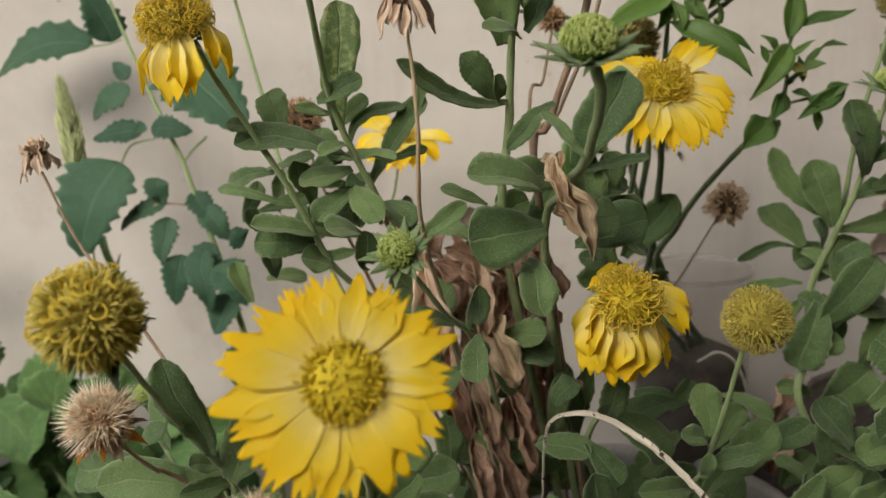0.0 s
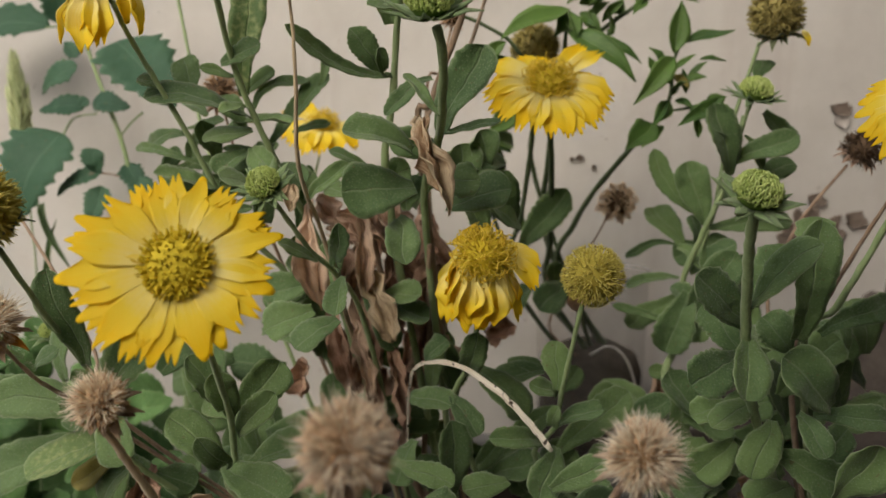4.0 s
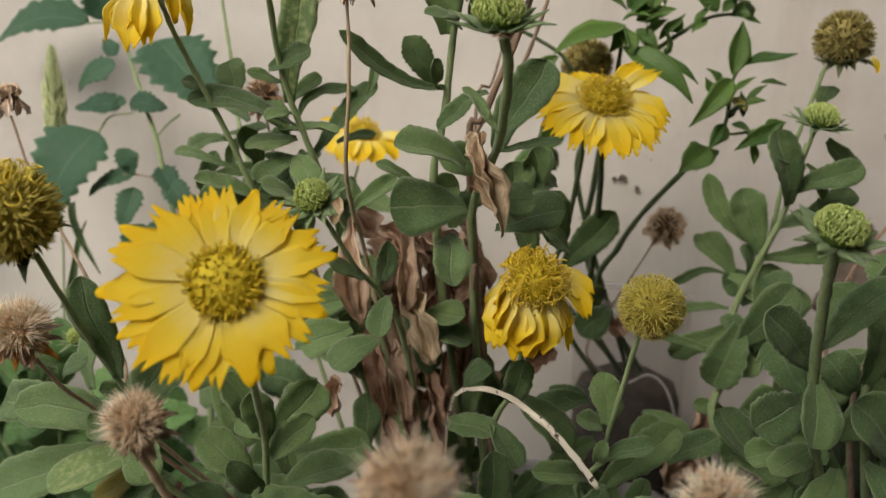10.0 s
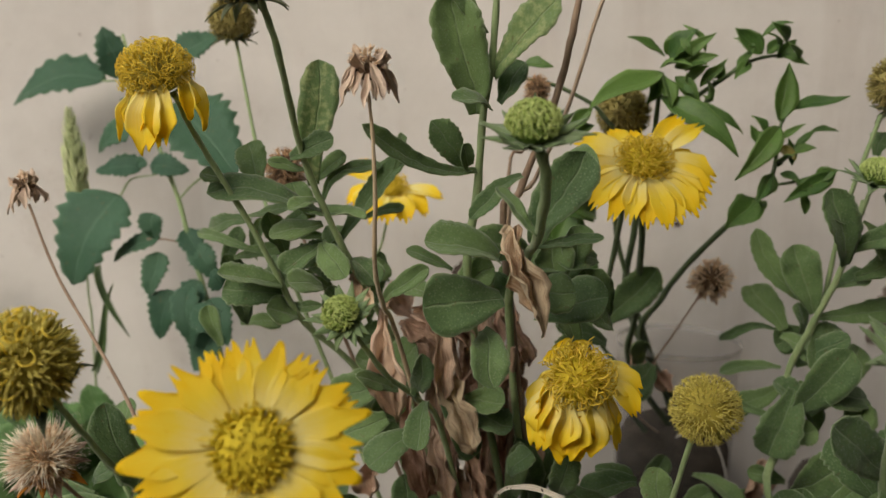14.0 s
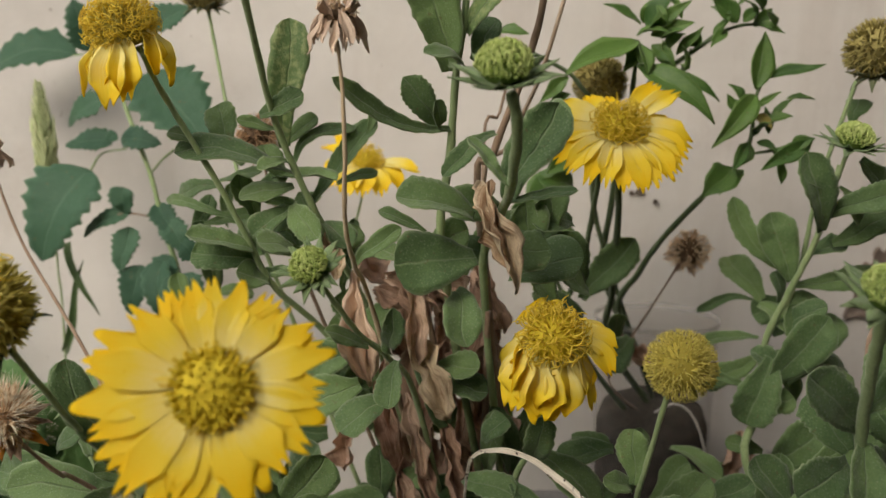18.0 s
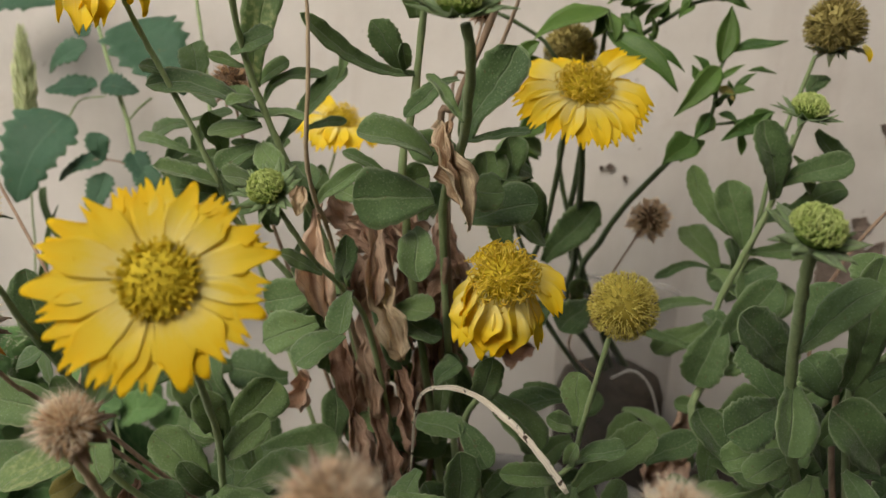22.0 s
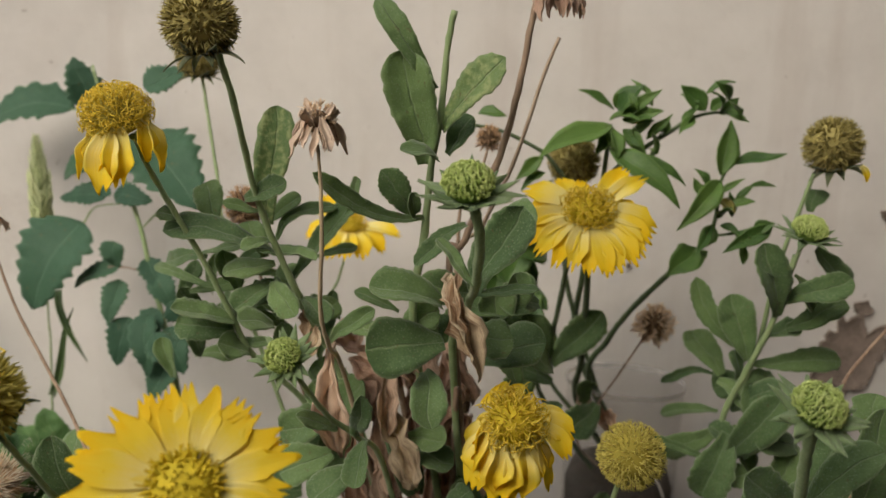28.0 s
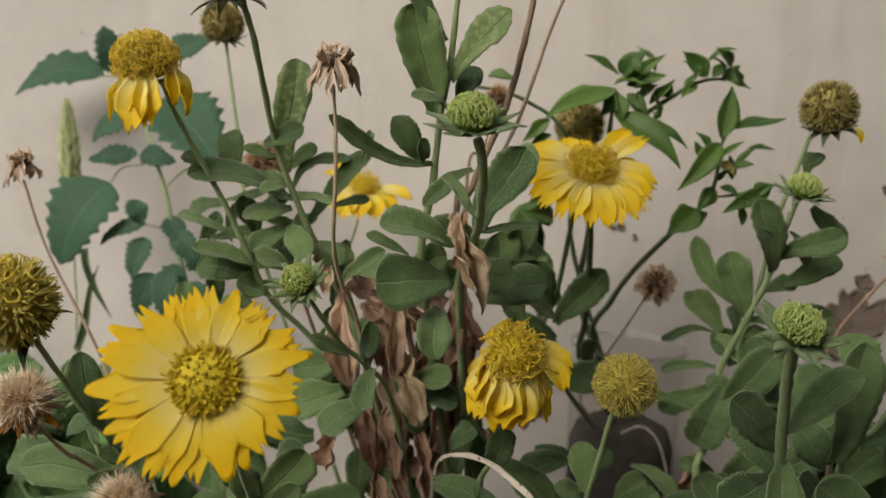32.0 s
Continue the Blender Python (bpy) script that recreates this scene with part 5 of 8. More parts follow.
leaf(B, (0.0176, 0.385, 0.4386), (0.0309, 0.38, 0.4168), 0.0134, 'd', tint=1)
leaf(B, (-0.0093, 0.39, 0.4298), (0.0102, 0.38, 0.4213), 0.0106, 'd')
leaf(B, (-0.0178, 0.35, 0.4563), (-0.0204, 0.345, 0.4434), 0.0064, 'd', tint=2)
leaf(B, (0.0226, 0.4, 0.4051), (0.0293, 0.4, 0.3676), 0.0104, 'd')
leaf(B, (0.0334, 0.405, 0.3983), (0.042, 0.4, 0.3622), 0.0123, 'd')
leaf(B, (0.0449, 0.41, 0.4106), (0.0439, 0.4, 0.3815), 0.0124, 'd')
leaf(B, (-0.0248, 0.4, 0.3569), (-0.0255, 0.4, 0.3341), 0.0112, 'd')
leaf(B, (0.0473, 0.4, 0.3754), (0.0586, 0.39, 0.345), 0.0110, 'd')
leaf(B, (-0.0282, 0.36, 0.4597), (-0.0216, 0.35, 0.4478), 0.0054, 'd', tint=2)
leaf(B, (0.0013, 0.42, 0.3645), (0.0234, 0.4, 0.2942), 0.0150, 'd')
leaf(B, (0.015, 0.385, 0.4393), (0.0229, 0.38, 0.4185), 0.0188, 'd')
leaf(B, (0.0313, 0.41, 0.3627), (0.0508, 0.4, 0.3431), 0.0134, 'd')
leaf(B, (0.0116, 0.4, 0.3534), (0.0266, 0.385, 0.3084), 0.0152, 'd')
leaf(B, (-0.0047, 0.4, 0.4294), (-0.0192, 0.41, 0.4437), 0.0164, 'd')
leaf(B, (0.0763, 0.42, 0.3657), (0.0929, 0.42, 0.3707), 0.0137, 'd')
leaf(B, (0.0327, 0.4, 0.4127), (0.0374, 0.39, 0.3886), 0.0143, 'd')
stem(B, [(0.04, 0.4, 0.3865), (0.0346, 0.4, 0.3381), (0.0357, 0.4, 0.2889), (0.075, 0.408, 0.232)], 0.0024, 0.0032, BROWN)
stem(B, [(0.0145, 0.385, 0.4266), (0.0255, 0.4, 0.3649), (0.0313, 0.4, 0.2813), (0.057, 0.405, 0.232)], 0.0022, 0.0030, BROWN)
stem(B, [(0.0446, 0.37, 0.425), (0.0447, 0.39, 0.3626), (0.0455, 0.4, 0.2755), (0.084, 0.405, 0.232)], 0.0020, 0.0028, BROWN)
straw_blade(B, [(0.0354, 0.345, 0.3168), (0.0355, 0.34, 0.339), (0.0361, 0.335, 0.3603), (0.0388, 0.332, 0.3717), (0.0483, 0.33, 0.3754), (0.0614, 0.328, 0.3732), (0.0769, 0.322, 0.3645), (0.0895, 0.316, 0.3535), (0.1007, 0.309, 0.3412)], 0.0013)

# front gaillardia with the open flower
A = plant('gaillardia_plant', (0.03, 0.375, 0.232), 'low gaillardia with an open yellow flower and seed heads')
stem(A, [(-0.0313, 0.217, 0.4346), (-0.0336, 0.255, 0.3967), (-0.0355, 0.285, 0.3645), (-0.0377, 0.3, 0.3396), (-0.0366, 0.31, 0.3154), (0.036, 0.375, 0.232)], 0.0017, 0.0022, GREEN)
flower(A, (-0.0316, 0.212, 0.4396), (0.12, -0.86, 0.42), 0.0112, OPEN_RAYS, 0.14, 'disc', 'open bright yellow gaillardia flower')
leaf(A, (-0.0374, 0.292, 0.363), (-0.0522, 0.285, 0.3898), 0.0118)
leaf(A, (-0.0358, 0.288, 0.364), (-0.0377, 0.275, 0.3862), 0.0126)
leaf(A, (-0.0342, 0.297, 0.3616), (-0.0169, 0.3, 0.3835), 0.0163)
leaf(A, (-0.0349, 0.295, 0.3523), (-0.0166, 0.285, 0.3742), 0.0124)
leaf(A, (-0.0429, 0.3, 0.3355), (-0.0658, 0.3, 0.3588), 0.0165)
leaf(A, (-0.0377, 0.292, 0.34), (-0.0464, 0.275, 0.3587), 0.0092)
leaf(A, (-0.0334, 0.31, 0.3326), (-0.0051, 0.325, 0.3405), 0.0173)
leaf(A, (-0.0419, 0.3, 0.337), (-0.0112, 0.283, 0.3254), 0.0184)
leaf(A, (-0.0385, 0.3, 0.359), (-0.0535, 0.31, 0.3627), 0.0107)
stem(A, [(-0.0605, 0.223, 0.3814), (-0.0569, 0.23, 0.3679), (-0.0521, 0.24, 0.3502), (-0.0444, 0.27, 0.3062), (0.032, 0.369, 0.232)], 0.0019, 0.0023, TAN)
seed_head(A, (-0.0615, 0.221, 0.3919), (-0.1, -0.75, 0.65), 0.0118, 'fluffy tan gaillardia seed head', tone=0.6)
leaf(A, (-0.0971, 0.318, 0.3597), (-0.1556, 0.322, 0.3561), 0.0197)
leaf(A, (-0.0945, 0.312, 0.3607), (-0.1127, 0.3, 0.3623), 0.0092)
leaf(A, (-0.1472, 0.35, 0.3533), (-0.1812, 0.36, 0.3464), 0.0190)
leaf(A, (-0.1172, 0.365, 0.3222), (-0.1958, 0.37, 0.2937), 0.0248)
leaf(A, (-0.0997, 0.325, 0.3437), (-0.1319, 0.305, 0.3268), 0.0201, mott=1)
leaf(A, (-0.1009, 0.335, 0.3278), (-0.1231, 0.33, 0.313), 0.0111, tint=1)
leaf(A, (-0.0944, 0.31, 0.3562), (-0.084, 0.295, 0.3381), 0.0172)
leaf(A, (-0.0924, 0.335, 0.3243), (-0.1079, 0.325, 0.3058), 0.0163)
leaf(A, (-0.0936, 0.305, 0.3647), (-0.0674, 0.3, 0.4055), 0.0202)
leaf(A, (-0.0933, 0.285, 0.3852), (-0.1054, 0.28, 0.4257), 0.0140)
leaf(A, (-0.1376, 0.36, 0.3544), (-0.1372, 0.37, 0.3947), 0.0142)
leaf(A, (-0.0978, 0.31, 0.3701), (-0.1076, 0.3, 0.3749), 0.0081)
leaf(A, (-0.1213, 0.35, 0.3311), (-0.1353, 0.36, 0.336), 0.0135)
leaf(A, (-0.0797, 0.33, 0.3688), (-0.0706, 0.34, 0.3818), 0.0173)
leaf(A, (-0.0829, 0.33, 0.3204), (-0.0649, 0.33, 0.3129), 0.0145)
stem(A, [(-0.1046, 0.245, 0.439), (-0.1006, 0.275, 0.403), (-0.0969, 0.3, 0.3758), (-0.0941, 0.31, 0.3614), (-0.0839, 0.32, 0.3244), (0.02, 0.378, 0.232)], 0.0015, 0.0022, GREEN)
ball(A, (-0.1099, 0.238, 0.4535), (-0.25, -0.55, 0.79), 0.0172, 'curlspike', 'olive-yellow spent gaillardia head', sepals=9)
stem(A, [(-0.193, 0.392, 0.4842), (-0.1778, 0.385, 0.4517), (-0.1566, 0.372, 0.4268), (-0.1363, 0.36, 0.4023), (-0.1157, 0.345, 0.3735), (-0.0957, 0.33, 0.3435), (0.02, 0.38, 0.232)], 0.0009, 0.0014, BROWN)
dry_head(A, (-0.1943, 0.393, 0.4932), (-0.15, -0.3, 0.94), 0.0084, 'small pale withered gaillardia head')
stem(A, [(-0.1292, 0.287, 0.3925), (-0.121, 0.3, 0.3737), (-0.1109, 0.32, 0.3543), (0.016, 0.378, 0.232)], 0.0011, 0.0016, BROWN)
seed_head(A, (-0.1327, 0.285, 0.4018), (-0.1, -0.55, 0.83), 0.0153, 'fluffy pale gaillardia seed head with orange remnants', tone=0.85, orange=True)
leaf(A, (-0.1373, 0.32, 0.3781), (-0.1507, 0.31, 0.3856), 0.0055)
leaf(A, (-0.1375, 0.33, 0.3696), (-0.1263, 0.33, 0.3794), 0.0086)
flower(A, (-0.0393, 0.31, 0.3016), (0.1, -0.8, 0.6), 0.0033, SMALL_RAYS, 0.9, 'disc', 'small half-hidden yellow gaillardia flower')
stem(A, [(-0.0412, 0.312, 0.3019), (-0.0365, 0.32, 0.2853), (-0.031, 0.33, 0.2572), (0.032, 0.377, 0.232)], 0.0012, 0.0016, GREEN)
leaf(A, (-0.0432, 0.29, 0.3234), (-0.0549, 0.285, 0.3293), 0.0068, 'd', tint=2)
leaf(A, (-0.061, 0.25, 0.3265), (-0.0556, 0.25, 0.3367), 0.0080, tint=2)
leaf(A, (-0.0851, 0.33, 0.3232), (-0.0878, 0.32, 0.299), 0.0116, 'd')
leaf(A, (-0.0344, 0.3, 0.2986), (-0.024, 0.29, 0.3126), 0.0123)
leaf(A, (-0.0338, 0.3, 0.2886), (-0.0181, 0.285, 0.2916), 0.0123)
leaf(A, (-0.0433, 0.31, 0.2943), (-0.0388, 0.3, 0.281), 0.0083, 'd')
leaf(A, (-0.0238, 0.33, 0.2826), (-0.0269, 0.32, 0.2496), 0.0129, 'd')
leaf(A, (-0.0338, 0.31, 0.2775), (-0.0397, 0.3, 0.2519), 0.0123, 'd')
leaf(A, (-0.0778, 0.33, 0.2965), (-0.1122, 0.34, 0.281), 0.0179)
leaf(A, (-0.0407, 0.26, 0.2891), (-0.0292, 0.25, 0.2766), 0.0146)
leaf(A, (-0.0207, 0.27, 0.2786), (-0.0352, 0.27, 0.2666), 0.0127)
stem(A, [(-0.0485, 0.185, 0.3263), (-0.0415, 0.195, 0.3124), (-0.0314, 0.205, 0.2979), (-0.0222, 0.23, 0.2625), (0.04, 0.36, 0.232)], 0.0015, 0.0020, BROWN)
ball(A, (-0.0491, 0.182, 0.3324), (-0.1, -0.75, 0.66), 0.0128, 'spike', 'olive-green round spent gaillardia head', sepals=8)
stem(A, [(-0.1299, 0.33, 0.3029), (-0.1121, 0.315, 0.2883), (-0.0882, 0.3, 0.274), (-0.0653, 0.28, 0.2709), (-0.0342, 0.27, 0.2503), (0.04, 0.366, 0.232)], 0.0015, 0.0019, GREEN)
stem(A, [(0.0214, 0.15, 0.348), (0.0244, 0.155, 0.3356), (0.0315, 0.18, 0.3032), (0.052, 0.354, 0.232)], 0.0017, 0.0021, GREEN)
bud(A, (0.0185, 0.138, 0.3587), (0.0, -0.86, 0.5), 0.0091, 'green gaillardia bud with spreading pointed bracts')
leaf(A, (0.0184, 0.2, 0.3461), (0.0092, 0.19, 0.3758), 0.0148, mott=1)
leaf(A, (0.0398, 0.2, 0.3197), (0.0681, 0.205, 0.3405), 0.0158)
leaf(A, (0.0219, 0.205, 0.3195), (0.0056, 0.2, 0.3316), 0.0146)
leaf(A, (0.0356, 0.185, 0.3169), (0.0042, 0.175, 0.3227), 0.0158)
leaf(A, (0.0283, 0.172, 0.3227), (0.0511, 0.168, 0.3255), 0.0163)
leaf(A, (0.0131, 0.25, 0.3124), (-0.0118, 0.245, 0.3103), 0.0113)
leaf(A, (0.0135, 0.26, 0.3137), (-0.0065, 0.265, 0.3139), 0.0074)
leaf(A, (0.0215, 0.235, 0.3259), (0.0084, 0.23, 0.3427), 0.0125)
leaf(A, (0.0293, 0.225, 0.3414), (0.0311, 0.225, 0.3594), 0.0099)
leaf(A, (0.052, 0.24, 0.3128), (0.0672, 0.24, 0.2995), 0.0138)
leaf(A, (0.0219, 0.23, 0.3072), (0.0156, 0.22, 0.2948), 0.0132)
stem(A, [(0.0228, 0.157, 0.399), (0.0216, 0.175, 0.3721), (0.0214, 0.19, 0.3524), (0.0262, 0.21, 0.3226), (0.048, 0.357, 0.232)], 0.0015, 0.0019, TAN)
seed_head(A, (0.0278, 0.153, 0.4047), (0.1, -0.85, 0.5), 0.0147, 'soft brown and white gaillardia seed head', tone=0.55)

# gaillardia with the broad rosette, right pot
C = plant('gaillardia_plant', (0.26, 0.38, 0.212), 'leafy gaillardia with green buds and broad leaves')
stem(C, [(0.1638, 0.255, 0.4563), (0.1644, 0.26, 0.4444), (0.17, 0.275, 0.4225), (0.1767, 0.29, 0.396), (0.1851, 0.3, 0.366), (0.258, 0.373, 0.212)], 0.0028, 0.0030, GREEN)
bud(C, (0.1628, 0.252, 0.4612), (0.08, -0.55, 0.83), 0.0101, 'green gaillardia bud with pointed bracts', open_=1.0)
leaf(C, (0.1744, 0.283, 0.4128), (0.1957, 0.27, 0.4413), 0.0137)
leaf(C, (0.1759, 0.288, 0.4041), (0.1501, 0.275, 0.4277), 0.0144)
leaf(C, (0.1803, 0.295, 0.4112), (0.1958, 0.305, 0.4358), 0.0171)
leaf(C, (0.1801, 0.305, 0.3891), (0.1668, 0.315, 0.4082), 0.0177)
leaf(C, (0.1736, 0.292, 0.3901), (0.1517, 0.28, 0.3815), 0.0176)
leaf(C, (0.1769, 0.288, 0.3994), (0.1706, 0.27, 0.3783), 0.0154)
leaf(C, (0.2041, 0.305, 0.3939), (0.2089, 0.3, 0.4473), 0.0182)
leaf(C, (0.2157, 0.32, 0.4246), (0.2178, 0.325, 0.4457), 0.0151)
leaf(C, (0.2117, 0.285, 0.3711), (0.1882, 0.28, 0.3937), 0.0193)
leaf(C, (0.2093, 0.295, 0.3641), (0.2401, 0.29, 0.3638), 0.0119)
leaf(C, (0.1999, 0.288, 0.367), (0.2059, 0.272, 0.3545), 0.0110)
leaf(C, (0.193, 0.298, 0.3608), (0.1809, 0.285, 0.3399), 0.0167)
leaf(C, (0.1943, 0.3, 0.3458), (0.225, 0.29, 0.3332), 0.0164)
leaf(C, (0.1906, 0.308, 0.3649), (0.1665, 0.295, 0.3586), 0.0127)
leaf(C, (0.1845, 0.325, 0.3574), (0.165, 0.32, 0.3546), 0.0135)
leaf(C, (0.2117, 0.275, 0.3361), (0.2256, 0.27, 0.3612), 0.0190)
leaf(C, (0.18, 0.355, 0.3405), (0.1649, 0.36, 0.3633), 0.0175)
leaf(C, (0.2346, 0.35, 0.3859), (0.2742, 0.36, 0.4022), 0.0139)
leaf(C, (0.2128, 0.33, 0.3832), (0.2007, 0.335, 0.3979), 0.0157)
leaf(C, (0.2091, 0.33, 0.3614), (0.2237, 0.33, 0.3779), 0.0158)
leaf(C, (0.1895, 0.33, 0.3392), (0.1718, 0.33, 0.3222), 0.0186)
leaf(C, (0.2301, 0.33, 0.3285), (0.2421, 0.33, 0.3454), 0.0159)
leaf(C, (0.1863, 0.36, 0.3274), (0.1726, 0.36, 0.3152), 0.0173)
leaf(C, (0.2087, 0.31, 0.326), (0.1877, 0.3, 0.3198), 0.0175)
leaf(C, (0.1891, 0.34, 0.3122), (0.1641, 0.33, 0.3164), 0.0163)
stem(C, [(0.2472, 0.31, 0.4571), (0.2387, 0.315, 0.4332), (0.2272, 0.32, 0.4056), (0.2185, 0.33, 0.3779), (0.263, 0.377, 0.212)], 0.0019, 0.0025, GREEN)
stem(C, [(0.2555, 0.33, 0.4594), (0.2448, 0.335, 0.4356), (0.2361, 0.345, 0.4071), (0.2223, 0.35, 0.3665), (0.261, 0.378, 0.212)], 0.0012, 0.0020, BROWN)
flower(C, (0.2541, 0.3, 0.4925), (-0.1, -0.8, 0.6), 0.0113, OPEN_RAYS, 0.7, 'disc', 'yellow gaillardia flower at the edge')
stem(C, [(0.2489, 0.302, 0.4914), (0.2507, 0.306, 0.4728), (0.2472, 0.31, 0.4571)], 0.0017, 0.0019, GREEN)
stem(C, [(0.2673, 0.403, 0.466), (0.2508, 0.4, 0.447), (0.2361, 0.395, 0.4261), (0.2214, 0.38, 0.3878), (0.264, 0.38, 0.212)], 0.0011, 0.0018, BROWN)
seed_head(C, (0.2745, 0.402, 0.4751), (0.25, -0.45, 0.85), 0.0123, 'dark brown withered gaillardia head', tone=0.15)
stem(C, [(0.2124, 0.408, 0.4914), (0.2074, 0.414, 0.4577), (0.1977, 0.42, 0.4265), (0.189, 0.425, 0.397), (0.1877, 0.42, 0.365), (0.1798, 0.4, 0.3314), (0.257, 0.381, 0.212)], 0.0019, 0.0030, GREEN)
bud(C, (0.2165, 0.405, 0.5042), (0.1, -0.35, 0.93), 0.0099, 'small green gaillardia bud', open_=1.0)
stem(C, [(0.2148, 0.406, 0.4989), (0.2106, 0.408, 0.4824), (0.2074, 0.414, 0.4577)], 0.0014, 0.0018, GREEN)
stem(C, [(0.2254, 0.428, 0.5321), (0.2165, 0.428, 0.5011), (0.2102, 0.428, 0.4744), (0.2058, 0.43, 0.4357), (0.1957, 0.43, 0.4028)], 0.0014, 0.0019, GREEN)
last_petal = ball(C, (0.2335, 0.428, 0.547), (-0.25, -0.12, 0.96), 0.0162, 'short', 'round olive-brown spent gaillardia head with dark bracts', sepals=20)
petal(last_petal, (0.2445, 0.419, 0.5375), (0.9, -0.1, -0.5), (0.15, 0.0, -1.0), (0.2, -1.0, 0.2), 0.0095, 0.0042, PETAL, 2, 0.4, 2.0)
leaf(C, (0.1986, 0.43, 0.4363), (0.1728, 0.44, 0.4727), 0.0114, mid=(0.1814, 0.435, 0.4513))
leaf(C, (0.2009, 0.426, 0.4309), (0.1886, 0.43, 0.4655), 0.0173)
leaf(C, (0.193, 0.445, 0.4165), (0.1814, 0.47, 0.4363), 0.0165)
leaf(C, (0.1911, 0.45, 0.4151), (0.1646, 0.465, 0.4049), 0.0055, mid=(0.1773, 0.4575, 0.4146))
leaf(C, (0.2067, 0.45, 0.4146), (0.1901, 0.45, 0.4075), 0.0156)
leaf(C, (0.2066, 0.41, 0.4589), (0.1928, 0.4, 0.4978), 0.0157)
leaf(C, (0.2092, 0.41, 0.4669), (0.2391, 0.402, 0.4819), 0.0140)
leaf(C, (0.2099, 0.408, 0.4791), (0.1908, 0.4, 0.4854), 0.0066)
leaf(C, (0.2272, 0.42, 0.4939), (0.2476, 0.425, 0.473), 0.0138)
leaf(C, (0.2143, 0.415, 0.4524), (0.2466, 0.42, 0.4663), 0.0138)
leaf(C, (0.2036, 0.428, 0.4288), (0.2514, 0.43, 0.4318), 0.0136)
leaf(C, (0.189, 0.415, 0.3794), (0.21, 0.4, 0.4187), 0.0194)
leaf(C, (0.193, 0.44, 0.3895), (0.1675, 0.46, 0.3616), 0.0130)
leaf(C, (0.1898, 0.43, 0.3719), (0.1532, 0.445, 0.379), 0.0047)
leaf(C, (0.1913, 0.44, 0.3969), (0.1646, 0.46, 0.3873), 0.0082)
leaf(C, (0.1903, 0.42, 0.3409), (0.1707, 0.42, 0.3467), 0.0088)
leaf(C, (0.2282, 0.435, 0.5119), (0.2328, 0.44, 0.5236), 0.0109)
leaf(C, (0.2138, 0.41, 0.4809), (0.2248, 0.41, 0.4628), 0.0092)
leaf(C, (0.2061, 0.42, 0.4463), (0.223, 0.42, 0.4528), 0.0107)
leaf(C, (0.1969, 0.43, 0.4094), (0.2157, 0.43, 0.4228), 0.0117)
leaf(C, (0.1883, 0.42, 0.365), (0.2008, 0.41, 0.3742), 0.0128)
leaf(C, (0.1964, 0.43, 0.4193), (0.1929, 0.43, 0.4356), 0.0084)
stem(C, [(0.1117, 0.308, 0.408), (0.1073, 0.32, 0.3714), (0.1063, 0.335, 0.3445), (0.1059, 0.345, 0.3118), (0.234, 0.384, 0.212)], 0.0014, 0.0019, GREEN)
ball(C, (0.1151, 0.303, 0.4218), (0.0, -0.7, 0.71), 0.0133, 'spike', 'round olive-yellow gaillardia head covered in fine points', sepals=0)
leaf(C, (0.1046, 0.325, 0.3639), (0.1046, 0.33, 0.3864), 0.0130)
leaf(C, (0.1051, 0.328, 0.3602), (0.0915, 0.32, 0.3691), 0.0083)
leaf(C, (0.1061, 0.333, 0.3436), (0.1268, 0.325, 0.3556), 0.0100)
leaf(C, (0.1015, 0.335, 0.3344), (0.0736, 0.32, 0.3432), 0.0111)
leaf(C, (0.1059, 0.33, 0.3353), (0.0954, 0.31, 0.3176), 0.0151)
leaf(C, (0.1083, 0.345, 0.3259), (0.1461, 0.36, 0.3531), 0.0174)
leaf(C, (0.1076, 0.33, 0.3241), (0.13, 0.315, 0.3168), 0.0136)
leaf(C, (0.103, 0.33, 0.3436), (0.1052, 0.32, 0.3581), 0.0068)
leaf(C, (0.0837, 0.33, 0.3182), (0.0621, 0.32, 0.3168), 0.0132)
stem(A, [(0.1079, 0.203, 0.3728), (0.0982, 0.212, 0.3495), (0.082, 0.225, 0.3247), (0.0679, 0.235, 0.3042), (0.0554, 0.26, 0.2635), (0.1, 0.375, 0.232)], 0.0019, 0.0024, BROWN)
seed_head(A, (0.1136, 0.2, 0.3838), (-0.05, -0.75, 0.66), 0.0141, 'fluffy white gaillardia seed head', tone=1.0)
stem(A, [(0.1183, 0.187, 0.3525), (0.1124, 0.195, 0.3369), (0.1019, 0.208, 0.3168), (0.0913, 0.23, 0.2847), (0.0842, 0.27, 0.2223), (0.12, 0.37, 0.232)], 0.0017, 0.0021, TAN)
seed_head(A, (0.1224, 0.183, 0.3629), (0.1, -0.8, 0.6), 0.0132, 'dark brown gaillardia seed head with orange remnants', tone=0.3, orange=True)
stem(A, [(0.1259, 0.182, 0.3413), (0.1196, 0.185, 0.3365), (0.1103, 0.195, 0.3229), (0.0986, 0.22, 0.2905), (0.0938, 0.26, 0.2295), (0.125, 0.37, 0.232)], 0.0011, 0.0016, TAN)
seed_head(A, (0.1319, 0.18, 0.3436), (0.1, -0.8, 0.6), 0.0109, 'brown gaillardia seed head', tone=0.3)
leaf(C, (0.1779, 0.33, 0.3169), (0.1516, 0.32, 0.3181), 0.0205)
leaf(C, (0.1029, 0.268, 0.3116), (0.0856, 0.26, 0.3308), 0.0098)
leaf(C, (0.0857, 0.225, 0.3097), (0.1089, 0.22, 0.3184), 0.0134)
leaf(C, (0.0902, 0.245, 0.3067), (0.1099, 0.24, 0.321), 0.0064)
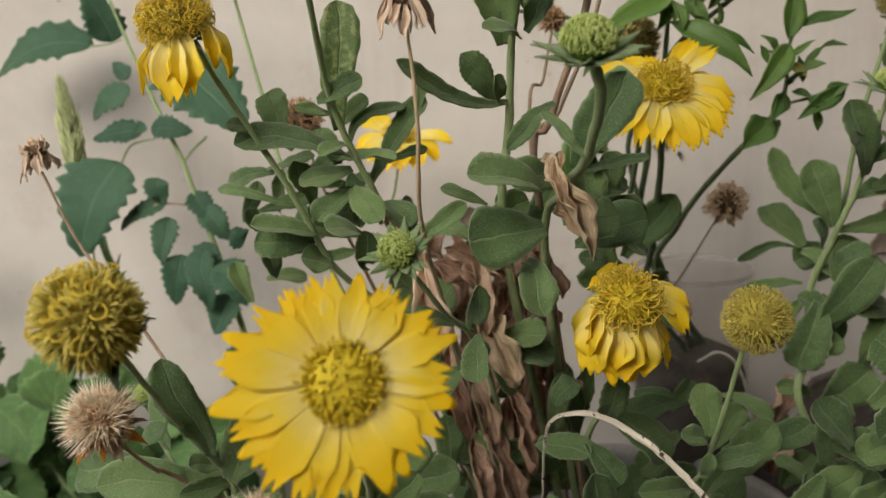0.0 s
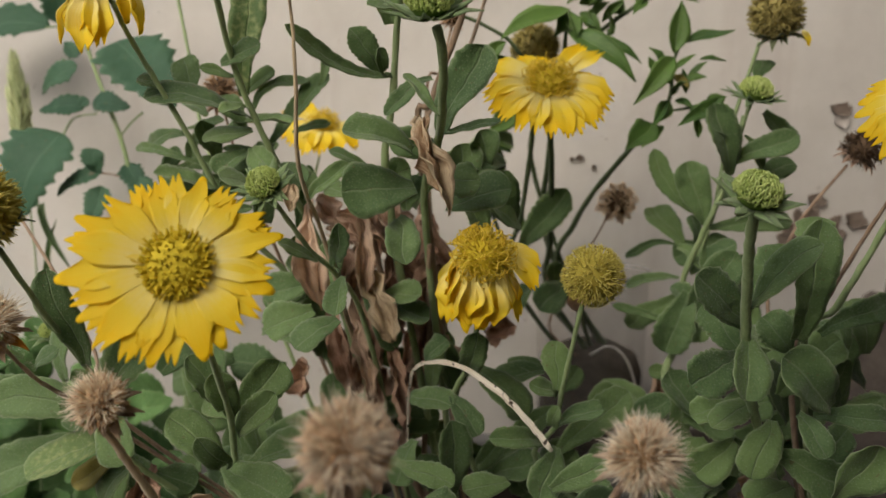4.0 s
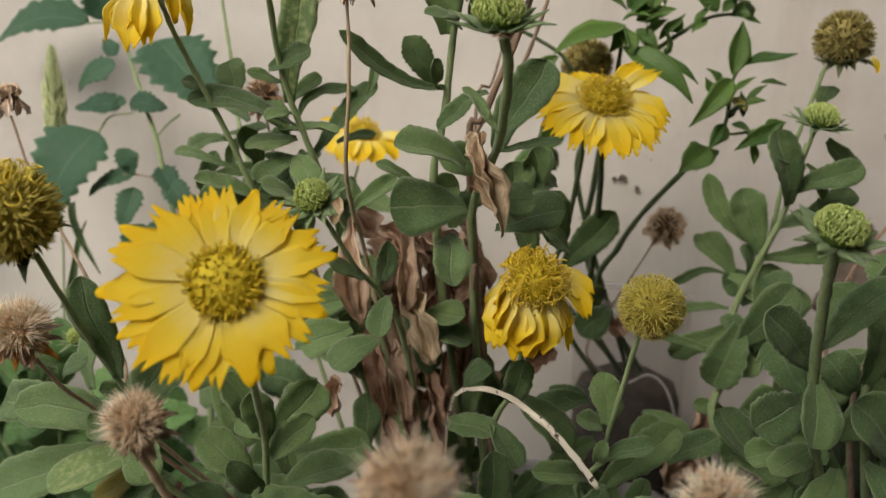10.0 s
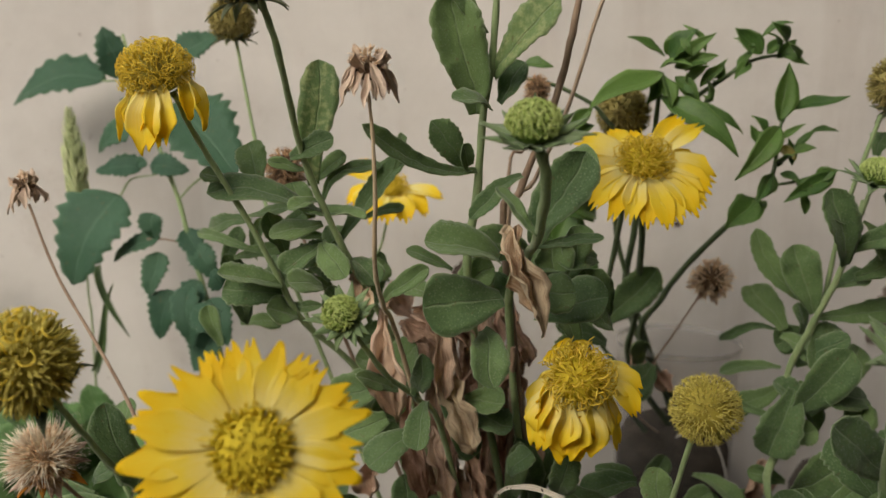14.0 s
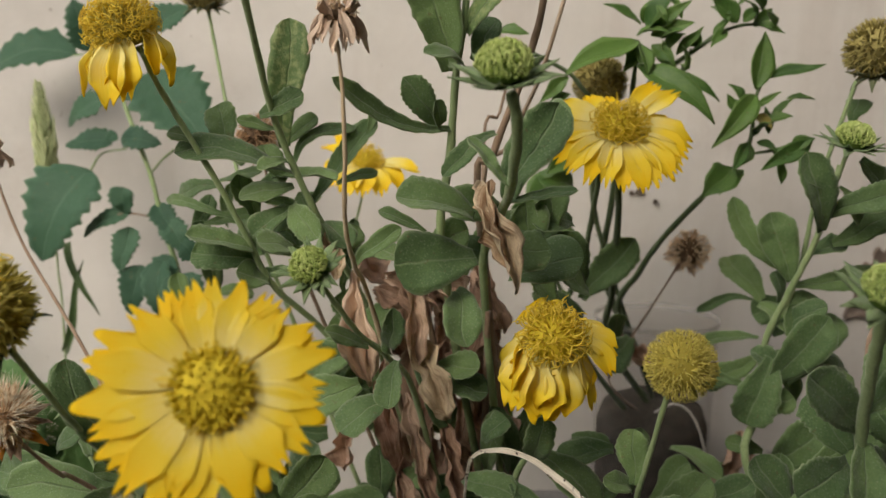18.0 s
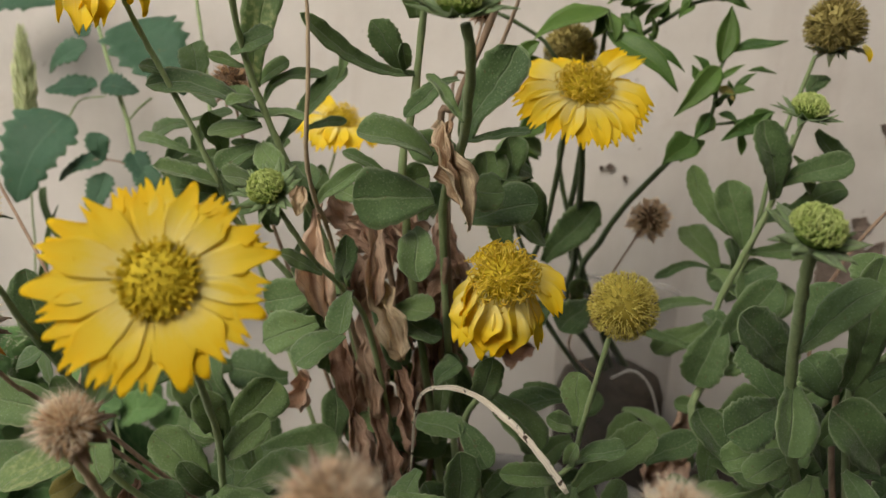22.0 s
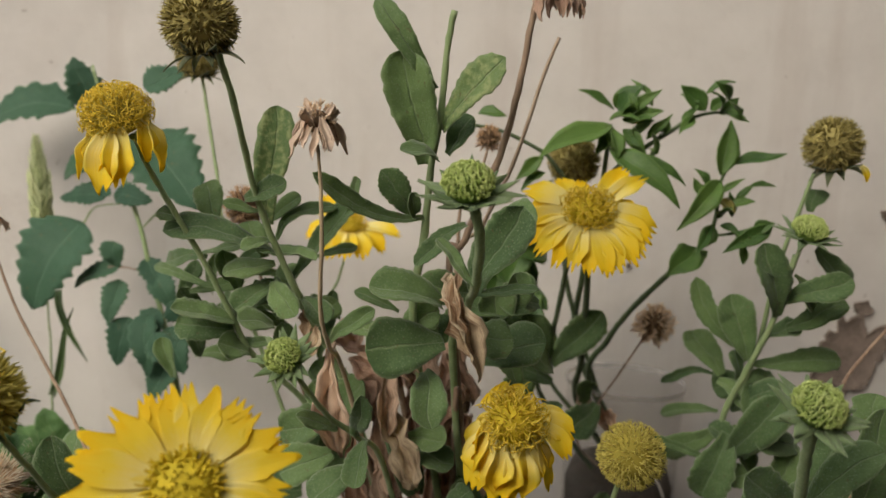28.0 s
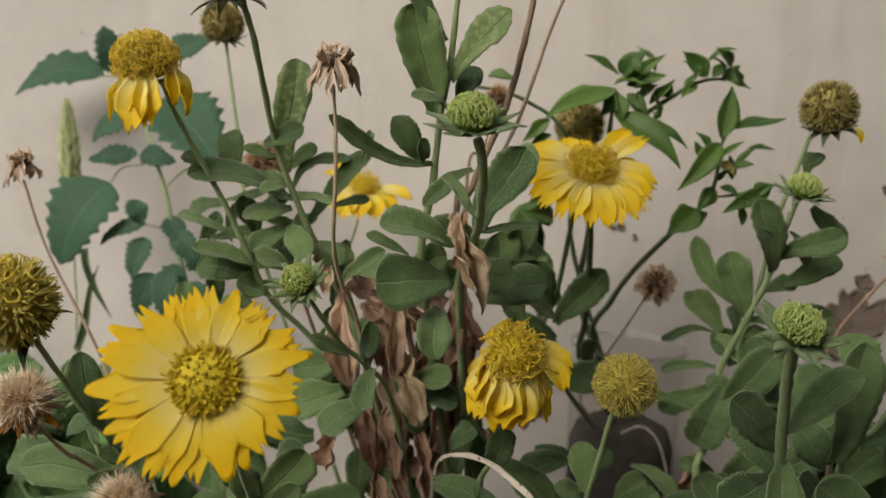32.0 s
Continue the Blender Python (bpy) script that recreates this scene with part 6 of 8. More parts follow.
leaf(C, (0.0738, 0.23, 0.3214), (0.0716, 0.22, 0.2997), 0.0092, 'd', tint=1)
leaf(C, (0.1807, 0.3, 0.2696), (0.1724, 0.3, 0.3059), 0.0179)
leaf(C, (0.1173, 0.23, 0.3083), (0.1007, 0.23, 0.2998), 0.0156)
leaf(C, (0.0927, 0.24, 0.2969), (0.0798, 0.24, 0.3103), 0.0092)
leaf(C, (0.1002, 0.25, 0.2979), (0.0914, 0.25, 0.3121), 0.0080)
leaf(C, (0.1637, 0.31, 0.3057), (0.1579, 0.31, 0.2878), 0.0166)
leaf(C, (0.1398, 0.27, 0.2871), (0.148, 0.27, 0.301), 0.0150)
bud(C, (0.1191, 0.25, 0.3198), (0.1, -0.5, 0.86), 0.0051, 'tiny green gaillardia bud', open_=1.0)
stem(C, [(0.1205, 0.252, 0.3137), (0.1228, 0.26, 0.2954), (0.243, 0.366, 0.212)], 0.0012, 0.0015, GREEN)
leaf(C, (0.1716, 0.45, 0.32), (0.1654, 0.44, 0.2844), 0.0147, 'd')
leaf(C, (0.1829, 0.46, 0.3146), (0.1803, 0.45, 0.2786), 0.0112, 'd')
leaf(C, (0.1882, 0.44, 0.3051), (0.1676, 0.44, 0.296), 0.0124, 'd')
leaf(C, (0.2105, 0.35, 0.3169), (0.2076, 0.35, 0.296), 0.0141, 'd', tint=1)
leaf(C, (0.1865, 0.44, 0.3458), (0.1777, 0.44, 0.3175), 0.0136, 'd')

# gaillardia at the wall, growing out of the clear cup
D = plant('gaillardia_plant', (0.172, 0.525, 0.31), 'slender gaillardia with one yellow flower, growing in a clear plastic cup')
stem(D, [(0.1068, 0.42, 0.5009), (0.1134, 0.44, 0.468), (0.12, 0.485, 0.4126), (0.1238, 0.51, 0.3727), (0.168, 0.525, 0.31)], 0.0022, 0.0031, DARKGREEN)
stem(D, [(0.1014, 0.43, 0.4969), (0.1018, 0.445, 0.47), (0.0994, 0.47, 0.4286), (0.0965, 0.5, 0.385), (0.15, 0.525, 0.31)], 0.0018, 0.0025, DARKGREEN)
flower(D, (0.1072, 0.413, 0.5079), (0.05, -0.68, 0.73), 0.0130, SIDE_RAYS, 0.6, 'curly', 'yellow gaillardia flower with sagging petals', lift=0.15)
ball(D, (0.1054, 0.47, 0.5317), (0.0, -0.1, 0.99), 0.0160, 'short', 'olive-brown spent gaillardia head', sepals=10)
stem(D, [(0.1062, 0.47, 0.5223), (0.1078, 0.475, 0.4915), (0.11, 0.49, 0.4512), (0.165, 0.53, 0.31)], 0.0017, 0.0022, DARKGREEN)
leaf(D, (0.1009, 0.475, 0.4091), (0.1258, 0.455, 0.4475), 0.0172)
leaf(D, (0.1089, 0.48, 0.3836), (0.095, 0.47, 0.3707), 0.0142)
leaf(D, (0.1006, 0.46, 0.4025), (0.0702, 0.45, 0.4166), 0.0136)
leaf(D, (0.0918, 0.47, 0.4138), (0.0776, 0.47, 0.3913), 0.0161)
leaf(D, (0.1287, 0.47, 0.3878), (0.1103, 0.45, 0.3744), 0.0207)
leaf(D, (0.1227, 0.49, 0.3819), (0.1237, 0.48, 0.3994), 0.0130)
stem(D, [(0.1521, 0.472, 0.4262), (0.1431, 0.482, 0.4039), (0.1328, 0.495, 0.3775), (0.126, 0.51, 0.3454), (0.17, 0.52, 0.31)], 0.0007, 0.0012, BROWN)
seed_head(D, (0.1595, 0.47, 0.439), (0.1, -0.6, 0.79), 0.0132, 'small round brown withered gaillardia head', tone=0.38)
leaf(D, (0.1234, 0.5, 0.3869), (0.1293, 0.49, 0.3673), 0.0133, 'd')
leaf(D, (0.1338, 0.5, 0.3724), (0.1423, 0.48, 0.3676), 0.0146, 'd')

# pepper plant leaning on the wall
E = plant('pepper_plant', (0.18, 0.535, 0.31), 'young pepper plant with glossy pointed leaves and dark stems')
stem(E, [(0.2005, 0.47, 0.5609), (0.1842, 0.465, 0.5629), (0.1693, 0.463, 0.5593), (0.158, 0.46, 0.552), (0.1384, 0.462, 0.5373), (0.1252, 0.465, 0.5234), (0.1202, 0.475, 0.4992), (0.118, 0.49, 0.4626), (0.1224, 0.515, 0.4064), (0.178, 0.535, 0.31)], 0.0010, 0.0031, DARKGREEN)
stem(E, [(0.1244, 0.46, 0.5512), (0.1227, 0.463, 0.5381), (0.1225, 0.467, 0.5199)], 0.0014, 0.0020, DARKGREEN)
stem(E, [(0.19, 0.458, 0.5337), (0.1854, 0.455, 0.523), (0.1851, 0.455, 0.5106), (0.1811, 0.452, 0.4941), (0.1701, 0.455, 0.4806), (0.1608, 0.46, 0.4688), (0.1454, 0.475, 0.445), (0.1357, 0.49, 0.4219), (0.13, 0.51, 0.3887), (0.182, 0.535, 0.31)], 0.0011, 0.0029, DARKGREEN)
stem(E, [(0.035, 0.45, 0.5505), (0.0613, 0.452, 0.5472), (0.0858, 0.456, 0.5365), (0.0961, 0.46, 0.5267), (0.119, 0.47, 0.5061)], 0.0013, 0.0018, DARKGREEN)
stem(E, [(0.1811, 0.452, 0.4941), (0.1953, 0.452, 0.4966), (0.2103, 0.455, 0.5007)], 0.0010, 0.0014, DARKGREEN)
leaf(E, (0.1243, 0.46, 0.5534), (0.0824, 0.44, 0.5329), 0.0149, 'p')
leaf(E, (0.1223, 0.455, 0.5408), (0.1592, 0.435, 0.5097), 0.0141, 'p')
leaf(E, (0.1353, 0.46, 0.5388), (0.1657, 0.45, 0.5212), 0.0059, 'p')
leaf(E, (0.1847, 0.452, 0.5256), (0.1596, 0.44, 0.4977), 0.0122, 'p')
leaf(E, (0.1852, 0.455, 0.5282), (0.19, 0.46, 0.559), 0.0118, 'p')
leaf(E, (0.191, 0.457, 0.5344), (0.2209, 0.455, 0.5418), 0.0072, 'p')
leaf(E, (0.1248, 0.46, 0.5619), (0.1032, 0.455, 0.5718), 0.0072, 'p')
leaf(E, (0.1277, 0.46, 0.5588), (0.1402, 0.455, 0.5757), 0.0124, 'p')
leaf(E, (0.1288, 0.458, 0.5581), (0.1484, 0.45, 0.5734), 0.0065, 'p')
leaf(E, (0.1257, 0.462, 0.5627), (0.1323, 0.46, 0.5732), 0.0079, 'p')
leaf(E, (0.1296, 0.458, 0.5562), (0.1501, 0.45, 0.5615), 0.0084, 'p')
leaf(E, (0.1231, 0.455, 0.5508), (0.1261, 0.445, 0.5346), 0.0084, 'p')
leaf(E, (0.122, 0.458, 0.5493), (0.1148, 0.452, 0.5364), 0.0078, 'p')
leaf(E, (0.1369, 0.458, 0.5469), (0.1471, 0.455, 0.5569), 0.0072, 'p')
leaf(E, (0.1372, 0.458, 0.5437), (0.1347, 0.452, 0.5529), 0.0065, 'p')
leaf(E, (0.1435, 0.458, 0.5456), (0.1564, 0.455, 0.5606), 0.0059, 'p')
leaf(E, (0.1299, 0.455, 0.5464), (0.1381, 0.448, 0.5417), 0.0058, 'p')
leaf(E, (0.1758, 0.462, 0.5635), (0.1605, 0.46, 0.5766), 0.0105, 'p')
leaf(E, (0.1752, 0.463, 0.5726), (0.1904, 0.46, 0.5798), 0.0046, 'p')
leaf(E, (0.1864, 0.465, 0.563), (0.201, 0.462, 0.5581), 0.0039, 'p')
leaf(E, (0.169, 0.462, 0.5602), (0.1603, 0.455, 0.5496), 0.0065, 'p')
leaf(E, (0.1789, 0.464, 0.5641), (0.1868, 0.46, 0.5707), 0.0065, 'p')
leaf(E, (0.1646, 0.462, 0.5551), (0.1707, 0.458, 0.5664), 0.0052, 'p')
leaf(E, (0.1758, 0.453, 0.4871), (0.1563, 0.44, 0.4714), 0.0150, 'p')
leaf(E, (0.1811, 0.453, 0.4862), (0.1663, 0.445, 0.4728), 0.0078, 'p')
leaf(E, (0.1827, 0.452, 0.5008), (0.1733, 0.445, 0.486), 0.0091, 'p')
leaf(E, (0.1848, 0.454, 0.5106), (0.1729, 0.45, 0.5229), 0.0085, 'p')
leaf(E, (0.1791, 0.455, 0.5217), (0.1702, 0.455, 0.5309), 0.0059, 'p')
leaf(E, (0.175, 0.456, 0.5165), (0.1709, 0.456, 0.526), 0.0052, 'p')
leaf(E, (0.2159, 0.452, 0.5028), (0.1874, 0.445, 0.4859), 0.0091, 'p')
leaf(E, (0.2054, 0.454, 0.4988), (0.2165, 0.45, 0.5029), 0.0078, 'p')
leaf(E, (0.1912, 0.454, 0.511), (0.2047, 0.452, 0.5145), 0.0059, 'p')
leaf(E, (0.1868, 0.452, 0.501), (0.1969, 0.446, 0.4955), 0.0058, 'p')
leaf(E, (0.1856, 0.453, 0.5156), (0.1936, 0.45, 0.508), 0.0072, 'p', tint=1)
leaf(E, (0.1953, 0.452, 0.4966), (0.2044, 0.448, 0.491), 0.0059, 'p')
leaf(E, (0.0867, 0.456, 0.5336), (0.071, 0.452, 0.5202), 0.0072, 'p')
leaf(E, (0.0881, 0.458, 0.5252), (0.0747, 0.452, 0.5146), 0.0059, 'p')
leaf(E, (0.049, 0.452, 0.5559), (0.0652, 0.45, 0.5553), 0.0065, 'p')
leaf(E, (0.1298, 0.457, 0.5513), (0.1433, 0.452, 0.5357), 0.0072, 'p')
leaf(E, (0.0851, 0.5, 0.4814), (0.0704, 0.49, 0.4523), 0.0181, 'p')
leaf(E, (0.083, 0.5, 0.4592), (0.0694, 0.49, 0.4412), 0.0146, 'p')
leaf(E, (0.0749, 0.505, 0.473), (0.0911, 0.5, 0.4486), 0.0147, 'p')
leaf(E, (0.0679, 0.5, 0.4656), (0.0622, 0.49, 0.4408), 0.0146, 'p')
leaf(E, (0.0908, 0.5, 0.4523), (0.0809, 0.49, 0.431), 0.0131, 'p')
leaf(E, (0.0961, 0.49, 0.4935), (0.0788, 0.48, 0.4807), 0.0127, 'p')
leaf(E, (0.1072, 0.49, 0.4181), (0.0915, 0.48, 0.4262), 0.0108, 'p')
leaf(E, (0.0802, 0.49, 0.4419), (0.0963, 0.48, 0.4337), 0.0122, 'p')
stem(E, [(0.0864, 0.49, 0.5036), (0.0789, 0.5, 0.4663), (0.0836, 0.505, 0.4286), (0.1089, 0.52, 0.3808), (0.175, 0.53, 0.31)], 0.0014, 0.0022, DARKGREEN)

# goosefoot weed at the wall
G = plant('goosefoot_weed', (-0.13, 0.50, 0.0), 'tall goosefoot weed with toothed bluish green leaves')
stem(G, [(-0.2074, 0.54, 0.5783), (-0.1947, 0.53, 0.5473), (-0.1773, 0.515, 0.5097), (-0.162, 0.505, 0.4769), (-0.1539, 0.5, 0.4514), (-0.1426, 0.495, 0.415), (-0.1316, 0.49, 0.371), (-0.1186, 0.49, 0.3016), (-0.12, 0.5, 0)], 0.0012, 0.0032, GREEN)
stem(G, [(-0.1612, 0.505, 0.4751), (-0.1525, 0.5, 0.4833), (-0.1425, 0.495, 0.4904)], 0.0008, 0.0010, GREEN)
stem(G, [(-0.1535, 0.5, 0.4469), (-0.1673, 0.5, 0.4506), (-0.1807, 0.5, 0.4505)], 0.0006, 0.0010, BROWN)
stem(G, [(-0.1798, 0.515, 0.4898), (-0.1954, 0.515, 0.4866), (-0.2032, 0.515, 0.4758)], 0.0006, 0.0009, GREEN)
stem(G, [(-0.1987, 0.53, 0.5509), (-0.2132, 0.54, 0.549), (-0.2282, 0.55, 0.549)], 0.0006, 0.0009, GREEN)
leaf(G, (-0.2253, 0.55, 0.5496), (-0.295, 0.56, 0.5328), 0.0269, 'c')
leaf(G, (-0.2084, 0.54, 0.5504), (-0.2207, 0.54, 0.583), 0.0197, 'c')
leaf(G, (-0.1654, 0.52, 0.5649), (-0.1405, 0.53, 0.5767), 0.0183, 'c')
leaf(G, (-0.1586, 0.5, 0.5355), (-0.1134, 0.47, 0.4936), 0.0401, 'c')
leaf(G, (-0.1936, 0.52, 0.5218), (-0.2228, 0.53, 0.5025), 0.0155, 'c')
leaf(G, (-0.1888, 0.515, 0.4931), (-0.2207, 0.52, 0.4919), 0.0138, 'c')
leaf(G, (-0.1783, 0.505, 0.4962), (-0.1519, 0.5, 0.4941), 0.0134, 'c')
leaf(G, (-0.2044, 0.515, 0.4769), (-0.2298, 0.5, 0.4206), 0.0443, 'c')
leaf(G, (-0.1767, 0.5, 0.4673), (-0.1765, 0.5, 0.4508), 0.0135, 'c')
leaf(G, (-0.1727, 0.5, 0.4525), (-0.205, 0.505, 0.4354), 0.0113, 'c')
leaf(G, (-0.1741, 0.5, 0.4426), (-0.1764, 0.49, 0.4166), 0.0142, 'c')
leaf(G, (-0.1493, 0.495, 0.447), (-0.1342, 0.49, 0.4288), 0.0141, 'c')
leaf(G, (-0.1459, 0.495, 0.4261), (-0.1549, 0.49, 0.3999), 0.0172, 'c')
leaf(G, (-0.1382, 0.49, 0.4161), (-0.1247, 0.48, 0.389), 0.0169, 'c')
leaf(G, (-0.1358, 0.49, 0.3936), (-0.1468, 0.48, 0.3724), 0.0185, 'c')
leaf(G, (-0.1242, 0.48, 0.3665), (-0.1313, 0.47, 0.3387), 0.0205, 'c')
leaf(G, (-0.1943, 0.525, 0.528), (-0.2066, 0.53, 0.5371), 0.0093, 'c')
leaf(G, (-0.1858, 0.515, 0.4998), (-0.1916, 0.515, 0.4945), 0.0076, 'c')
leaf(G, (-0.1663, 0.495, 0.4202), (-0.1711, 0.49, 0.3895), 0.0174, 'c')
leaf(G, (-0.1505, 0.49, 0.424), (-0.1477, 0.48, 0.3868), 0.0157, 'c')
leaf(G, (-0.1565, 0.5, 0.4574), (-0.1414, 0.49, 0.4374), 0.0137, 'c')
leaf(G, (-0.1177, 0.44, 0.4113), (-0.135, 0.45, 0.4196), 0.0144, 'c')
leaf(G, (-0.1098, 0.43, 0.4379), (-0.1172, 0.43, 0.4443), 0.0118, 'c')

# wild grass with a green spike
H = plant('wild_grass', (-0.235, 0.53, 0.0), 'wild grass stalk with a pale green seed spike')
stem(H, [(-0.2337, 0.523, 0.4677), (-0.2328, 0.525, 0.4078), (-0.2325, 0.527, 0.3542), (-0.235, 0.53, 0)], 0.0007, 0.0011, GREEN)
spike(H, (-0.2337, 0.523, 0.4638), (-0.2377, 0.523, 0.5301), 0.0072)
leaf(H, (-0.2259, 0.525, 0.4284), (-0.2046, 0.52, 0.3816), 0.0055, 'n')
leaf(H, (-0.2325, 0.527, 0.3542), (-0.2133, 0.52, 0.4179), 0.0048, 'n')

# herbs crowding the ground by the wall
J = plant('leafy_herb', (-0.30, 0.50, 0.0), 'broad-leaved green herb on the ground beside the wall')
stem(J, [(-0.3684, 0.545, 0.3963), (-0.3411, 0.535, 0.3599), (-0.3163, 0.525, 0.3284), (-0.2898, 0.515, 0.2998), (-0.2636, 0.505, 0.2632), (-0.2373, 0.5, 0.2105), (-0.22, 0.5, 0)], 0.0010, 0.0022, GREEN)
leaf(J, (-0.3667, 0.545, 0.3895), (-0.3257, 0.54, 0.4275), 0.0172, 'h')
leaf(J, (-0.3236, 0.53, 0.3349), (-0.3315, 0.52, 0.3829), 0.0330, 'h')
leaf(J, (-0.3202, 0.525, 0.3341), (-0.3583, 0.51, 0.3205), 0.0202, 'h')
leaf(J, (-0.2584, 0.49, 0.3132), (-0.2416, 0.475, 0.356), 0.0443, 'h')
leaf(J, (-0.2439, 0.48, 0.3242), (-0.2224, 0.48, 0.3418), 0.0236, 'h')
leaf(J, (-0.3403, 0.46, 0.3123), (-0.2991, 0.45, 0.3039), 0.0381, 'h')
leaf(J, (-0.304, 0.452, 0.2817), (-0.2537, 0.435, 0.2853), 0.0270, 'h')
leaf(J, (-0.3143, 0.455, 0.2282), (-0.2536, 0.44, 0.236), 0.0337, 'h')
leaf(J, (-0.3041, 0.42, 0.2105), (-0.2692, 0.41, 0.1902), 0.0382, 'h')
leaf(J, (-0.1737, 0.43, 0.2253), (-0.1445, 0.42, 0.2557), 0.0262, 'h')
leaf(J, (-0.1242, 0.4, 0.2154), (-0.1238, 0.39, 0.2492), 0.0179, 'h')
leaf(J, (-0.1733, 0.42, 0.2216), (-0.1534, 0.41, 0.2085), 0.0216, 'h')
leaf(J, (-0.1652, 0.43, 0.2182), (-0.1796, 0.43, 0.1975), 0.0223, 'h')
leaf(J, (-0.1948, 0.37, 0.205), (-0.2092, 0.36, 0.2324), 0.0359, 'h')
leaf(J, (-0.1378, 0.4, 0.2031), (-0.1463, 0.39, 0.2251), 0.0208, 'h')
leaf(J, (-0.273, 0.52, 0.3152), (-0.2937, 0.51, 0.2811), 0.0380, 'h')
leaf(J, (-0.3383, 0.53, 0.2997), (-0.2991, 0.53, 0.3115), 0.0432, 'h')
leaf(J, (-0.2595, 0.52, 0.2816), (-0.2393, 0.51, 0.3195), 0.0379, 'h')
leaf(J, (-0.2699, 0.53, 0.2607), (-0.2374, 0.53, 0.2811), 0.0391, 'h')
leaf(J, (-0.2614, 0.51, 0.2578), (-0.263, 0.5, 0.2258), 0.0378, 'h')
leaf(J, (-0.2459, 0.52, 0.2475), (-0.2115, 0.51, 0.2268), 0.0341, 'h')
leaf(J, (-0.2536, 0.53, 0.2168), (-0.2185, 0.52, 0.1959), 0.0480, 'h')
leaf(J, (-0.3019, 0.51, 0.2458), (-0.2715, 0.5, 0.2295), 0.0337, 'h')
leaf(J, (-0.2299, 0.52, 0.3013), (-0.252, 0.52, 0.334), 0.0254, 'h')
leaf(J, (-0.2901, 0.47, 0.1832), (-0.2573, 0.46, 0.2067), 0.0358, 'h')
leaf(J, (-0.2583, 0.49, 0.2037), (-0.2248, 0.48, 0.1846), 0.0370, 'h')
leaf(J, (-0.2248, 0.47, 0.1761), (-0.1938, 0.46, 0.2038), 0.0318, 'h')
leaf(J, (-0.1565, 0.45, 0.235), (-0.138, 0.45, 0.2524), 0.0229, 'h')
leaf(J, (-0.2131, 0.48, 0.2112), (-0.1903, 0.47, 0.2416), 0.0280, 'h')
leaf(J, (-0.3322, 0.48, 0.2518), (-0.3025, 0.47, 0.2365), 0.0320, 'h')
leaf(J, (-0.3426, 0.47, 0.2701), (-0.317, 0.46, 0.2905), 0.0312, 'h')
leaf(J, (-0.1682, 0.48, 0.322), (-0.1957, 0.48, 0.3118), 0.0237, 'h')
leaf(J, (-0.1193, 0.42, 0.2413), (-0.1379, 0.41, 0.2286), 0.0215, 'h')
leaf(J, (-0.1529, 0.46, 0.2719), (-0.1673, 0.46, 0.2387), 0.0309, 'h')
leaf(J, (-0.2108, 0.5, 0.3234), (-0.224, 0.5, 0.3553), 0.0203, 'h')
tiny_flowers(J, (-0.3089, 0.44, 0.2804))
tiny_flowers(J, (-0.1915, 0.42, 0.3561))
stem(J, [(-0.266, 0.46, 0.2748), (-0.2542, 0.47, 0.2363), (-0.2413, 0.48, 0.1832), (-0.25, 0.49, 0)], 0.0008, 0.0014, GREEN)
stem(J, [(-0.3115, 0.45, 0.2262), (-0.3011, 0.46, 0.1947), (-0.2817, 0.47, 0.1498), (-0.28, 0.48, 0)], 0.0008, 0.0014, GREEN)
K = plant('gaillardia_plant', (-0.10, 0.26, 0.0), 'young gaillardia with a small opening yellow flower')
bud(K, (-0.1199, 0.215, 0.2896), (0.0, -0.6, 0.8), 0.0082, 'small opening yellow gaillardia bud', open_=1.0, yellow=True)
stem(K, [(-0.1205, 0.217, 0.2856), (-0.1196, 0.225, 0.2615), (-0.1, 0.26, 0)], 0.0014, 0.0018, GREEN)
stem(K, [(-0.1294, 0.23, 0.305), (-0.1183, 0.225, 0.2973), (-0.1093, 0.22, 0.2905), (-0.0993, 0.225, 0.2681), (-0.09, 0.26, 0)], 0.0010, 0.0014, BROWN)
leaf(K, (-0.1076, 0.21, 0.2923), (-0.0874, 0.21, 0.2992), 0.0136, tint=1)
leaf(K, (-0.0665, 0.24, 0.2831), (-0.0811, 0.23, 0.2936), 0.0161)
leaf(K, (-0.0663, 0.24, 0.2806), (-0.0472, 0.23, 0.2965), 0.0161)

# withered leaves hanging in a bundle round the old stems
for top, low, width, tone in (((0.008, 0.372, 0.444), (0.012, 0.365, 0.398), 0.0115, 1),
                              ((-0.004, 0.375, 0.400), (0.006, 0.368, 0.345), 0.0125, 0), ((0.008, 0.370, 0.385), (0.018, 0.362, 0.345), 0.0105, 1),
                              ((0.014, 0.372, 0.360), (0.026, 0.362, 0.306), 0.0135, 1), ((0.024, 0.370, 0.372), (0.034, 0.362, 0.330), 0.0115, 0),
                              ((0.002, 0.372, 0.352), (0.012, 0.360, 0.312), 0.0105, 1), ((0.010, 0.378, 0.335), (0.020, 0.370, 0.285), 0.0120, 1)):
    leaf(B, top, low, width * 0.8, 'd', tint=tone)

# shaded leaves deep between the pots
deep_rng = random.Random(57)
for _ in range(34):
    base = np.array([deep_rng.uniform(-0.01, 0.20), deep_rng.uniform(0.37, 0.47), deep_rng.uniform(0.265, 0.345)])
    away = np.array([deep_rng.uniform(-1, 1), deep_rng.uniform(-0.5, 0.3), deep_rng.uniform(-0.2, 1.0)])
    leaf(C if base[0] > 0.1 else B, base, base + unit(away) * deep_rng.uniform(0.022, 0.038), deep_rng.uniform(0.011, 0.017))

# herb leaves low at the foot of the wall
low_rng = random.Random(31)
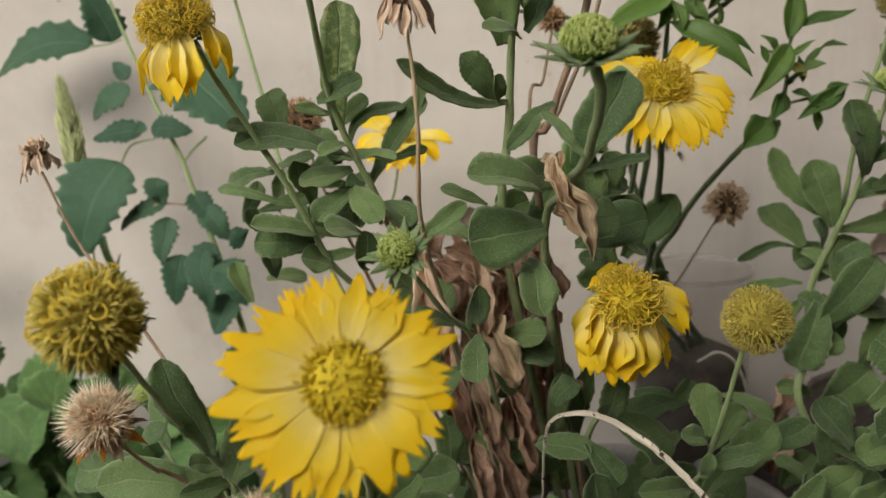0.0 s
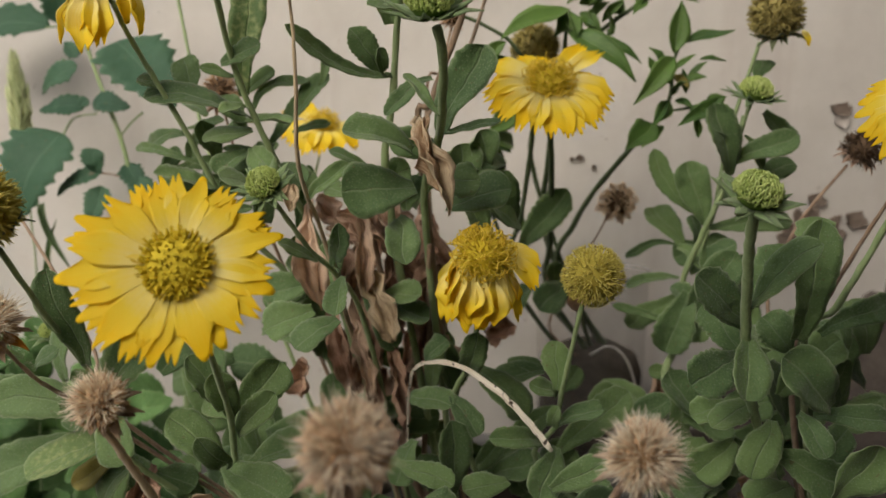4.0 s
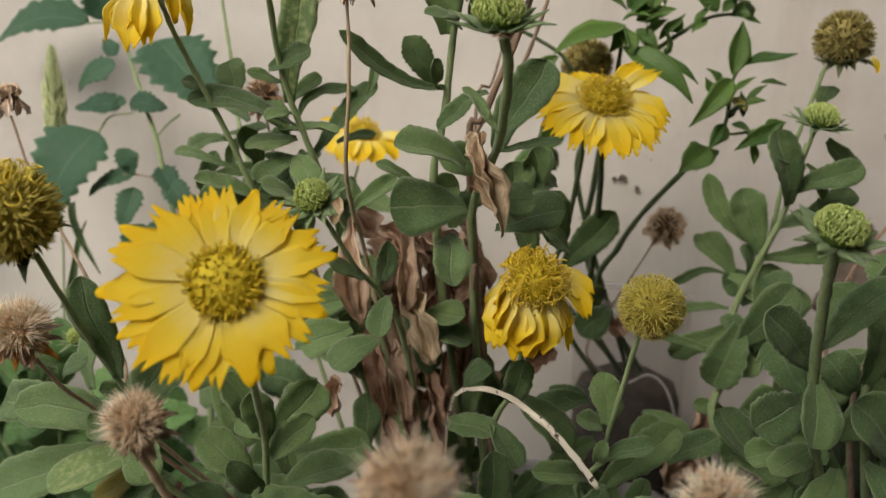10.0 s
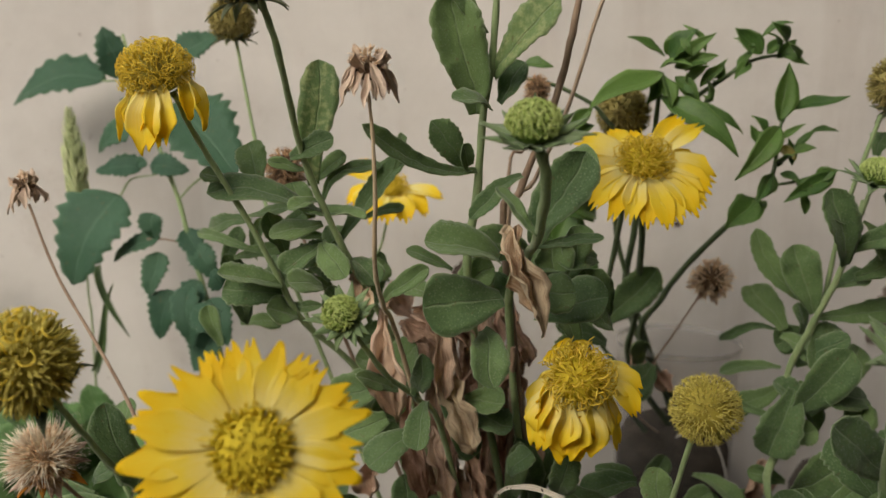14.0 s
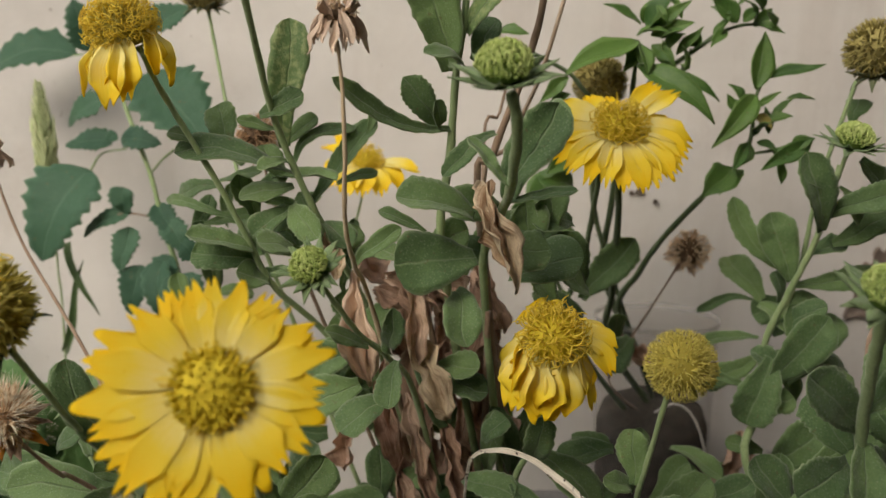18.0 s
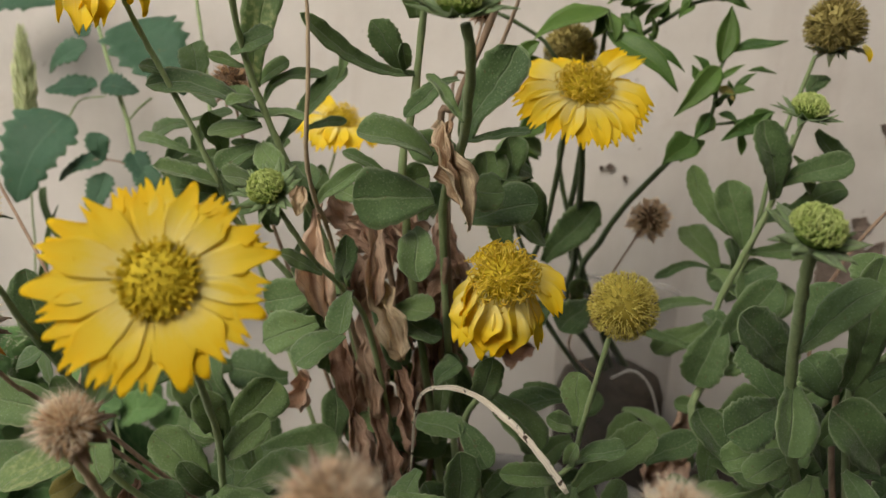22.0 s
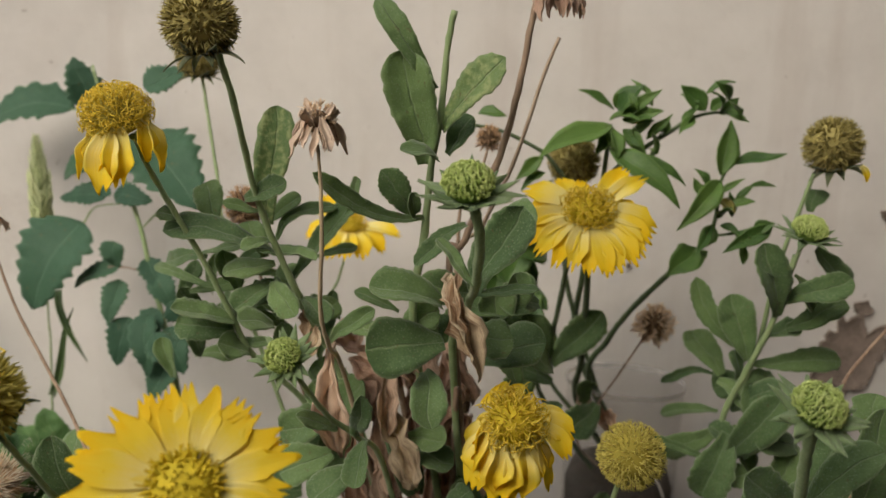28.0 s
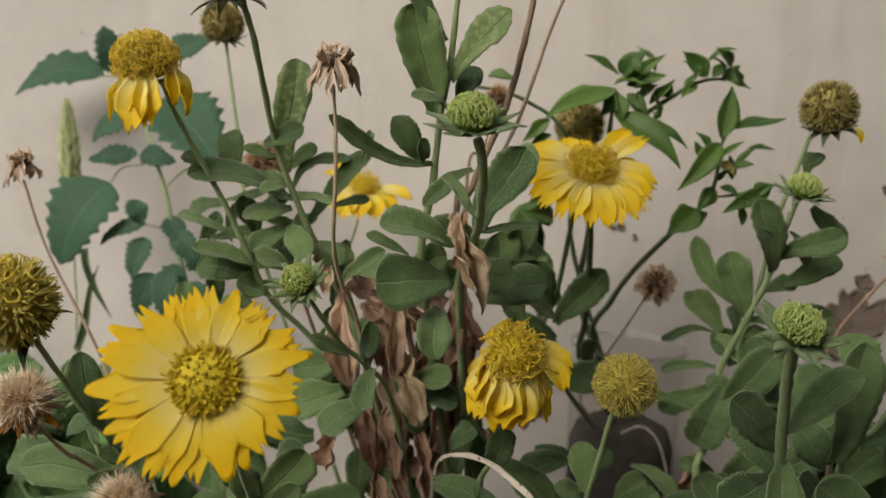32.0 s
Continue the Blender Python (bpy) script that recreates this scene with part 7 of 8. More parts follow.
for _ in range(46):
    base = np.array([low_rng.uniform(-0.43, -0.09), low_rng.uniform(0.50, 0.565), low_rng.uniform(0.05, 0.26)])
    away = np.array([low_rng.uniform(-1, 1), low_rng.uniform(-0.6, 0.1), low_rng.uniform(-0.3, 1.0)])
    leaf(J, base, base + unit(away) * low_rng.uniform(0.035, 0.055), low_rng.uniform(0.026, 0.042), 'h')

bud(A, (-0.151, 0.374, 0.377), (-0.1, -0.5, 0.86), 0.0062, 'small pale green gaillardia bud', open_=1.0)
stem(A, [(-0.1505, 0.375, 0.372), (-0.142, 0.372, 0.345), (-0.110, 0.365, 0.300), (0.016, 0.378, 0.232)], 0.0011, 0.0016, GREEN)

# crowded inner leaves
leaf(B, (-0.0436, 0.4081, 0.4669), (-0.0671, 0.4045, 0.471), 0.0054)
leaf(B, (-0.0391, 0.3874, 0.4694), (-0.041, 0.3687, 0.4533), 0.0065)
leaf(B, (-0.0168, 0.4013, 0.448), (-0.0315, 0.3983, 0.4604), 0.0049)
leaf(B, (-0.0853, 0.391, 0.4801), (-0.0619, 0.3877, 0.4855), 0.0070)
leaf(B, (-0.0565, 0.4082, 0.4502), (-0.0796, 0.4151, 0.4419), 0.0104)
leaf(B, (-0.0576, 0.393, 0.4677), (-0.0633, 0.4001, 0.4481), 0.0078)
leaf(B, (-0.0966, 0.4147, 0.4208), (-0.0774, 0.426, 0.4191), 0.0086)
leaf(B, (-0.0852, 0.407, 0.4563), (-0.0791, 0.3977, 0.4792), 0.0067)
leaf(B, (-0.0423, 0.3891, 0.4294), (-0.0399, 0.3748, 0.4513), 0.0090)
leaf(B, (-0.0676, 0.3917, 0.4424), (-0.0663, 0.3754, 0.4643), 0.0085)
leaf(B, (-0.0927, 0.3944, 0.4591), (-0.0662, 0.4028, 0.4645), 0.0075)
leaf(B, (-0.0915, 0.4149, 0.4419), (-0.1003, 0.4017, 0.4591), 0.0103)
leaf(B, (-0.0867, 0.3965, 0.4254), (-0.0887, 0.3843, 0.446), 0.0084)
leaf(B, (-0.0802, 0.4009, 0.4505), (-0.0579, 0.4086, 0.4567), 0.0086)
leaf(B, (-0.105, 0.4168, 0.4508), (-0.0969, 0.4205, 0.4711), 0.0074)
leaf(B, (-0.0592, 0.4183, 0.4514), (-0.0369, 0.4016, 0.473), 0.0081)
leaf(B, (-0.0998, 0.3933, 0.4149), (-0.1056, 0.3924, 0.4357), 0.0094)
leaf(B, (-0.0715, 0.4011, 0.4736), (-0.0533, 0.4007, 0.4831), 0.0082)
leaf(B, (-0.0676, 0.3845, 0.4365), (-0.0441, 0.3702, 0.4427), 0.0054)
leaf(B, (-0.0436, 0.3822, 0.4696), (-0.0616, 0.3843, 0.4468), 0.0073)
leaf(B, (-0.0537, 0.3791, 0.484), (-0.0223, 0.3598, 0.4843), 0.0079)
leaf(B, (-0.034, 0.4014, 0.4485), (-0.0486, 0.405, 0.475), 0.0073)
leaf(B, (-0.0274, 0.4005, 0.4338), (-0.021, 0.4024, 0.4625), 0.0066)
leaf(B, (-0.025, 0.3913, 0.4281), (-0.0191, 0.3913, 0.456), 0.0072)
leaf(B, (-0.0667, 0.3975, 0.4611), (-0.0446, 0.4008, 0.4497), 0.0083)
leaf(B, (-0.0411, 0.3966, 0.4427), (-0.0625, 0.3775, 0.4543), 0.0077)
leaf(A, (-0.0422, 0.3838, 0.3037), (-0.0542, 0.3933, 0.3325), 0.0196)
leaf(A, (-0.0637, 0.3881, 0.3441), (-0.0775, 0.397, 0.3667), 0.0157)
leaf(A, (-0.0434, 0.4235, 0.2903), (-0.0622, 0.4293, 0.3241), 0.0195)
leaf(A, (-0.0163, 0.3931, 0.2747), (-0.0413, 0.389, 0.2921), 0.0157)
leaf(A, (-0.0529, 0.4127, 0.2711), (-0.0226, 0.4071, 0.2839), 0.0167)
leaf(A, (-0.059, 0.3948, 0.3257), (-0.0838, 0.4017, 0.3477), 0.0173)
leaf(A, (-0.0401, 0.3745, 0.3218), (-0.002, 0.3727, 0.3308), 0.0196)
leaf(A, (-0.0735, 0.3711, 0.2868), (-0.0493, 0.3587, 0.3169), 0.0204)
leaf(A, (-0.0652, 0.4078, 0.3541), (-0.1037, 0.4184, 0.3379), 0.0222)
leaf(A, (-0.05, 0.3985, 0.3267), (-0.0362, 0.3842, 0.3538), 0.0204)
leaf(A, (-0.0574, 0.4118, 0.3185), (-0.0915, 0.4044, 0.3255), 0.0216)
leaf(A, (-0.0505, 0.3752, 0.2803), (-0.0162, 0.3697, 0.299), 0.0150)
leaf(A, (-0.0298, 0.3926, 0.2711), (-0.0694, 0.4028, 0.2841), 0.0218)
leaf(A, (-0.0529, 0.3823, 0.2863), (-0.0595, 0.3853, 0.3248), 0.0197)
leaf(A, (-0.1045, 0.4288, 0.2605), (-0.065, 0.4191, 0.2711), 0.0231)
leaf(A, (-0.0433, 0.3909, 0.2769), (-0.0143, 0.3865, 0.2962), 0.0211)
leaf(A, (-0.0858, 0.3738, 0.2832), (-0.0785, 0.3791, 0.3074), 0.0168)
leaf(A, (-0.0781, 0.401, 0.3206), (-0.0867, 0.4113, 0.3586), 0.0208)
leaf(A, (-0.0561, 0.3752, 0.2675), (-0.0495, 0.3756, 0.3015), 0.0202)
leaf(A, (-0.0512, 0.4036, 0.2963), (-0.0606, 0.3903, 0.2712), 0.0227)
leaf(A, (-0.0225, 0.4015, 0.2643), (-0.047, 0.3976, 0.2792), 0.0196)
leaf(A, (-0.0396, 0.4282, 0.3422), (-0.0724, 0.4262, 0.3458), 0.0228)
leaf(B, (-0.006, 0.3926, 0.3825), (-0.0351, 0.4022, 0.387), 0.0217)
leaf(B, (-0.0133, 0.3951, 0.404), (-0.0433, 0.3852, 0.3913), 0.0174)
leaf(B, (-0.0519, 0.427, 0.3682), (-0.024, 0.4143, 0.3982), 0.0162)
leaf(B, (-0.0043, 0.4042, 0.3951), (-0.0187, 0.3881, 0.4137), 0.0197)
leaf(B, (-0.0054, 0.3979, 0.4054), (-0.0322, 0.3911, 0.4116), 0.0167)
leaf(B, (-0.0078, 0.3982, 0.4009), (-0.0306, 0.4054, 0.4234), 0.0182)
leaf(B, (-0.0148, 0.3993, 0.3573), (-0.015, 0.3894, 0.3955), 0.0212)
leaf(B, (-0.0468, 0.3987, 0.3715), (-0.0083, 0.3864, 0.3754), 0.0148)
leaf(B, (-0.0167, 0.3939, 0.3957), (-0.0006, 0.3779, 0.423), 0.0197)
leaf(B, (0.0134, 0.3958, 0.3856), (0.0187, 0.392, 0.3324), 0.0084, 'd')
leaf(B, (0.0331, 0.4259, 0.3906), (0.0377, 0.4302, 0.3505), 0.0085, 'd')
leaf(B, (0.0248, 0.4167, 0.3479), (0.029, 0.4283, 0.303), 0.0126, 'd')
leaf(B, (0.0389, 0.3978, 0.4339), (0.0528, 0.3927, 0.4092), 0.0092, 'd')
leaf(B, (0.0119, 0.422, 0.3916), (0.0296, 0.4166, 0.3701), 0.0091, 'd')
leaf(B, (0.0311, 0.4038, 0.4102), (0.0396, 0.3865, 0.3683), 0.0093, 'd')
leaf(B, (0.0328, 0.4359, 0.3419), (0.0489, 0.4473, 0.3038), 0.0114, 'd')
leaf(B, (0.0379, 0.436, 0.4282), (0.0381, 0.4266, 0.3678), 0.0090, 'd', tint=1)
leaf(B, (0.0198, 0.4144, 0.4088), (0.0258, 0.4054, 0.3703), 0.0084, 'd')
leaf(B, (0.0236, 0.411, 0.4507), (0.0124, 0.4218, 0.4032), 0.0094, 'd')
leaf(B, (0.0058, 0.4133, 0.4237), (0.0105, 0.4138, 0.3868), 0.0129, 'd', tint=1)
leaf(B, (0.0229, 0.4391, 0.3502), (0.0405, 0.432, 0.327), 0.0099, 'd')
leaf(B, (-0.0117, 0.4119, 0.4234), (-0.0009, 0.4082, 0.3926), 0.0106, 'd')
leaf(B, (0.0543, 0.4398, 0.3879), (0.0425, 0.4412, 0.3322), 0.0115, 'd')
leaf(B, (0.0548, 0.4372, 0.4089), (0.0401, 0.4363, 0.3555), 0.0113, 'd', tint=1)
leaf(B, (0.0219, 0.4078, 0.3931), (0.0109, 0.4088, 0.3589), 0.0094, 'd', tint=1)
leaf(B, (0.0246, 0.4272, 0.4144), (0.0214, 0.4275, 0.3767), 0.0112, 'd')
leaf(B, (0.0188, 0.3974, 0.381), (0.0124, 0.4076, 0.3318), 0.0127, 'd', tint=1)
leaf(B, (0.0039, 0.4143, 0.3428), (-0.0134, 0.3975, 0.3195), 0.0083, 'd')
leaf(B, (0.0334, 0.4015, 0.3437), (0.0462, 0.3948, 0.3238), 0.0082, 'd')
leaf(B, (-0.0067, 0.4111, 0.3559), (0.0018, 0.4056, 0.3144), 0.0114, 'd')
leaf(B, (0.0045, 0.4139, 0.3913), (0.0068, 0.4174, 0.337), 0.0129, 'd')
leaf(B, (0.0006, 0.4352, 0.4412), (0.0041, 0.4347, 0.3849), 0.0098, 'd')
leaf(B, (0.0354, 0.4036, 0.377), (0.0334, 0.4044, 0.3327), 0.0104, 'd')
leaf(B, (-0.006, 0.4233, 0.3595), (0.0091, 0.4066, 0.3473), 0.0113, 'd')
leaf(B, (0.0268, 0.3989, 0.4465), (0.0209, 0.3902, 0.4009), 0.0099, 'd')
leaf(B, (0.0057, 0.401, 0.402), (0.0176, 0.401, 0.3532), 0.0117, 'd', tint=1)
leaf(B, (0.0365, 0.4141, 0.4359), (0.0358, 0.4209, 0.3738), 0.0089, 'd')
leaf(B, (0.0221, 0.4292, 0.4147), (0.0285, 0.4239, 0.3753), 0.0112, 'd')
leaf(B, (0.0178, 0.4144, 0.3881), (0.0007, 0.4193, 0.3486), 0.0097, 'd', tint=1)
leaf(B, (-0.0126, 0.4248, 0.419), (0.0011, 0.4094, 0.3912), 0.0095, 'd')
leaf(B, (0.0055, 0.4115, 0.3725), (0.0176, 0.4204, 0.3232), 0.0112, 'd', tint=1)
leaf(B, (0.0237, 0.4189, 0.407), (0.0386, 0.4288, 0.3865), 0.0102, 'd')
leaf(B, (0.0484, 0.4113, 0.4224), (0.0393, 0.4168, 0.3816), 0.0109, 'd', tint=1)
leaf(B, (0.03, 0.4126, 0.4132), (0.0393, 0.4168, 0.3639), 0.0090, 'd')
leaf(B, (0.0508, 0.396, 0.4121), (0.0367, 0.3767, 0.3956), 0.0089, 'd', tint=1)
leaf(B, (0.0432, 0.4212, 0.4074), (0.0381, 0.4248, 0.3541), 0.0087, 'd')
leaf(B, (0.0382, 0.4235, 0.4439), (0.0496, 0.4106, 0.3956), 0.0093, 'd', tint=1)
leaf(B, (0.1163, 0.4094, 0.3263), (0.0929, 0.4052, 0.3084), 0.0148)
leaf(B, (0.072, 0.4069, 0.288), (0.0987, 0.4082, 0.3045), 0.0159)
leaf(B, (0.0981, 0.4125, 0.271), (0.1289, 0.4093, 0.3012), 0.0149)
leaf(B, (0.1102, 0.394, 0.3004), (0.0874, 0.386, 0.2907), 0.0163)
leaf(B, (0.058, 0.3941, 0.3332), (0.0473, 0.3778, 0.3769), 0.0118)
leaf(B, (0.0788, 0.3831, 0.2947), (0.1042, 0.3642, 0.3151), 0.0152)
leaf(B, (0.0463, 0.3848, 0.3398), (0.0491, 0.3707, 0.3789), 0.0111)
leaf(B, (0.0683, 0.4091, 0.368), (0.056, 0.3974, 0.3397), 0.0133)
leaf(B, (0.1334, 0.3904, 0.2781), (0.0933, 0.3775, 0.2958), 0.0131)
leaf(B, (0.056, 0.4111, 0.2583), (0.0297, 0.4228, 0.2766), 0.0127)
leaf(B, (0.1052, 0.3755, 0.3586), (0.0777, 0.3749, 0.3535), 0.0139)
leaf(B, (0.0529, 0.3895, 0.3396), (0.0502, 0.4013, 0.3754), 0.0141)
leaf(B, (0.0332, 0.3645, 0.4426), (0.0351, 0.3716, 0.4596), 0.0163)
leaf(B, (0.0733, 0.3681, 0.4637), (0.0688, 0.3631, 0.482), 0.0139)
leaf(B, (0.0871, 0.3857, 0.4336), (0.0756, 0.3686, 0.4625), 0.0173)
leaf(B, (0.0819, 0.3763, 0.4652), (0.0617, 0.3663, 0.4685), 0.0164)
leaf(B, (0.0504, 0.3692, 0.4701), (0.0246, 0.3526, 0.4757), 0.0151)
leaf(B, (0.0356, 0.389, 0.4408), (0.0489, 0.3811, 0.4658), 0.0115)
leaf(B, (0.0727, 0.3769, 0.4676), (0.0552, 0.3635, 0.4633), 0.0162)
leaf(B, (0.0682, 0.3713, 0.4602), (0.047, 0.3638, 0.4656), 0.0131)
leaf(B, (0.0623, 0.366, 0.4537), (0.0593, 0.364, 0.4755), 0.0169)
leaf(B, (0.0569, 0.3848, 0.4545), (0.0738, 0.3875, 0.4657), 0.0160)
leaf(B, (0.0356, 0.3851, 0.4509), (0.0203, 0.3701, 0.4622), 0.0127)
leaf(B, (0.0148, 0.3622, 0.4517), (0.0351, 0.3629, 0.463), 0.0141)
leaf(B, (0.0742, 0.3716, 0.427), (0.0623, 0.374, 0.4474), 0.0138)
leaf(B, (0.0908, 0.3798, 0.4324), (0.0756, 0.3708, 0.4448), 0.0134)
leaf(C, (0.2642, 0.3827, 0.3756), (0.2252, 0.3822, 0.3775), 0.0200)
leaf(C, (0.2188, 0.4142, 0.2875), (0.1816, 0.3987, 0.3039), 0.0188)
leaf(C, (0.2697, 0.391, 0.2569), (0.2622, 0.4012, 0.2955), 0.0159)
leaf(C, (0.233, 0.365, 0.3889), (0.2411, 0.3747, 0.3514), 0.0156)
leaf(C, (0.1954, 0.3674, 0.3414), (0.2195, 0.3648, 0.347), 0.0201)
leaf(C, (0.2178, 0.3759, 0.3187), (0.2515, 0.3751, 0.3434), 0.0199)
leaf(C, (0.1754, 0.3773, 0.2923), (0.1997, 0.3839, 0.3082), 0.0184)
leaf(C, (0.1746, 0.3646, 0.3384), (0.2014, 0.3656, 0.3328), 0.0204)
leaf(C, (0.23, 0.4043, 0.3212), (0.1993, 0.3906, 0.3), 0.0143)
leaf(C, (0.237, 0.3832, 0.3665), (0.2071, 0.3716, 0.3809), 0.0174)
leaf(C, (0.2257, 0.3985, 0.343), (0.2617, 0.3977, 0.3531), 0.0220)
leaf(C, (0.2411, 0.3974, 0.3202), (0.2218, 0.393, 0.3597), 0.0202)
leaf(C, (0.3233, 0.4113, 0.2769), (0.2903, 0.4081, 0.2979), 0.0225)
leaf(C, (0.2512, 0.4143, 0.3444), (0.2427, 0.4177, 0.3176), 0.0225)
leaf(C, (0.253, 0.3783, 0.3024), (0.2282, 0.3726, 0.3193), 0.0145)
leaf(C, (0.2283, 0.3631, 0.3362), (0.2109, 0.3529, 0.3708), 0.0146)
leaf(C, (0.1926, 0.3641, 0.3566), (0.2287, 0.3718, 0.3771), 0.0182)
leaf(C, (0.2212, 0.3733, 0.2875), (0.2112, 0.3565, 0.3304), 0.0203)
leaf(C, (0.2547, 0.3923, 0.3685), (0.272, 0.3818, 0.379), 0.0155)
leaf(C, (0.2126, 0.4137, 0.3571), (0.2235, 0.4124, 0.3892), 0.0174)
leaf(C, (0.1891, 0.4139, 0.3932), (0.1769, 0.409, 0.3602), 0.0226)
leaf(C, (0.1944, 0.4154, 0.3369), (0.214, 0.4067, 0.3582), 0.0216)
leaf(C, (0.2222, 0.4128, 0.3608), (0.2458, 0.3989, 0.3657), 0.0195)
leaf(C, (0.2658, 0.3664, 0.372), (0.263, 0.3742, 0.3993), 0.0200)
leaf(C, (0.2462, 0.4018, 0.3619), (0.2698, 0.3889, 0.3786), 0.0145)
leaf(C, (0.1984, 0.3718, 0.3296), (0.2088, 0.3637, 0.3065), 0.0195)
leaf(C, (0.2552, 0.3954, 0.3042), (0.2564, 0.3843, 0.2769), 0.0196)
leaf(C, (0.2775, 0.419, 0.3626), (0.242, 0.4182, 0.3761), 0.0149)
leaf(C, (0.1878, 0.4351, 0.4164), (0.2053, 0.424, 0.4059), 0.0129)
leaf(C, (0.2011, 0.4374, 0.4122), (0.2225, 0.4414, 0.4134), 0.0146)
leaf(C, (0.1957, 0.4275, 0.3928), (0.2094, 0.4286, 0.3668), 0.0138)
leaf(C, (0.2118, 0.4276, 0.3868), (0.2309, 0.4381, 0.4104), 0.0149)
leaf(C, (0.199, 0.4191, 0.3814), (0.182, 0.4239, 0.3948), 0.0141)
leaf(C, (0.2293, 0.4209, 0.3874), (0.2004, 0.402, 0.3925), 0.0142)
leaf(C, (0.2048, 0.4293, 0.3815), (0.2124, 0.4099, 0.4015), 0.0121)
leaf(C, (0.2078, 0.426, 0.3874), (0.2028, 0.4242, 0.4193), 0.0172)
leaf(C, (0.2004, 0.4209, 0.3781), (0.2136, 0.4208, 0.3976), 0.0132)
leaf(C, (0.1946, 0.4297, 0.4019), (0.2154, 0.4148, 0.4212), 0.0128)
leaf(C, (0.2751, 0.4072, 0.3211), (0.313, 0.4183, 0.3317), 0.0153)
leaf(C, (0.2286, 0.4057, 0.3491), (0.2596, 0.4095, 0.351), 0.0170)
leaf(C, (0.235, 0.4134, 0.3505), (0.2473, 0.3959, 0.3828), 0.0165)
leaf(C, (0.2479, 0.4058, 0.3007), (0.2413, 0.4035, 0.3343), 0.0154)
leaf(C, (0.2718, 0.4159, 0.363), (0.2432, 0.3972, 0.3421), 0.0181)
leaf(C, (0.2575, 0.3635, 0.3699), (0.2434, 0.3719, 0.3346), 0.0165)
leaf(C, (0.2914, 0.4106, 0.3409), (0.2509, 0.3965, 0.3742), 0.0159)
leaf(C, (0.2575, 0.3722, 0.3636), (0.2681, 0.384, 0.3945), 0.0157)
leaf(C, (0.2806, 0.3723, 0.3475), (0.2571, 0.3611, 0.3332), 0.0148)
leaf(C, (0.2431, 0.3757, 0.3917), (0.2086, 0.3673, 0.3666), 0.0141)
leaf(C, (0.2418, 0.3816, 0.3093), (0.2339, 0.3622, 0.3565), 0.0191)
leaf(C, (0.2326, 0.365, 0.3584), (0.2515, 0.3616, 0.3805), 0.0175)
leaf(C, (0.2171, 0.3743, 0.3619), (0.2386, 0.3643, 0.3721), 0.0124)
leaf(C, (0.2568, 0.3682, 0.3441), (0.2472, 0.3695, 0.3728), 0.0175)
leaf(C, (0.2414, 0.3768, 0.3602), (0.2347, 0.3845, 0.3909), 0.0153)
leaf(C, (0.2418, 0.3807, 0.3572), (0.2445, 0.3788, 0.3836), 0.0171)
leaf(A, (-0.0352, 0.3584, 0.208), (-0.0571, 0.3605, 0.2428), 0.0141)
leaf(A, (-0.0608, 0.3841, 0.1951), (-0.0587, 0.3766, 0.2376), 0.0164)
leaf(A, (-0.0948, 0.3598, 0.2802), (-0.1221, 0.355, 0.2801), 0.0152)
leaf(A, (-0.1104, 0.3558, 0.2442), (-0.0864, 0.3544, 0.2638), 0.0134)
leaf(A, (-0.0745, 0.3765, 0.2567), (-0.0431, 0.3694, 0.2667), 0.0132)
leaf(A, (-0.0965, 0.3714, 0.262), (-0.1241, 0.3625, 0.269), 0.0127)
leaf(A, (-0.0347, 0.3568, 0.2565), (-0.0493, 0.3565, 0.2795), 0.0157)
leaf(A, (-0.0565, 0.3709, 0.275), (-0.0219, 0.3708, 0.2919), 0.0173)
leaf(A, (-0.0892, 0.3574, 0.2606), (-0.0735, 0.3665, 0.2948), 0.0152)
leaf(A, (-0.1088, 0.3678, 0.3157), (-0.1152, 0.354, 0.2906), 0.0134)
leaf(A, (-0.1101, 0.3556, 0.2513), (-0.0763, 0.3514, 0.2561), 0.0140)
leaf(A, (-0.044, 0.3731, 0.2557), (-0.0803, 0.3638, 0.2714), 0.0199)
leaf(A, (-0.0788, 0.3591, 0.213), (-0.0903, 0.3699, 0.2451), 0.0178)
leaf(A, (-0.034, 0.373, 0.3025), (-0.0687, 0.3769, 0.3006), 0.0148)
leaf(A, (-0.0653, 0.3562, 0.2863), (-0.0758, 0.3382, 0.3145), 0.0128)
leaf(A, (-0.126, 0.3767, 0.3116), (-0.0976, 0.3619, 0.2966), 0.0161)
leaf(A, (0, 0.3416, 0.2673), (0.0038, 0.3445, 0.2139), 0.0097, 'd', tint=1)
leaf(A, (-0.0303, 0.3498, 0.2695), (-0.0352, 0.348, 0.2148), 0.0119, 'd', tint=1)
leaf(A, (-0.0298, 0.3587, 0.2673), (-0.0171, 0.3586, 0.2106), 0.0091, 'd')
leaf(A, (-0.0238, 0.3692, 0.2508), (-0.0385, 0.3579, 0.2273), 0.0095, 'd')
leaf(A, (-0.0317, 0.3516, 0.2631), (-0.0335, 0.3354, 0.2313), 0.0112, 'd')
leaf(A, (-0.0531, 0.3619, 0.2626), (-0.0404, 0.3686, 0.2456), 0.0126, 'd')
leaf(A, (0.0056, 0.342, 0.2909), (-0.0081, 0.3346, 0.257), 0.0090, 'd', tint=1)
leaf(A, (-0.0071, 0.3694, 0.2561), (-0.0171, 0.3772, 0.2047), 0.0098, 'd', tint=1)
leaf(A, (-0.0308, 0.3567, 0.2574), (-0.0128, 0.347, 0.2157), 0.0086, 'd')
leaf(A, (-0.0424, 0.3443, 0.2685), (-0.0482, 0.3307, 0.2378), 0.0081, 'd')
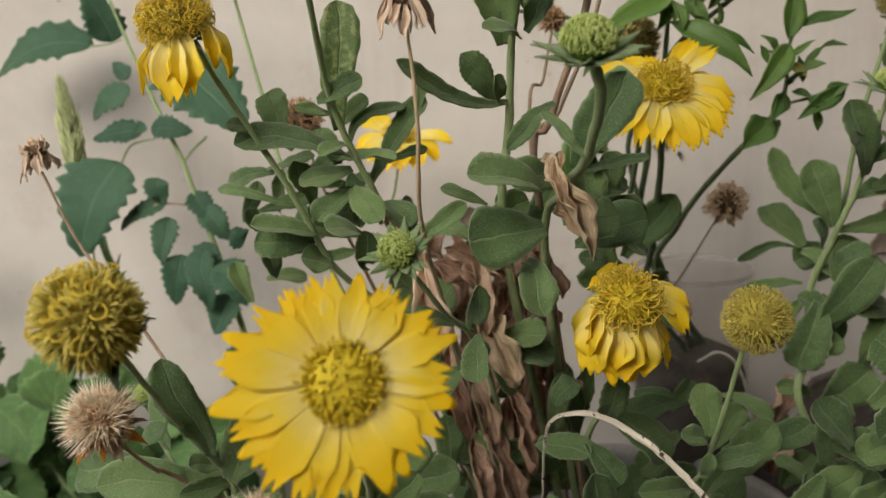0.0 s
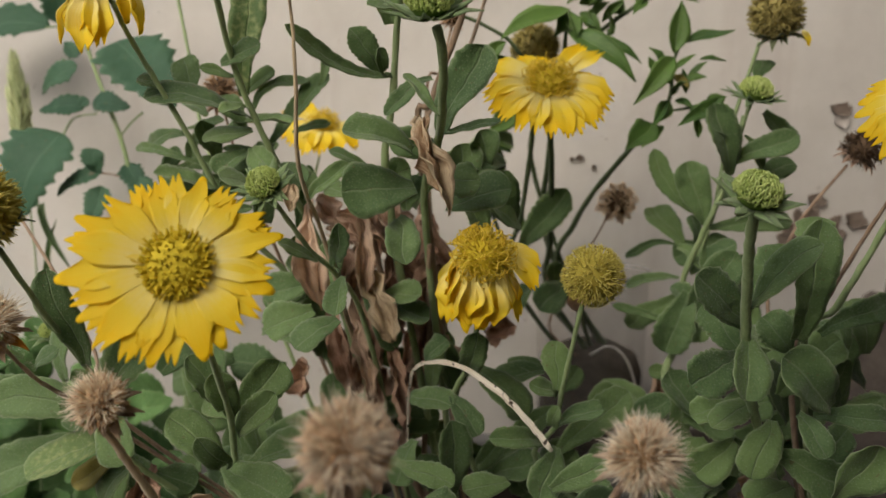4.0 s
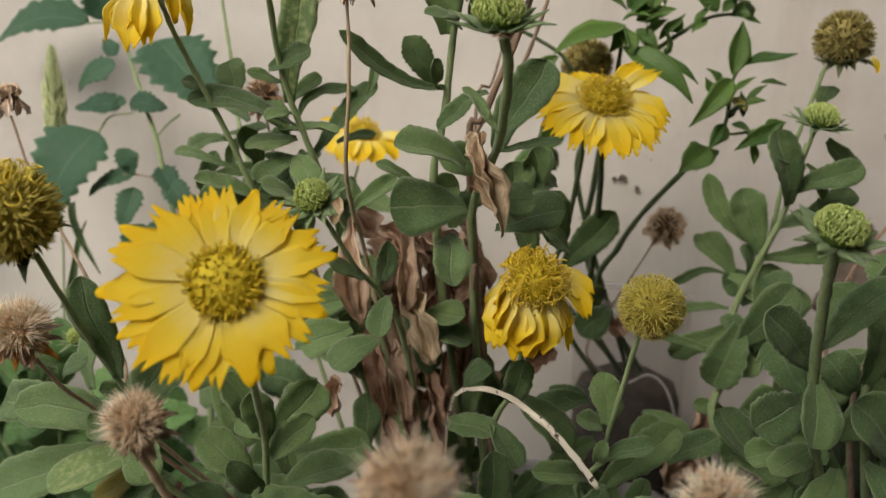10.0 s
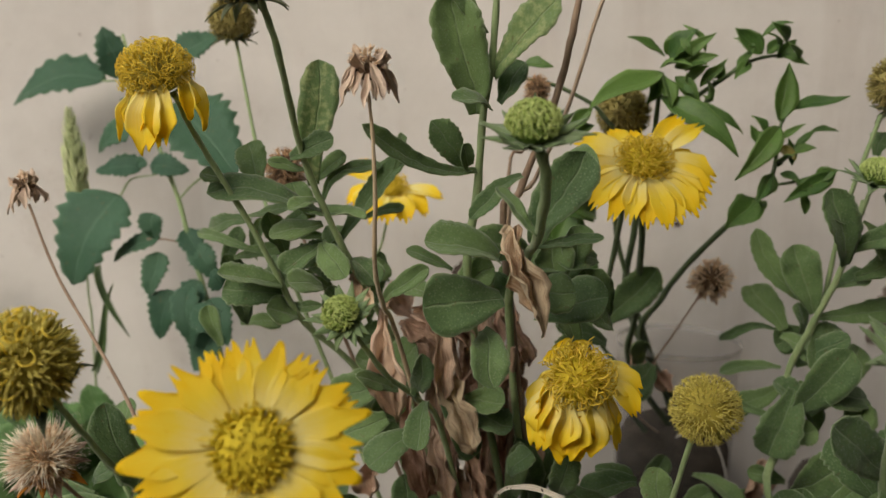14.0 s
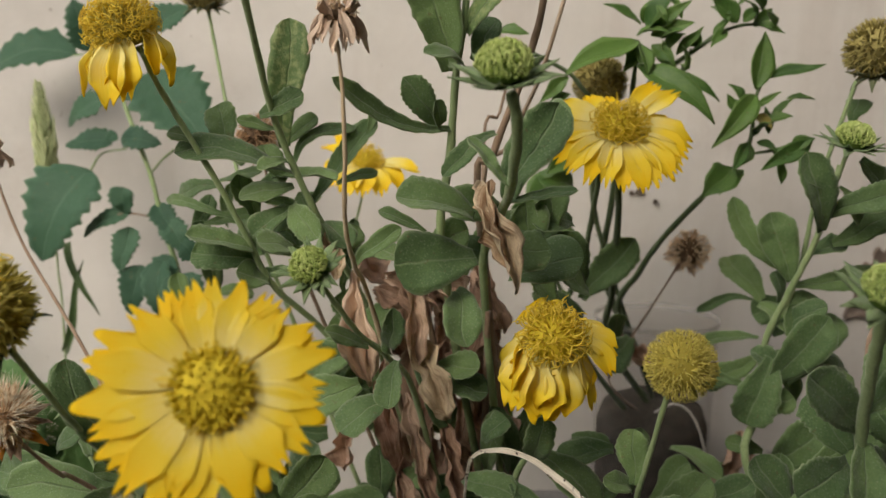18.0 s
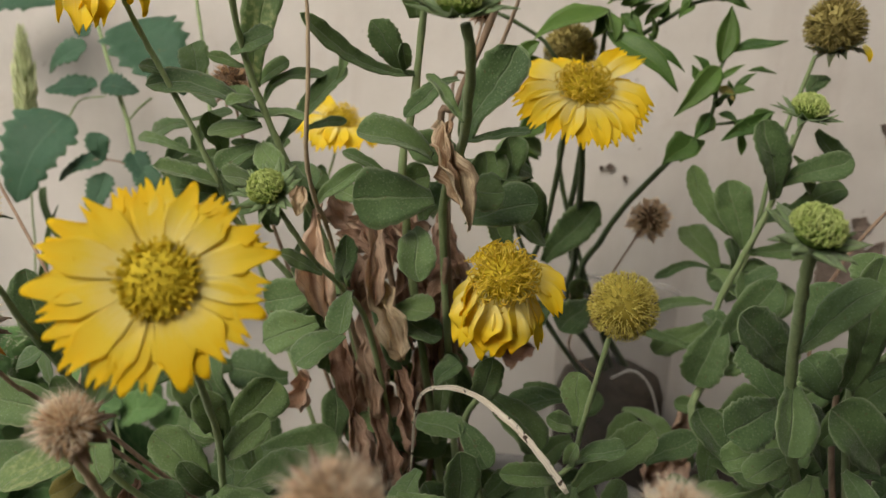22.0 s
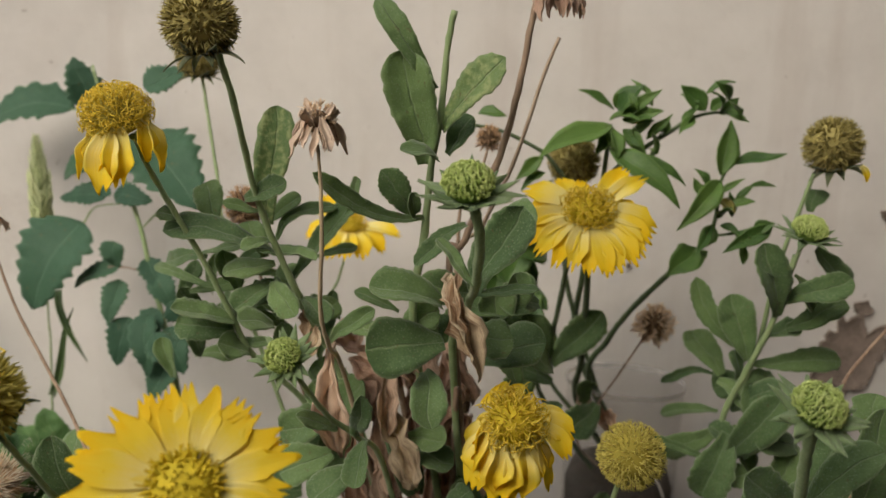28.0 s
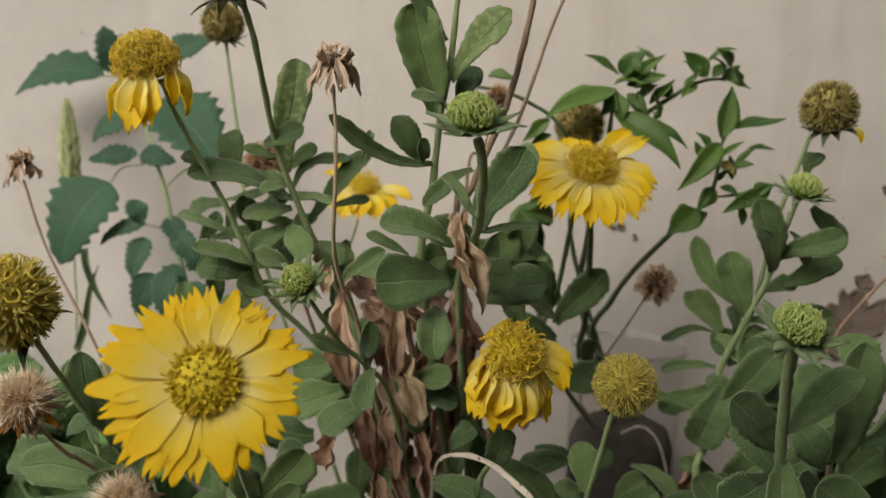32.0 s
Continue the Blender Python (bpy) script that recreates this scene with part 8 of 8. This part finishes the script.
leaf(A, (0.0677, 0.2836, 0.3013), (0.0965, 0.2744, 0.3059), 0.0104)
leaf(A, (0.0448, 0.3592, 0.2422), (0.0226, 0.3571, 0.2555), 0.0171)
leaf(A, (0.0451, 0.3444, 0.256), (0.043, 0.3502, 0.282), 0.0143)
leaf(A, (0.0776, 0.2742, 0.2643), (0.0961, 0.2758, 0.2935), 0.0137)
leaf(A, (0.0309, 0.32, 0.3304), (0.0576, 0.3117, 0.3233), 0.0117)
leaf(A, (0.1033, 0.2921, 0.3147), (0.1252, 0.2891, 0.3308), 0.0126)
leaf(A, (0.1058, 0.3391, 0.2556), (0.1308, 0.3322, 0.2738), 0.0181)
leaf(A, (0.1199, 0.2709, 0.3153), (0.1326, 0.2597, 0.3016), 0.0130)
leaf(A, (0.1617, 0.3105, 0.3038), (0.1512, 0.2989, 0.286), 0.0150)
leaf(A, (0.0238, 0.2742, 0.3174), (0.0362, 0.2592, 0.341), 0.0120)
leaf(A, (0.0616, 0.272, 0.3241), (0.0455, 0.2789, 0.3329), 0.0160)
leaf(A, (0.0975, 0.2857, 0.3339), (0.1203, 0.2809, 0.3492), 0.0123)
leaf(A, (0.1495, 0.3402, 0.2775), (0.171, 0.3327, 0.3074), 0.0125)
leaf(A, (0.1745, 0.34, 0.2593), (0.1518, 0.3412, 0.2607), 0.0175)
leaf(A, (0.1536, 0.3255, 0.343), (0.1448, 0.3365, 0.3135), 0.0146)
leaf(A, (0.1569, 0.3365, 0.3066), (0.1545, 0.3433, 0.3359), 0.0153)
leaf(A, (0.0661, 0.3187, 0.2958), (0.0977, 0.3078, 0.3125), 0.0144)
leaf(A, (0.0214, 0.2992, 0.3244), (-0.0043, 0.2992, 0.3285), 0.0126)
leaf(A, (0.0162, 0.3197, 0.2958), (0.051, 0.3032, 0.292), 0.0174)
leaf(A, (0.0337, 0.3411, 0.2345), (0.046, 0.3295, 0.2617), 0.0140)
leaf(A, (0.0388, 0.254, 0.303), (0.0116, 0.2344, 0.3115), 0.0122)
leaf(A, (0.0609, 0.2973, 0.255), (0.0617, 0.3054, 0.2778), 0.0186)
leaf(A, (0.0039, 0.2339, 0.279), (0.026, 0.244, 0.3027), 0.0112)
leaf(A, (0.074, 0.2534, 0.2941), (0.0997, 0.2426, 0.3165), 0.0124)
leaf(A, (0.0537, 0.2322, 0.2802), (0.0375, 0.215, 0.3113), 0.0132)
leaf(A, (0.0575, 0.2521, 0.2819), (0.0939, 0.264, 0.2897), 0.0151)
leaf(A, (0.044, 0.279, 0.2438), (0.0591, 0.2657, 0.2848), 0.0166)
leaf(A, (0.0388, 0.242, 0.2755), (0.0189, 0.2303, 0.2898), 0.0125)
leaf(A, (0.0332, 0.2515, 0.2808), (0.0558, 0.2594, 0.2802), 0.0162)
leaf(A, (0.0791, 0.235, 0.3223), (0.0749, 0.2193, 0.3035), 0.0120)
leaf(A, (0.0345, 0.266, 0.2894), (0.0087, 0.274, 0.2991), 0.0126)
leaf(A, (0.1095, 0.2754, 0.2848), (0.1058, 0.2624, 0.3197), 0.0145)
leaf(A, (0.0865, 0.2533, 0.2874), (0.059, 0.2545, 0.3008), 0.0130)
leaf(A, (0.0178, 0.2311, 0.3007), (-0.0006, 0.22, 0.2838), 0.0127)
leaf(J, (-0.411, 0.5538, 0.1097), (-0.3719, 0.5591, 0.1443), 0.0316, 'h')
leaf(J, (-0.3859, 0.5413, 0.2913), (-0.4093, 0.5493, 0.3437), 0.0395, 'h')
leaf(J, (-0.2847, 0.5051, 0.288), (-0.257, 0.487, 0.3309), 0.0340, 'h')
leaf(J, (-0.3519, 0.5553, 0.3135), (-0.3773, 0.5371, 0.3298), 0.0283, 'h')
leaf(J, (-0.2615, 0.5553, 0.1793), (-0.2172, 0.5512, 0.2048), 0.0371, 'h')
leaf(J, (-0.2535, 0.5067, 0.221), (-0.2463, 0.509, 0.2519), 0.0399, 'h')
leaf(J, (-0.2938, 0.5464, 0.1292), (-0.2458, 0.5403, 0.1452), 0.0419, 'h')
leaf(J, (-0.3778, 0.5256, 0.2269), (-0.3468, 0.5188, 0.2792), 0.0276, 'h')
leaf(J, (-0.3377, 0.5543, 0.0925), (-0.2814, 0.5419, 0.139), 0.0289, 'h')
leaf(J, (-0.27, 0.5216, 0.2161), (-0.2989, 0.5333, 0.2419), 0.0335, 'h')
leaf(J, (-0.3048, 0.5073, 0.3224), (-0.2635, 0.4919, 0.2885), 0.0321, 'h')
leaf(J, (-0.3331, 0.5433, 0.2866), (-0.286, 0.5496, 0.3009), 0.0285, 'h')
leaf(J, (-0.341, 0.5077, 0.1486), (-0.3442, 0.5075, 0.1913), 0.0303, 'h')
leaf(J, (-0.3173, 0.5638, 0.2113), (-0.3664, 0.5563, 0.2246), 0.0405, 'h')
leaf(J, (-0.3357, 0.5376, 0.2664), (-0.3522, 0.5241, 0.304), 0.0401, 'h')
leaf(J, (-0.2523, 0.5097, 0.2233), (-0.1985, 0.5097, 0.2342), 0.0269, 'h')
leaf(J, (-0.3634, 0.5154, 0.1936), (-0.3137, 0.5061, 0.2277), 0.0357, 'h')
leaf(J, (-0.3882, 0.5372, 0.2416), (-0.3667, 0.5388, 0.28), 0.0396, 'h')
leaf(J, (-0.298, 0.5252, 0.3207), (-0.2572, 0.5286, 0.3369), 0.0337, 'h')
leaf(J, (-0.3121, 0.5073, 0.1962), (-0.3335, 0.5182, 0.2296), 0.0295, 'h')
leaf(J, (-0.2739, 0.5147, 0.1463), (-0.2648, 0.4985, 0.1883), 0.0285, 'h')
leaf(J, (-0.2893, 0.5599, 0.2797), (-0.2775, 0.5606, 0.2314), 0.0429, 'h')
leaf(J, (-0.3548, 0.5401, 0.2967), (-0.3106, 0.5211, 0.3274), 0.0298, 'h')
leaf(J, (-0.356, 0.52, 0.2707), (-0.3571, 0.5027, 0.3288), 0.0312, 'h')
leaf(J, (-0.3619, 0.5502, 0.2353), (-0.3986, 0.5477, 0.2681), 0.0305, 'h')
leaf(J, (-0.2374, 0.5235, 0.2203), (-0.2708, 0.509, 0.2614), 0.0383, 'h')
leaf(J, (-0.3679, 0.5098, 0.1653), (-0.362, 0.504, 0.2182), 0.0380, 'h')
leaf(J, (-0.2789, 0.5585, 0.1646), (-0.2379, 0.5613, 0.1793), 0.0417, 'h')
leaf(J, (-0.2766, 0.5484, 0.2326), (-0.2904, 0.5315, 0.2659), 0.0404, 'h')
leaf(J, (-0.3707, 0.5663, 0.2752), (-0.3525, 0.5761, 0.3096), 0.0426, 'h')
leaf(J, (-0.3372, 0.5346, 0.1695), (-0.3858, 0.5322, 0.188), 0.0346, 'h')
leaf(J, (-0.2775, 0.5227, 0.1773), (-0.2261, 0.5284, 0.1742), 0.0324, 'h')
leaf(J, (-0.2613, 0.5412, 0.2326), (-0.3096, 0.5339, 0.2434), 0.0378, 'h')
leaf(J, (-0.3726, 0.5443, 0.2027), (-0.4021, 0.55, 0.2353), 0.0422, 'h')
leaf(J, (-0.3565, 0.5149, 0.2727), (-0.3251, 0.5082, 0.2948), 0.0280, 'h')
leaf(J, (-0.3056, 0.5082, 0.28), (-0.28, 0.493, 0.2429), 0.0324, 'h')
leaf(J, (-0.2054, 0.5112, 0.2712), (-0.2452, 0.5026, 0.2729), 0.0397, 'h')
leaf(J, (-0.3592, 0.5109, 0.2794), (-0.3024, 0.5019, 0.2904), 0.0362, 'h')
leaf(J, (-0.3751, 0.5118, 0.2914), (-0.3257, 0.4953, 0.2994), 0.0298, 'h')
leaf(J, (-0.2836, 0.5426, 0.1314), (-0.2523, 0.534, 0.1914), 0.0288, 'h')
leaf(J, (-0.3683, 0.5467, 0.1059), (-0.3683, 0.5277, 0.1636), 0.0285, 'h')
leaf(J, (-0.2343, 0.5107, 0.129), (-0.2681, 0.4935, 0.1688), 0.0276, 'h')
leaf(J, (-0.2665, 0.5525, 0.2747), (-0.2773, 0.5423, 0.3222), 0.0368, 'h')
leaf(J, (-0.3081, 0.5456, 0.1551), (-0.3485, 0.5367, 0.1679), 0.0384, 'h')
leaf(J, (-0.3469, 0.519, 0.1707), (-0.3535, 0.5165, 0.2268), 0.0272, 'h')
leaf(J, (-0.3034, 0.552, 0.1428), (-0.3077, 0.5382, 0.1149), 0.0434, 'h')
leaf(J, (-0.3451, 0.5099, 0.2538), (-0.2965, 0.5031, 0.2745), 0.0273, 'h')
leaf(J, (-0.4216, 0.5682, 0.1091), (-0.3579, 0.5622, 0.1273), 0.0377, 'h')
leaf(J, (-0.2703, 0.5486, 0.2963), (-0.3061, 0.5319, 0.3329), 0.0401, 'h')
leaf(J, (-0.4082, 0.5485, 0.2869), (-0.3559, 0.5573, 0.2784), 0.0285, 'h')
leaf(J, (-0.3577, 0.5191, 0.3043), (-0.328, 0.5128, 0.271), 0.0278, 'h')
leaf(J, (-0.2993, 0.5557, 0.1964), (-0.2463, 0.5458, 0.2052), 0.0420, 'h')
leaf(J, (-0.2346, 0.4826, 0.1759), (-0.2059, 0.4722, 0.1987), 0.0244, 'h')
leaf(J, (-0.1354, 0.4819, 0.2655), (-0.1186, 0.4834, 0.2287), 0.0300, 'h')
leaf(J, (-0.2622, 0.5467, 0.203), (-0.2498, 0.5337, 0.2474), 0.0275, 'h')
leaf(J, (-0.2143, 0.4893, 0.1682), (-0.1771, 0.4806, 0.1642), 0.0276, 'h')
leaf(J, (-0.1734, 0.5031, 0.1379), (-0.1669, 0.5125, 0.1677), 0.0248, 'h')
leaf(J, (-0.2159, 0.5188, 0.1732), (-0.2438, 0.4995, 0.2027), 0.0293, 'h')
leaf(J, (-0.2161, 0.5108, 0.2689), (-0.215, 0.4987, 0.3045), 0.0216, 'h')
leaf(J, (-0.2281, 0.5103, 0.1813), (-0.2567, 0.5117, 0.1894), 0.0237, 'h')
leaf(J, (-0.2769, 0.5368, 0.2736), (-0.2333, 0.5243, 0.2799), 0.0310, 'h')
leaf(J, (-0.1156, 0.5425, 0.2532), (-0.1667, 0.5537, 0.2664), 0.0237, 'h')
leaf(J, (-0.1525, 0.4726, 0.2962), (-0.1163, 0.4548, 0.3129), 0.0215, 'h')
leaf(J, (-0.2195, 0.4881, 0.2115), (-0.2291, 0.4783, 0.2424), 0.0307, 'h')
leaf(J, (-0.2585, 0.5261, 0.2758), (-0.2504, 0.5179, 0.2297), 0.0308, 'h')
leaf(J, (-0.1704, 0.4817, 0.1472), (-0.1388, 0.4834, 0.1863), 0.0301, 'h')
leaf(J, (-0.2394, 0.5166, 0.2624), (-0.2467, 0.5223, 0.219), 0.0277, 'h')
leaf(J, (-0.2522, 0.5223, 0.2785), (-0.2034, 0.524, 0.2767), 0.0341, 'h')
leaf(J, (-0.2496, 0.5211, 0.1472), (-0.2138, 0.5123, 0.1284), 0.0303, 'h')
leaf(J, (-0.135, 0.4731, 0.2535), (-0.1116, 0.4718, 0.2259), 0.0255, 'h')
leaf(J, (-0.16, 0.4736, 0.2799), (-0.1925, 0.4672, 0.2532), 0.0203, 'h')
leaf(J, (-0.1438, 0.4751, 0.2159), (-0.109, 0.4658, 0.2276), 0.0320, 'h')
leaf(J, (-0.1509, 0.525, 0.1837), (-0.1528, 0.5236, 0.2318), 0.0241, 'h')
leaf(J, (-0.1785, 0.517, 0.2037), (-0.1823, 0.5169, 0.255), 0.0307, 'h')
leaf(J, (-0.119, 0.5075, 0.1918), (-0.1676, 0.5174, 0.2032), 0.0318, 'h')
leaf(J, (-0.2065, 0.5023, 0.1946), (-0.2182, 0.5026, 0.2289), 0.0297, 'h')
leaf(J, (-0.2402, 0.479, 0.2064), (-0.2432, 0.4809, 0.2511), 0.0287, 'h')
leaf(J, (-0.1835, 0.5098, 0.2187), (-0.159, 0.5, 0.2581), 0.0221, 'h')
leaf(J, (-0.188, 0.4814, 0.2917), (-0.1465, 0.4631, 0.3056), 0.0233, 'h')
leaf(J, (-0.178, 0.4733, 0.2289), (-0.161, 0.4552, 0.274), 0.0241, 'h')
leaf(J, (-0.2243, 0.4821, 0.1509), (-0.2423, 0.4828, 0.1893), 0.0326, 'h')
leaf(J, (-0.1567, 0.4939, 0.2226), (-0.1736, 0.4972, 0.2475), 0.0242, 'h')
leaf(J, (-0.247, 0.5405, 0.2524), (-0.218, 0.5464, 0.2247), 0.0233, 'h')
leaf(J, (-0.1198, 0.5077, 0.1834), (-0.1505, 0.5177, 0.2128), 0.0270, 'h')
leaf(J, (-0.1359, 0.4828, 0.1423), (-0.1393, 0.4823, 0.1777), 0.0242, 'h')
leaf(J, (-0.1492, 0.5267, 0.237), (-0.1763, 0.5206, 0.2742), 0.0307, 'h')
leaf(J, (-0.2281, 0.5301, 0.2267), (-0.189, 0.5173, 0.2345), 0.0343, 'h')
leaf(J, (-0.1507, 0.5407, 0.2882), (-0.1977, 0.5245, 0.2881), 0.0303, 'h')
leaf(J, (-0.2288, 0.5073, 0.2144), (-0.2417, 0.512, 0.2397), 0.0251, 'h')
leaf(J, (-0.2469, 0.4743, 0.2496), (-0.2079, 0.4692, 0.2607), 0.0239, 'h')
leaf(J, (-0.2537, 0.4874, 0.2806), (-0.2262, 0.49, 0.2837), 0.0218, 'h')
leaf(J, (-0.2414, 0.5121, 0.1478), (-0.2514, 0.5048, 0.2004), 0.0276, 'h')
leaf(J, (-0.2758, 0.4177, 0.14), (-0.2434, 0.4046, 0.1828), 0.0259, 'h')
leaf(J, (-0.1858, 0.455, 0.1595), (-0.1556, 0.4551, 0.1797), 0.0264, 'h')
leaf(J, (-0.2003, 0.43, 0.1553), (-0.1601, 0.4104, 0.1811), 0.0249, 'h')
leaf(J, (-0.3205, 0.4592, 0.2249), (-0.3461, 0.4644, 0.2417), 0.0335, 'h')
leaf(J, (-0.2217, 0.4161, 0.1526), (-0.2075, 0.398, 0.1882), 0.0201, 'h')
leaf(J, (-0.1466, 0.4116, 0.1502), (-0.1474, 0.4065, 0.1964), 0.0195, 'h')
leaf(J, (-0.2087, 0.4597, 0.1533), (-0.2465, 0.4474, 0.1565), 0.0316, 'h')
leaf(J, (-0.1543, 0.4052, 0.2341), (-0.178, 0.3981, 0.2462), 0.0253, 'h')
leaf(J, (-0.2564, 0.4438, 0.1628), (-0.2806, 0.4476, 0.1806), 0.0240, 'h')
leaf(J, (-0.1466, 0.4556, 0.1469), (-0.171, 0.4623, 0.1683), 0.0216, 'h')
leaf(J, (-0.2151, 0.4443, 0.1871), (-0.1896, 0.4273, 0.2185), 0.0207, 'h')
leaf(J, (-0.292, 0.4398, 0.2238), (-0.2866, 0.4477, 0.2554), 0.0208, 'h')
leaf(J, (-0.2116, 0.4441, 0.2474), (-0.2384, 0.4458, 0.2711), 0.0284, 'h')
leaf(J, (-0.2605, 0.4558, 0.1503), (-0.2343, 0.4431, 0.1777), 0.0239, 'h')
leaf(J, (-0.2181, 0.4598, 0.1843), (-0.2405, 0.4425, 0.1987), 0.0285, 'h')
leaf(J, (-0.2089, 0.4338, 0.1704), (-0.2344, 0.4167, 0.2033), 0.0251, 'h')
leaf(J, (-0.2745, 0.418, 0.1631), (-0.235, 0.4139, 0.1799), 0.0249, 'h')
leaf(J, (-0.347, 0.4391, 0.2446), (-0.3014, 0.4308, 0.2326), 0.0243, 'h')
stem(J, [(-0.2845, 0.5, 0.2586), (-0.2667, 0.49, 0.203), (-0.22, 0.5, 0)], 0.0008, 0.0014, GREEN)
stem(J, [(-0.2223, 0.5, 0.289), (-0.2248, 0.5, 0.2203), (-0.22, 0.5, 0)], 0.0008, 0.0014, GREEN)
stem(J, [(-0.3065, 0.47, 0.232), (-0.285, 0.46, 0.1711), (-0.22, 0.5, 0)], 0.0008, 0.0014, GREEN)
stem(J, [(-0.179, 0.47, 0.2629), (-0.1625, 0.45, 0.1861), (-0.22, 0.5, 0)], 0.0008, 0.0014, GREEN)
stem(J, [(-0.157, 0.47, 0.3089), (-0.1364, 0.45, 0.2127), (-0.22, 0.5, 0)], 0.0008, 0.0014, GREEN)
leaf(E, (0.1459, 0.4612, 0.5351), (0.1425, 0.442, 0.5499), 0.0065, 'p')
leaf(E, (0.1471, 0.4583, 0.5531), (0.1597, 0.4633, 0.5509), 0.0043, 'p')
leaf(E, (0.1306, 0.4526, 0.5704), (0.1367, 0.45, 0.5612), 0.0046, 'p')
leaf(E, (0.1221, 0.4586, 0.5561), (0.1371, 0.4478, 0.5564), 0.0062, 'p')
leaf(E, (0.1349, 0.4556, 0.5541), (0.1426, 0.4428, 0.5574), 0.0053, 'p')
leaf(E, (0.1446, 0.4543, 0.5643), (0.1335, 0.4621, 0.5786), 0.0044, 'p')
leaf(E, (0.1239, 0.451, 0.5403), (0.1238, 0.461, 0.5532), 0.0054, 'p')
leaf(E, (0.1541, 0.4536, 0.5574), (0.153, 0.4649, 0.547), 0.0055, 'p')
leaf(E, (0.1848, 0.4639, 0.5616), (0.1958, 0.4697, 0.5717), 0.0063, 'p')
leaf(E, (0.1957, 0.4611, 0.5613), (0.1825, 0.4422, 0.5684), 0.0054, 'p')
leaf(E, (0.1888, 0.4631, 0.5697), (0.1771, 0.4533, 0.5793), 0.0061, 'p')
leaf(E, (0.1864, 0.4655, 0.5654), (0.1722, 0.4459, 0.5732), 0.0044, 'p')
leaf(E, (0.1717, 0.4598, 0.5672), (0.1623, 0.4678, 0.572), 0.0048, 'p')
leaf(E, (0.1818, 0.4497, 0.5001), (0.1701, 0.437, 0.4848), 0.0049, 'p')
leaf(E, (0.186, 0.457, 0.5039), (0.1884, 0.4379, 0.5108), 0.0058, 'p')
leaf(E, (0.1947, 0.4576, 0.5109), (0.2069, 0.4585, 0.524), 0.0039, 'p')
leaf(E, (0.2014, 0.4521, 0.479), (0.2003, 0.454, 0.494), 0.0046, 'p')
leaf(E, (0.1934, 0.4549, 0.505), (0.1913, 0.4558, 0.5194), 0.0054, 'p')
leaf(E, (0.2141, 0.4502, 0.5237), (0.1956, 0.4387, 0.5233), 0.0048, 'p')
leaf(E, (0.1848, 0.4532, 0.5183), (0.197, 0.448, 0.5273), 0.0040, 'p')
leaf(E, (0.0843, 0.4954, 0.4438), (0.0672, 0.5004, 0.449), 0.0134, 'p')
leaf(E, (0.0864, 0.5083, 0.4369), (0.0695, 0.5075, 0.4589), 0.0102, 'p')
leaf(E, (0.0902, 0.5069, 0.4567), (0.0724, 0.4984, 0.4616), 0.0132, 'p')
leaf(E, (0.0732, 0.5087, 0.4514), (0.0868, 0.5032, 0.4713), 0.0109, 'p')
leaf(E, (0.0937, 0.4911, 0.4262), (0.08, 0.4899, 0.4425), 0.0098, 'p')
leaf(E, (0.0746, 0.497, 0.4793), (0.0944, 0.4889, 0.4683), 0.0142, 'p')
leaf(E, (0.0862, 0.4985, 0.4555), (0.0734, 0.4958, 0.469), 0.0096, 'p')
leaf(E, (0.0788, 0.4957, 0.4545), (0.0624, 0.4911, 0.4622), 0.0140, 'p')
leaf(E, (0.0959, 0.4953, 0.4721), (0.076, 0.4784, 0.4769), 0.0111, 'p')
leaf(E, (0.0979, 0.4915, 0.4394), (0.082, 0.5022, 0.4498), 0.0109, 'p')
leaf(E, (0.0786, 0.5036, 0.4256), (0.0879, 0.5061, 0.4391), 0.0102, 'p')
leaf(E, (0.09, 0.5091, 0.4264), (0.0678, 0.4938, 0.4353), 0.0107, 'p')
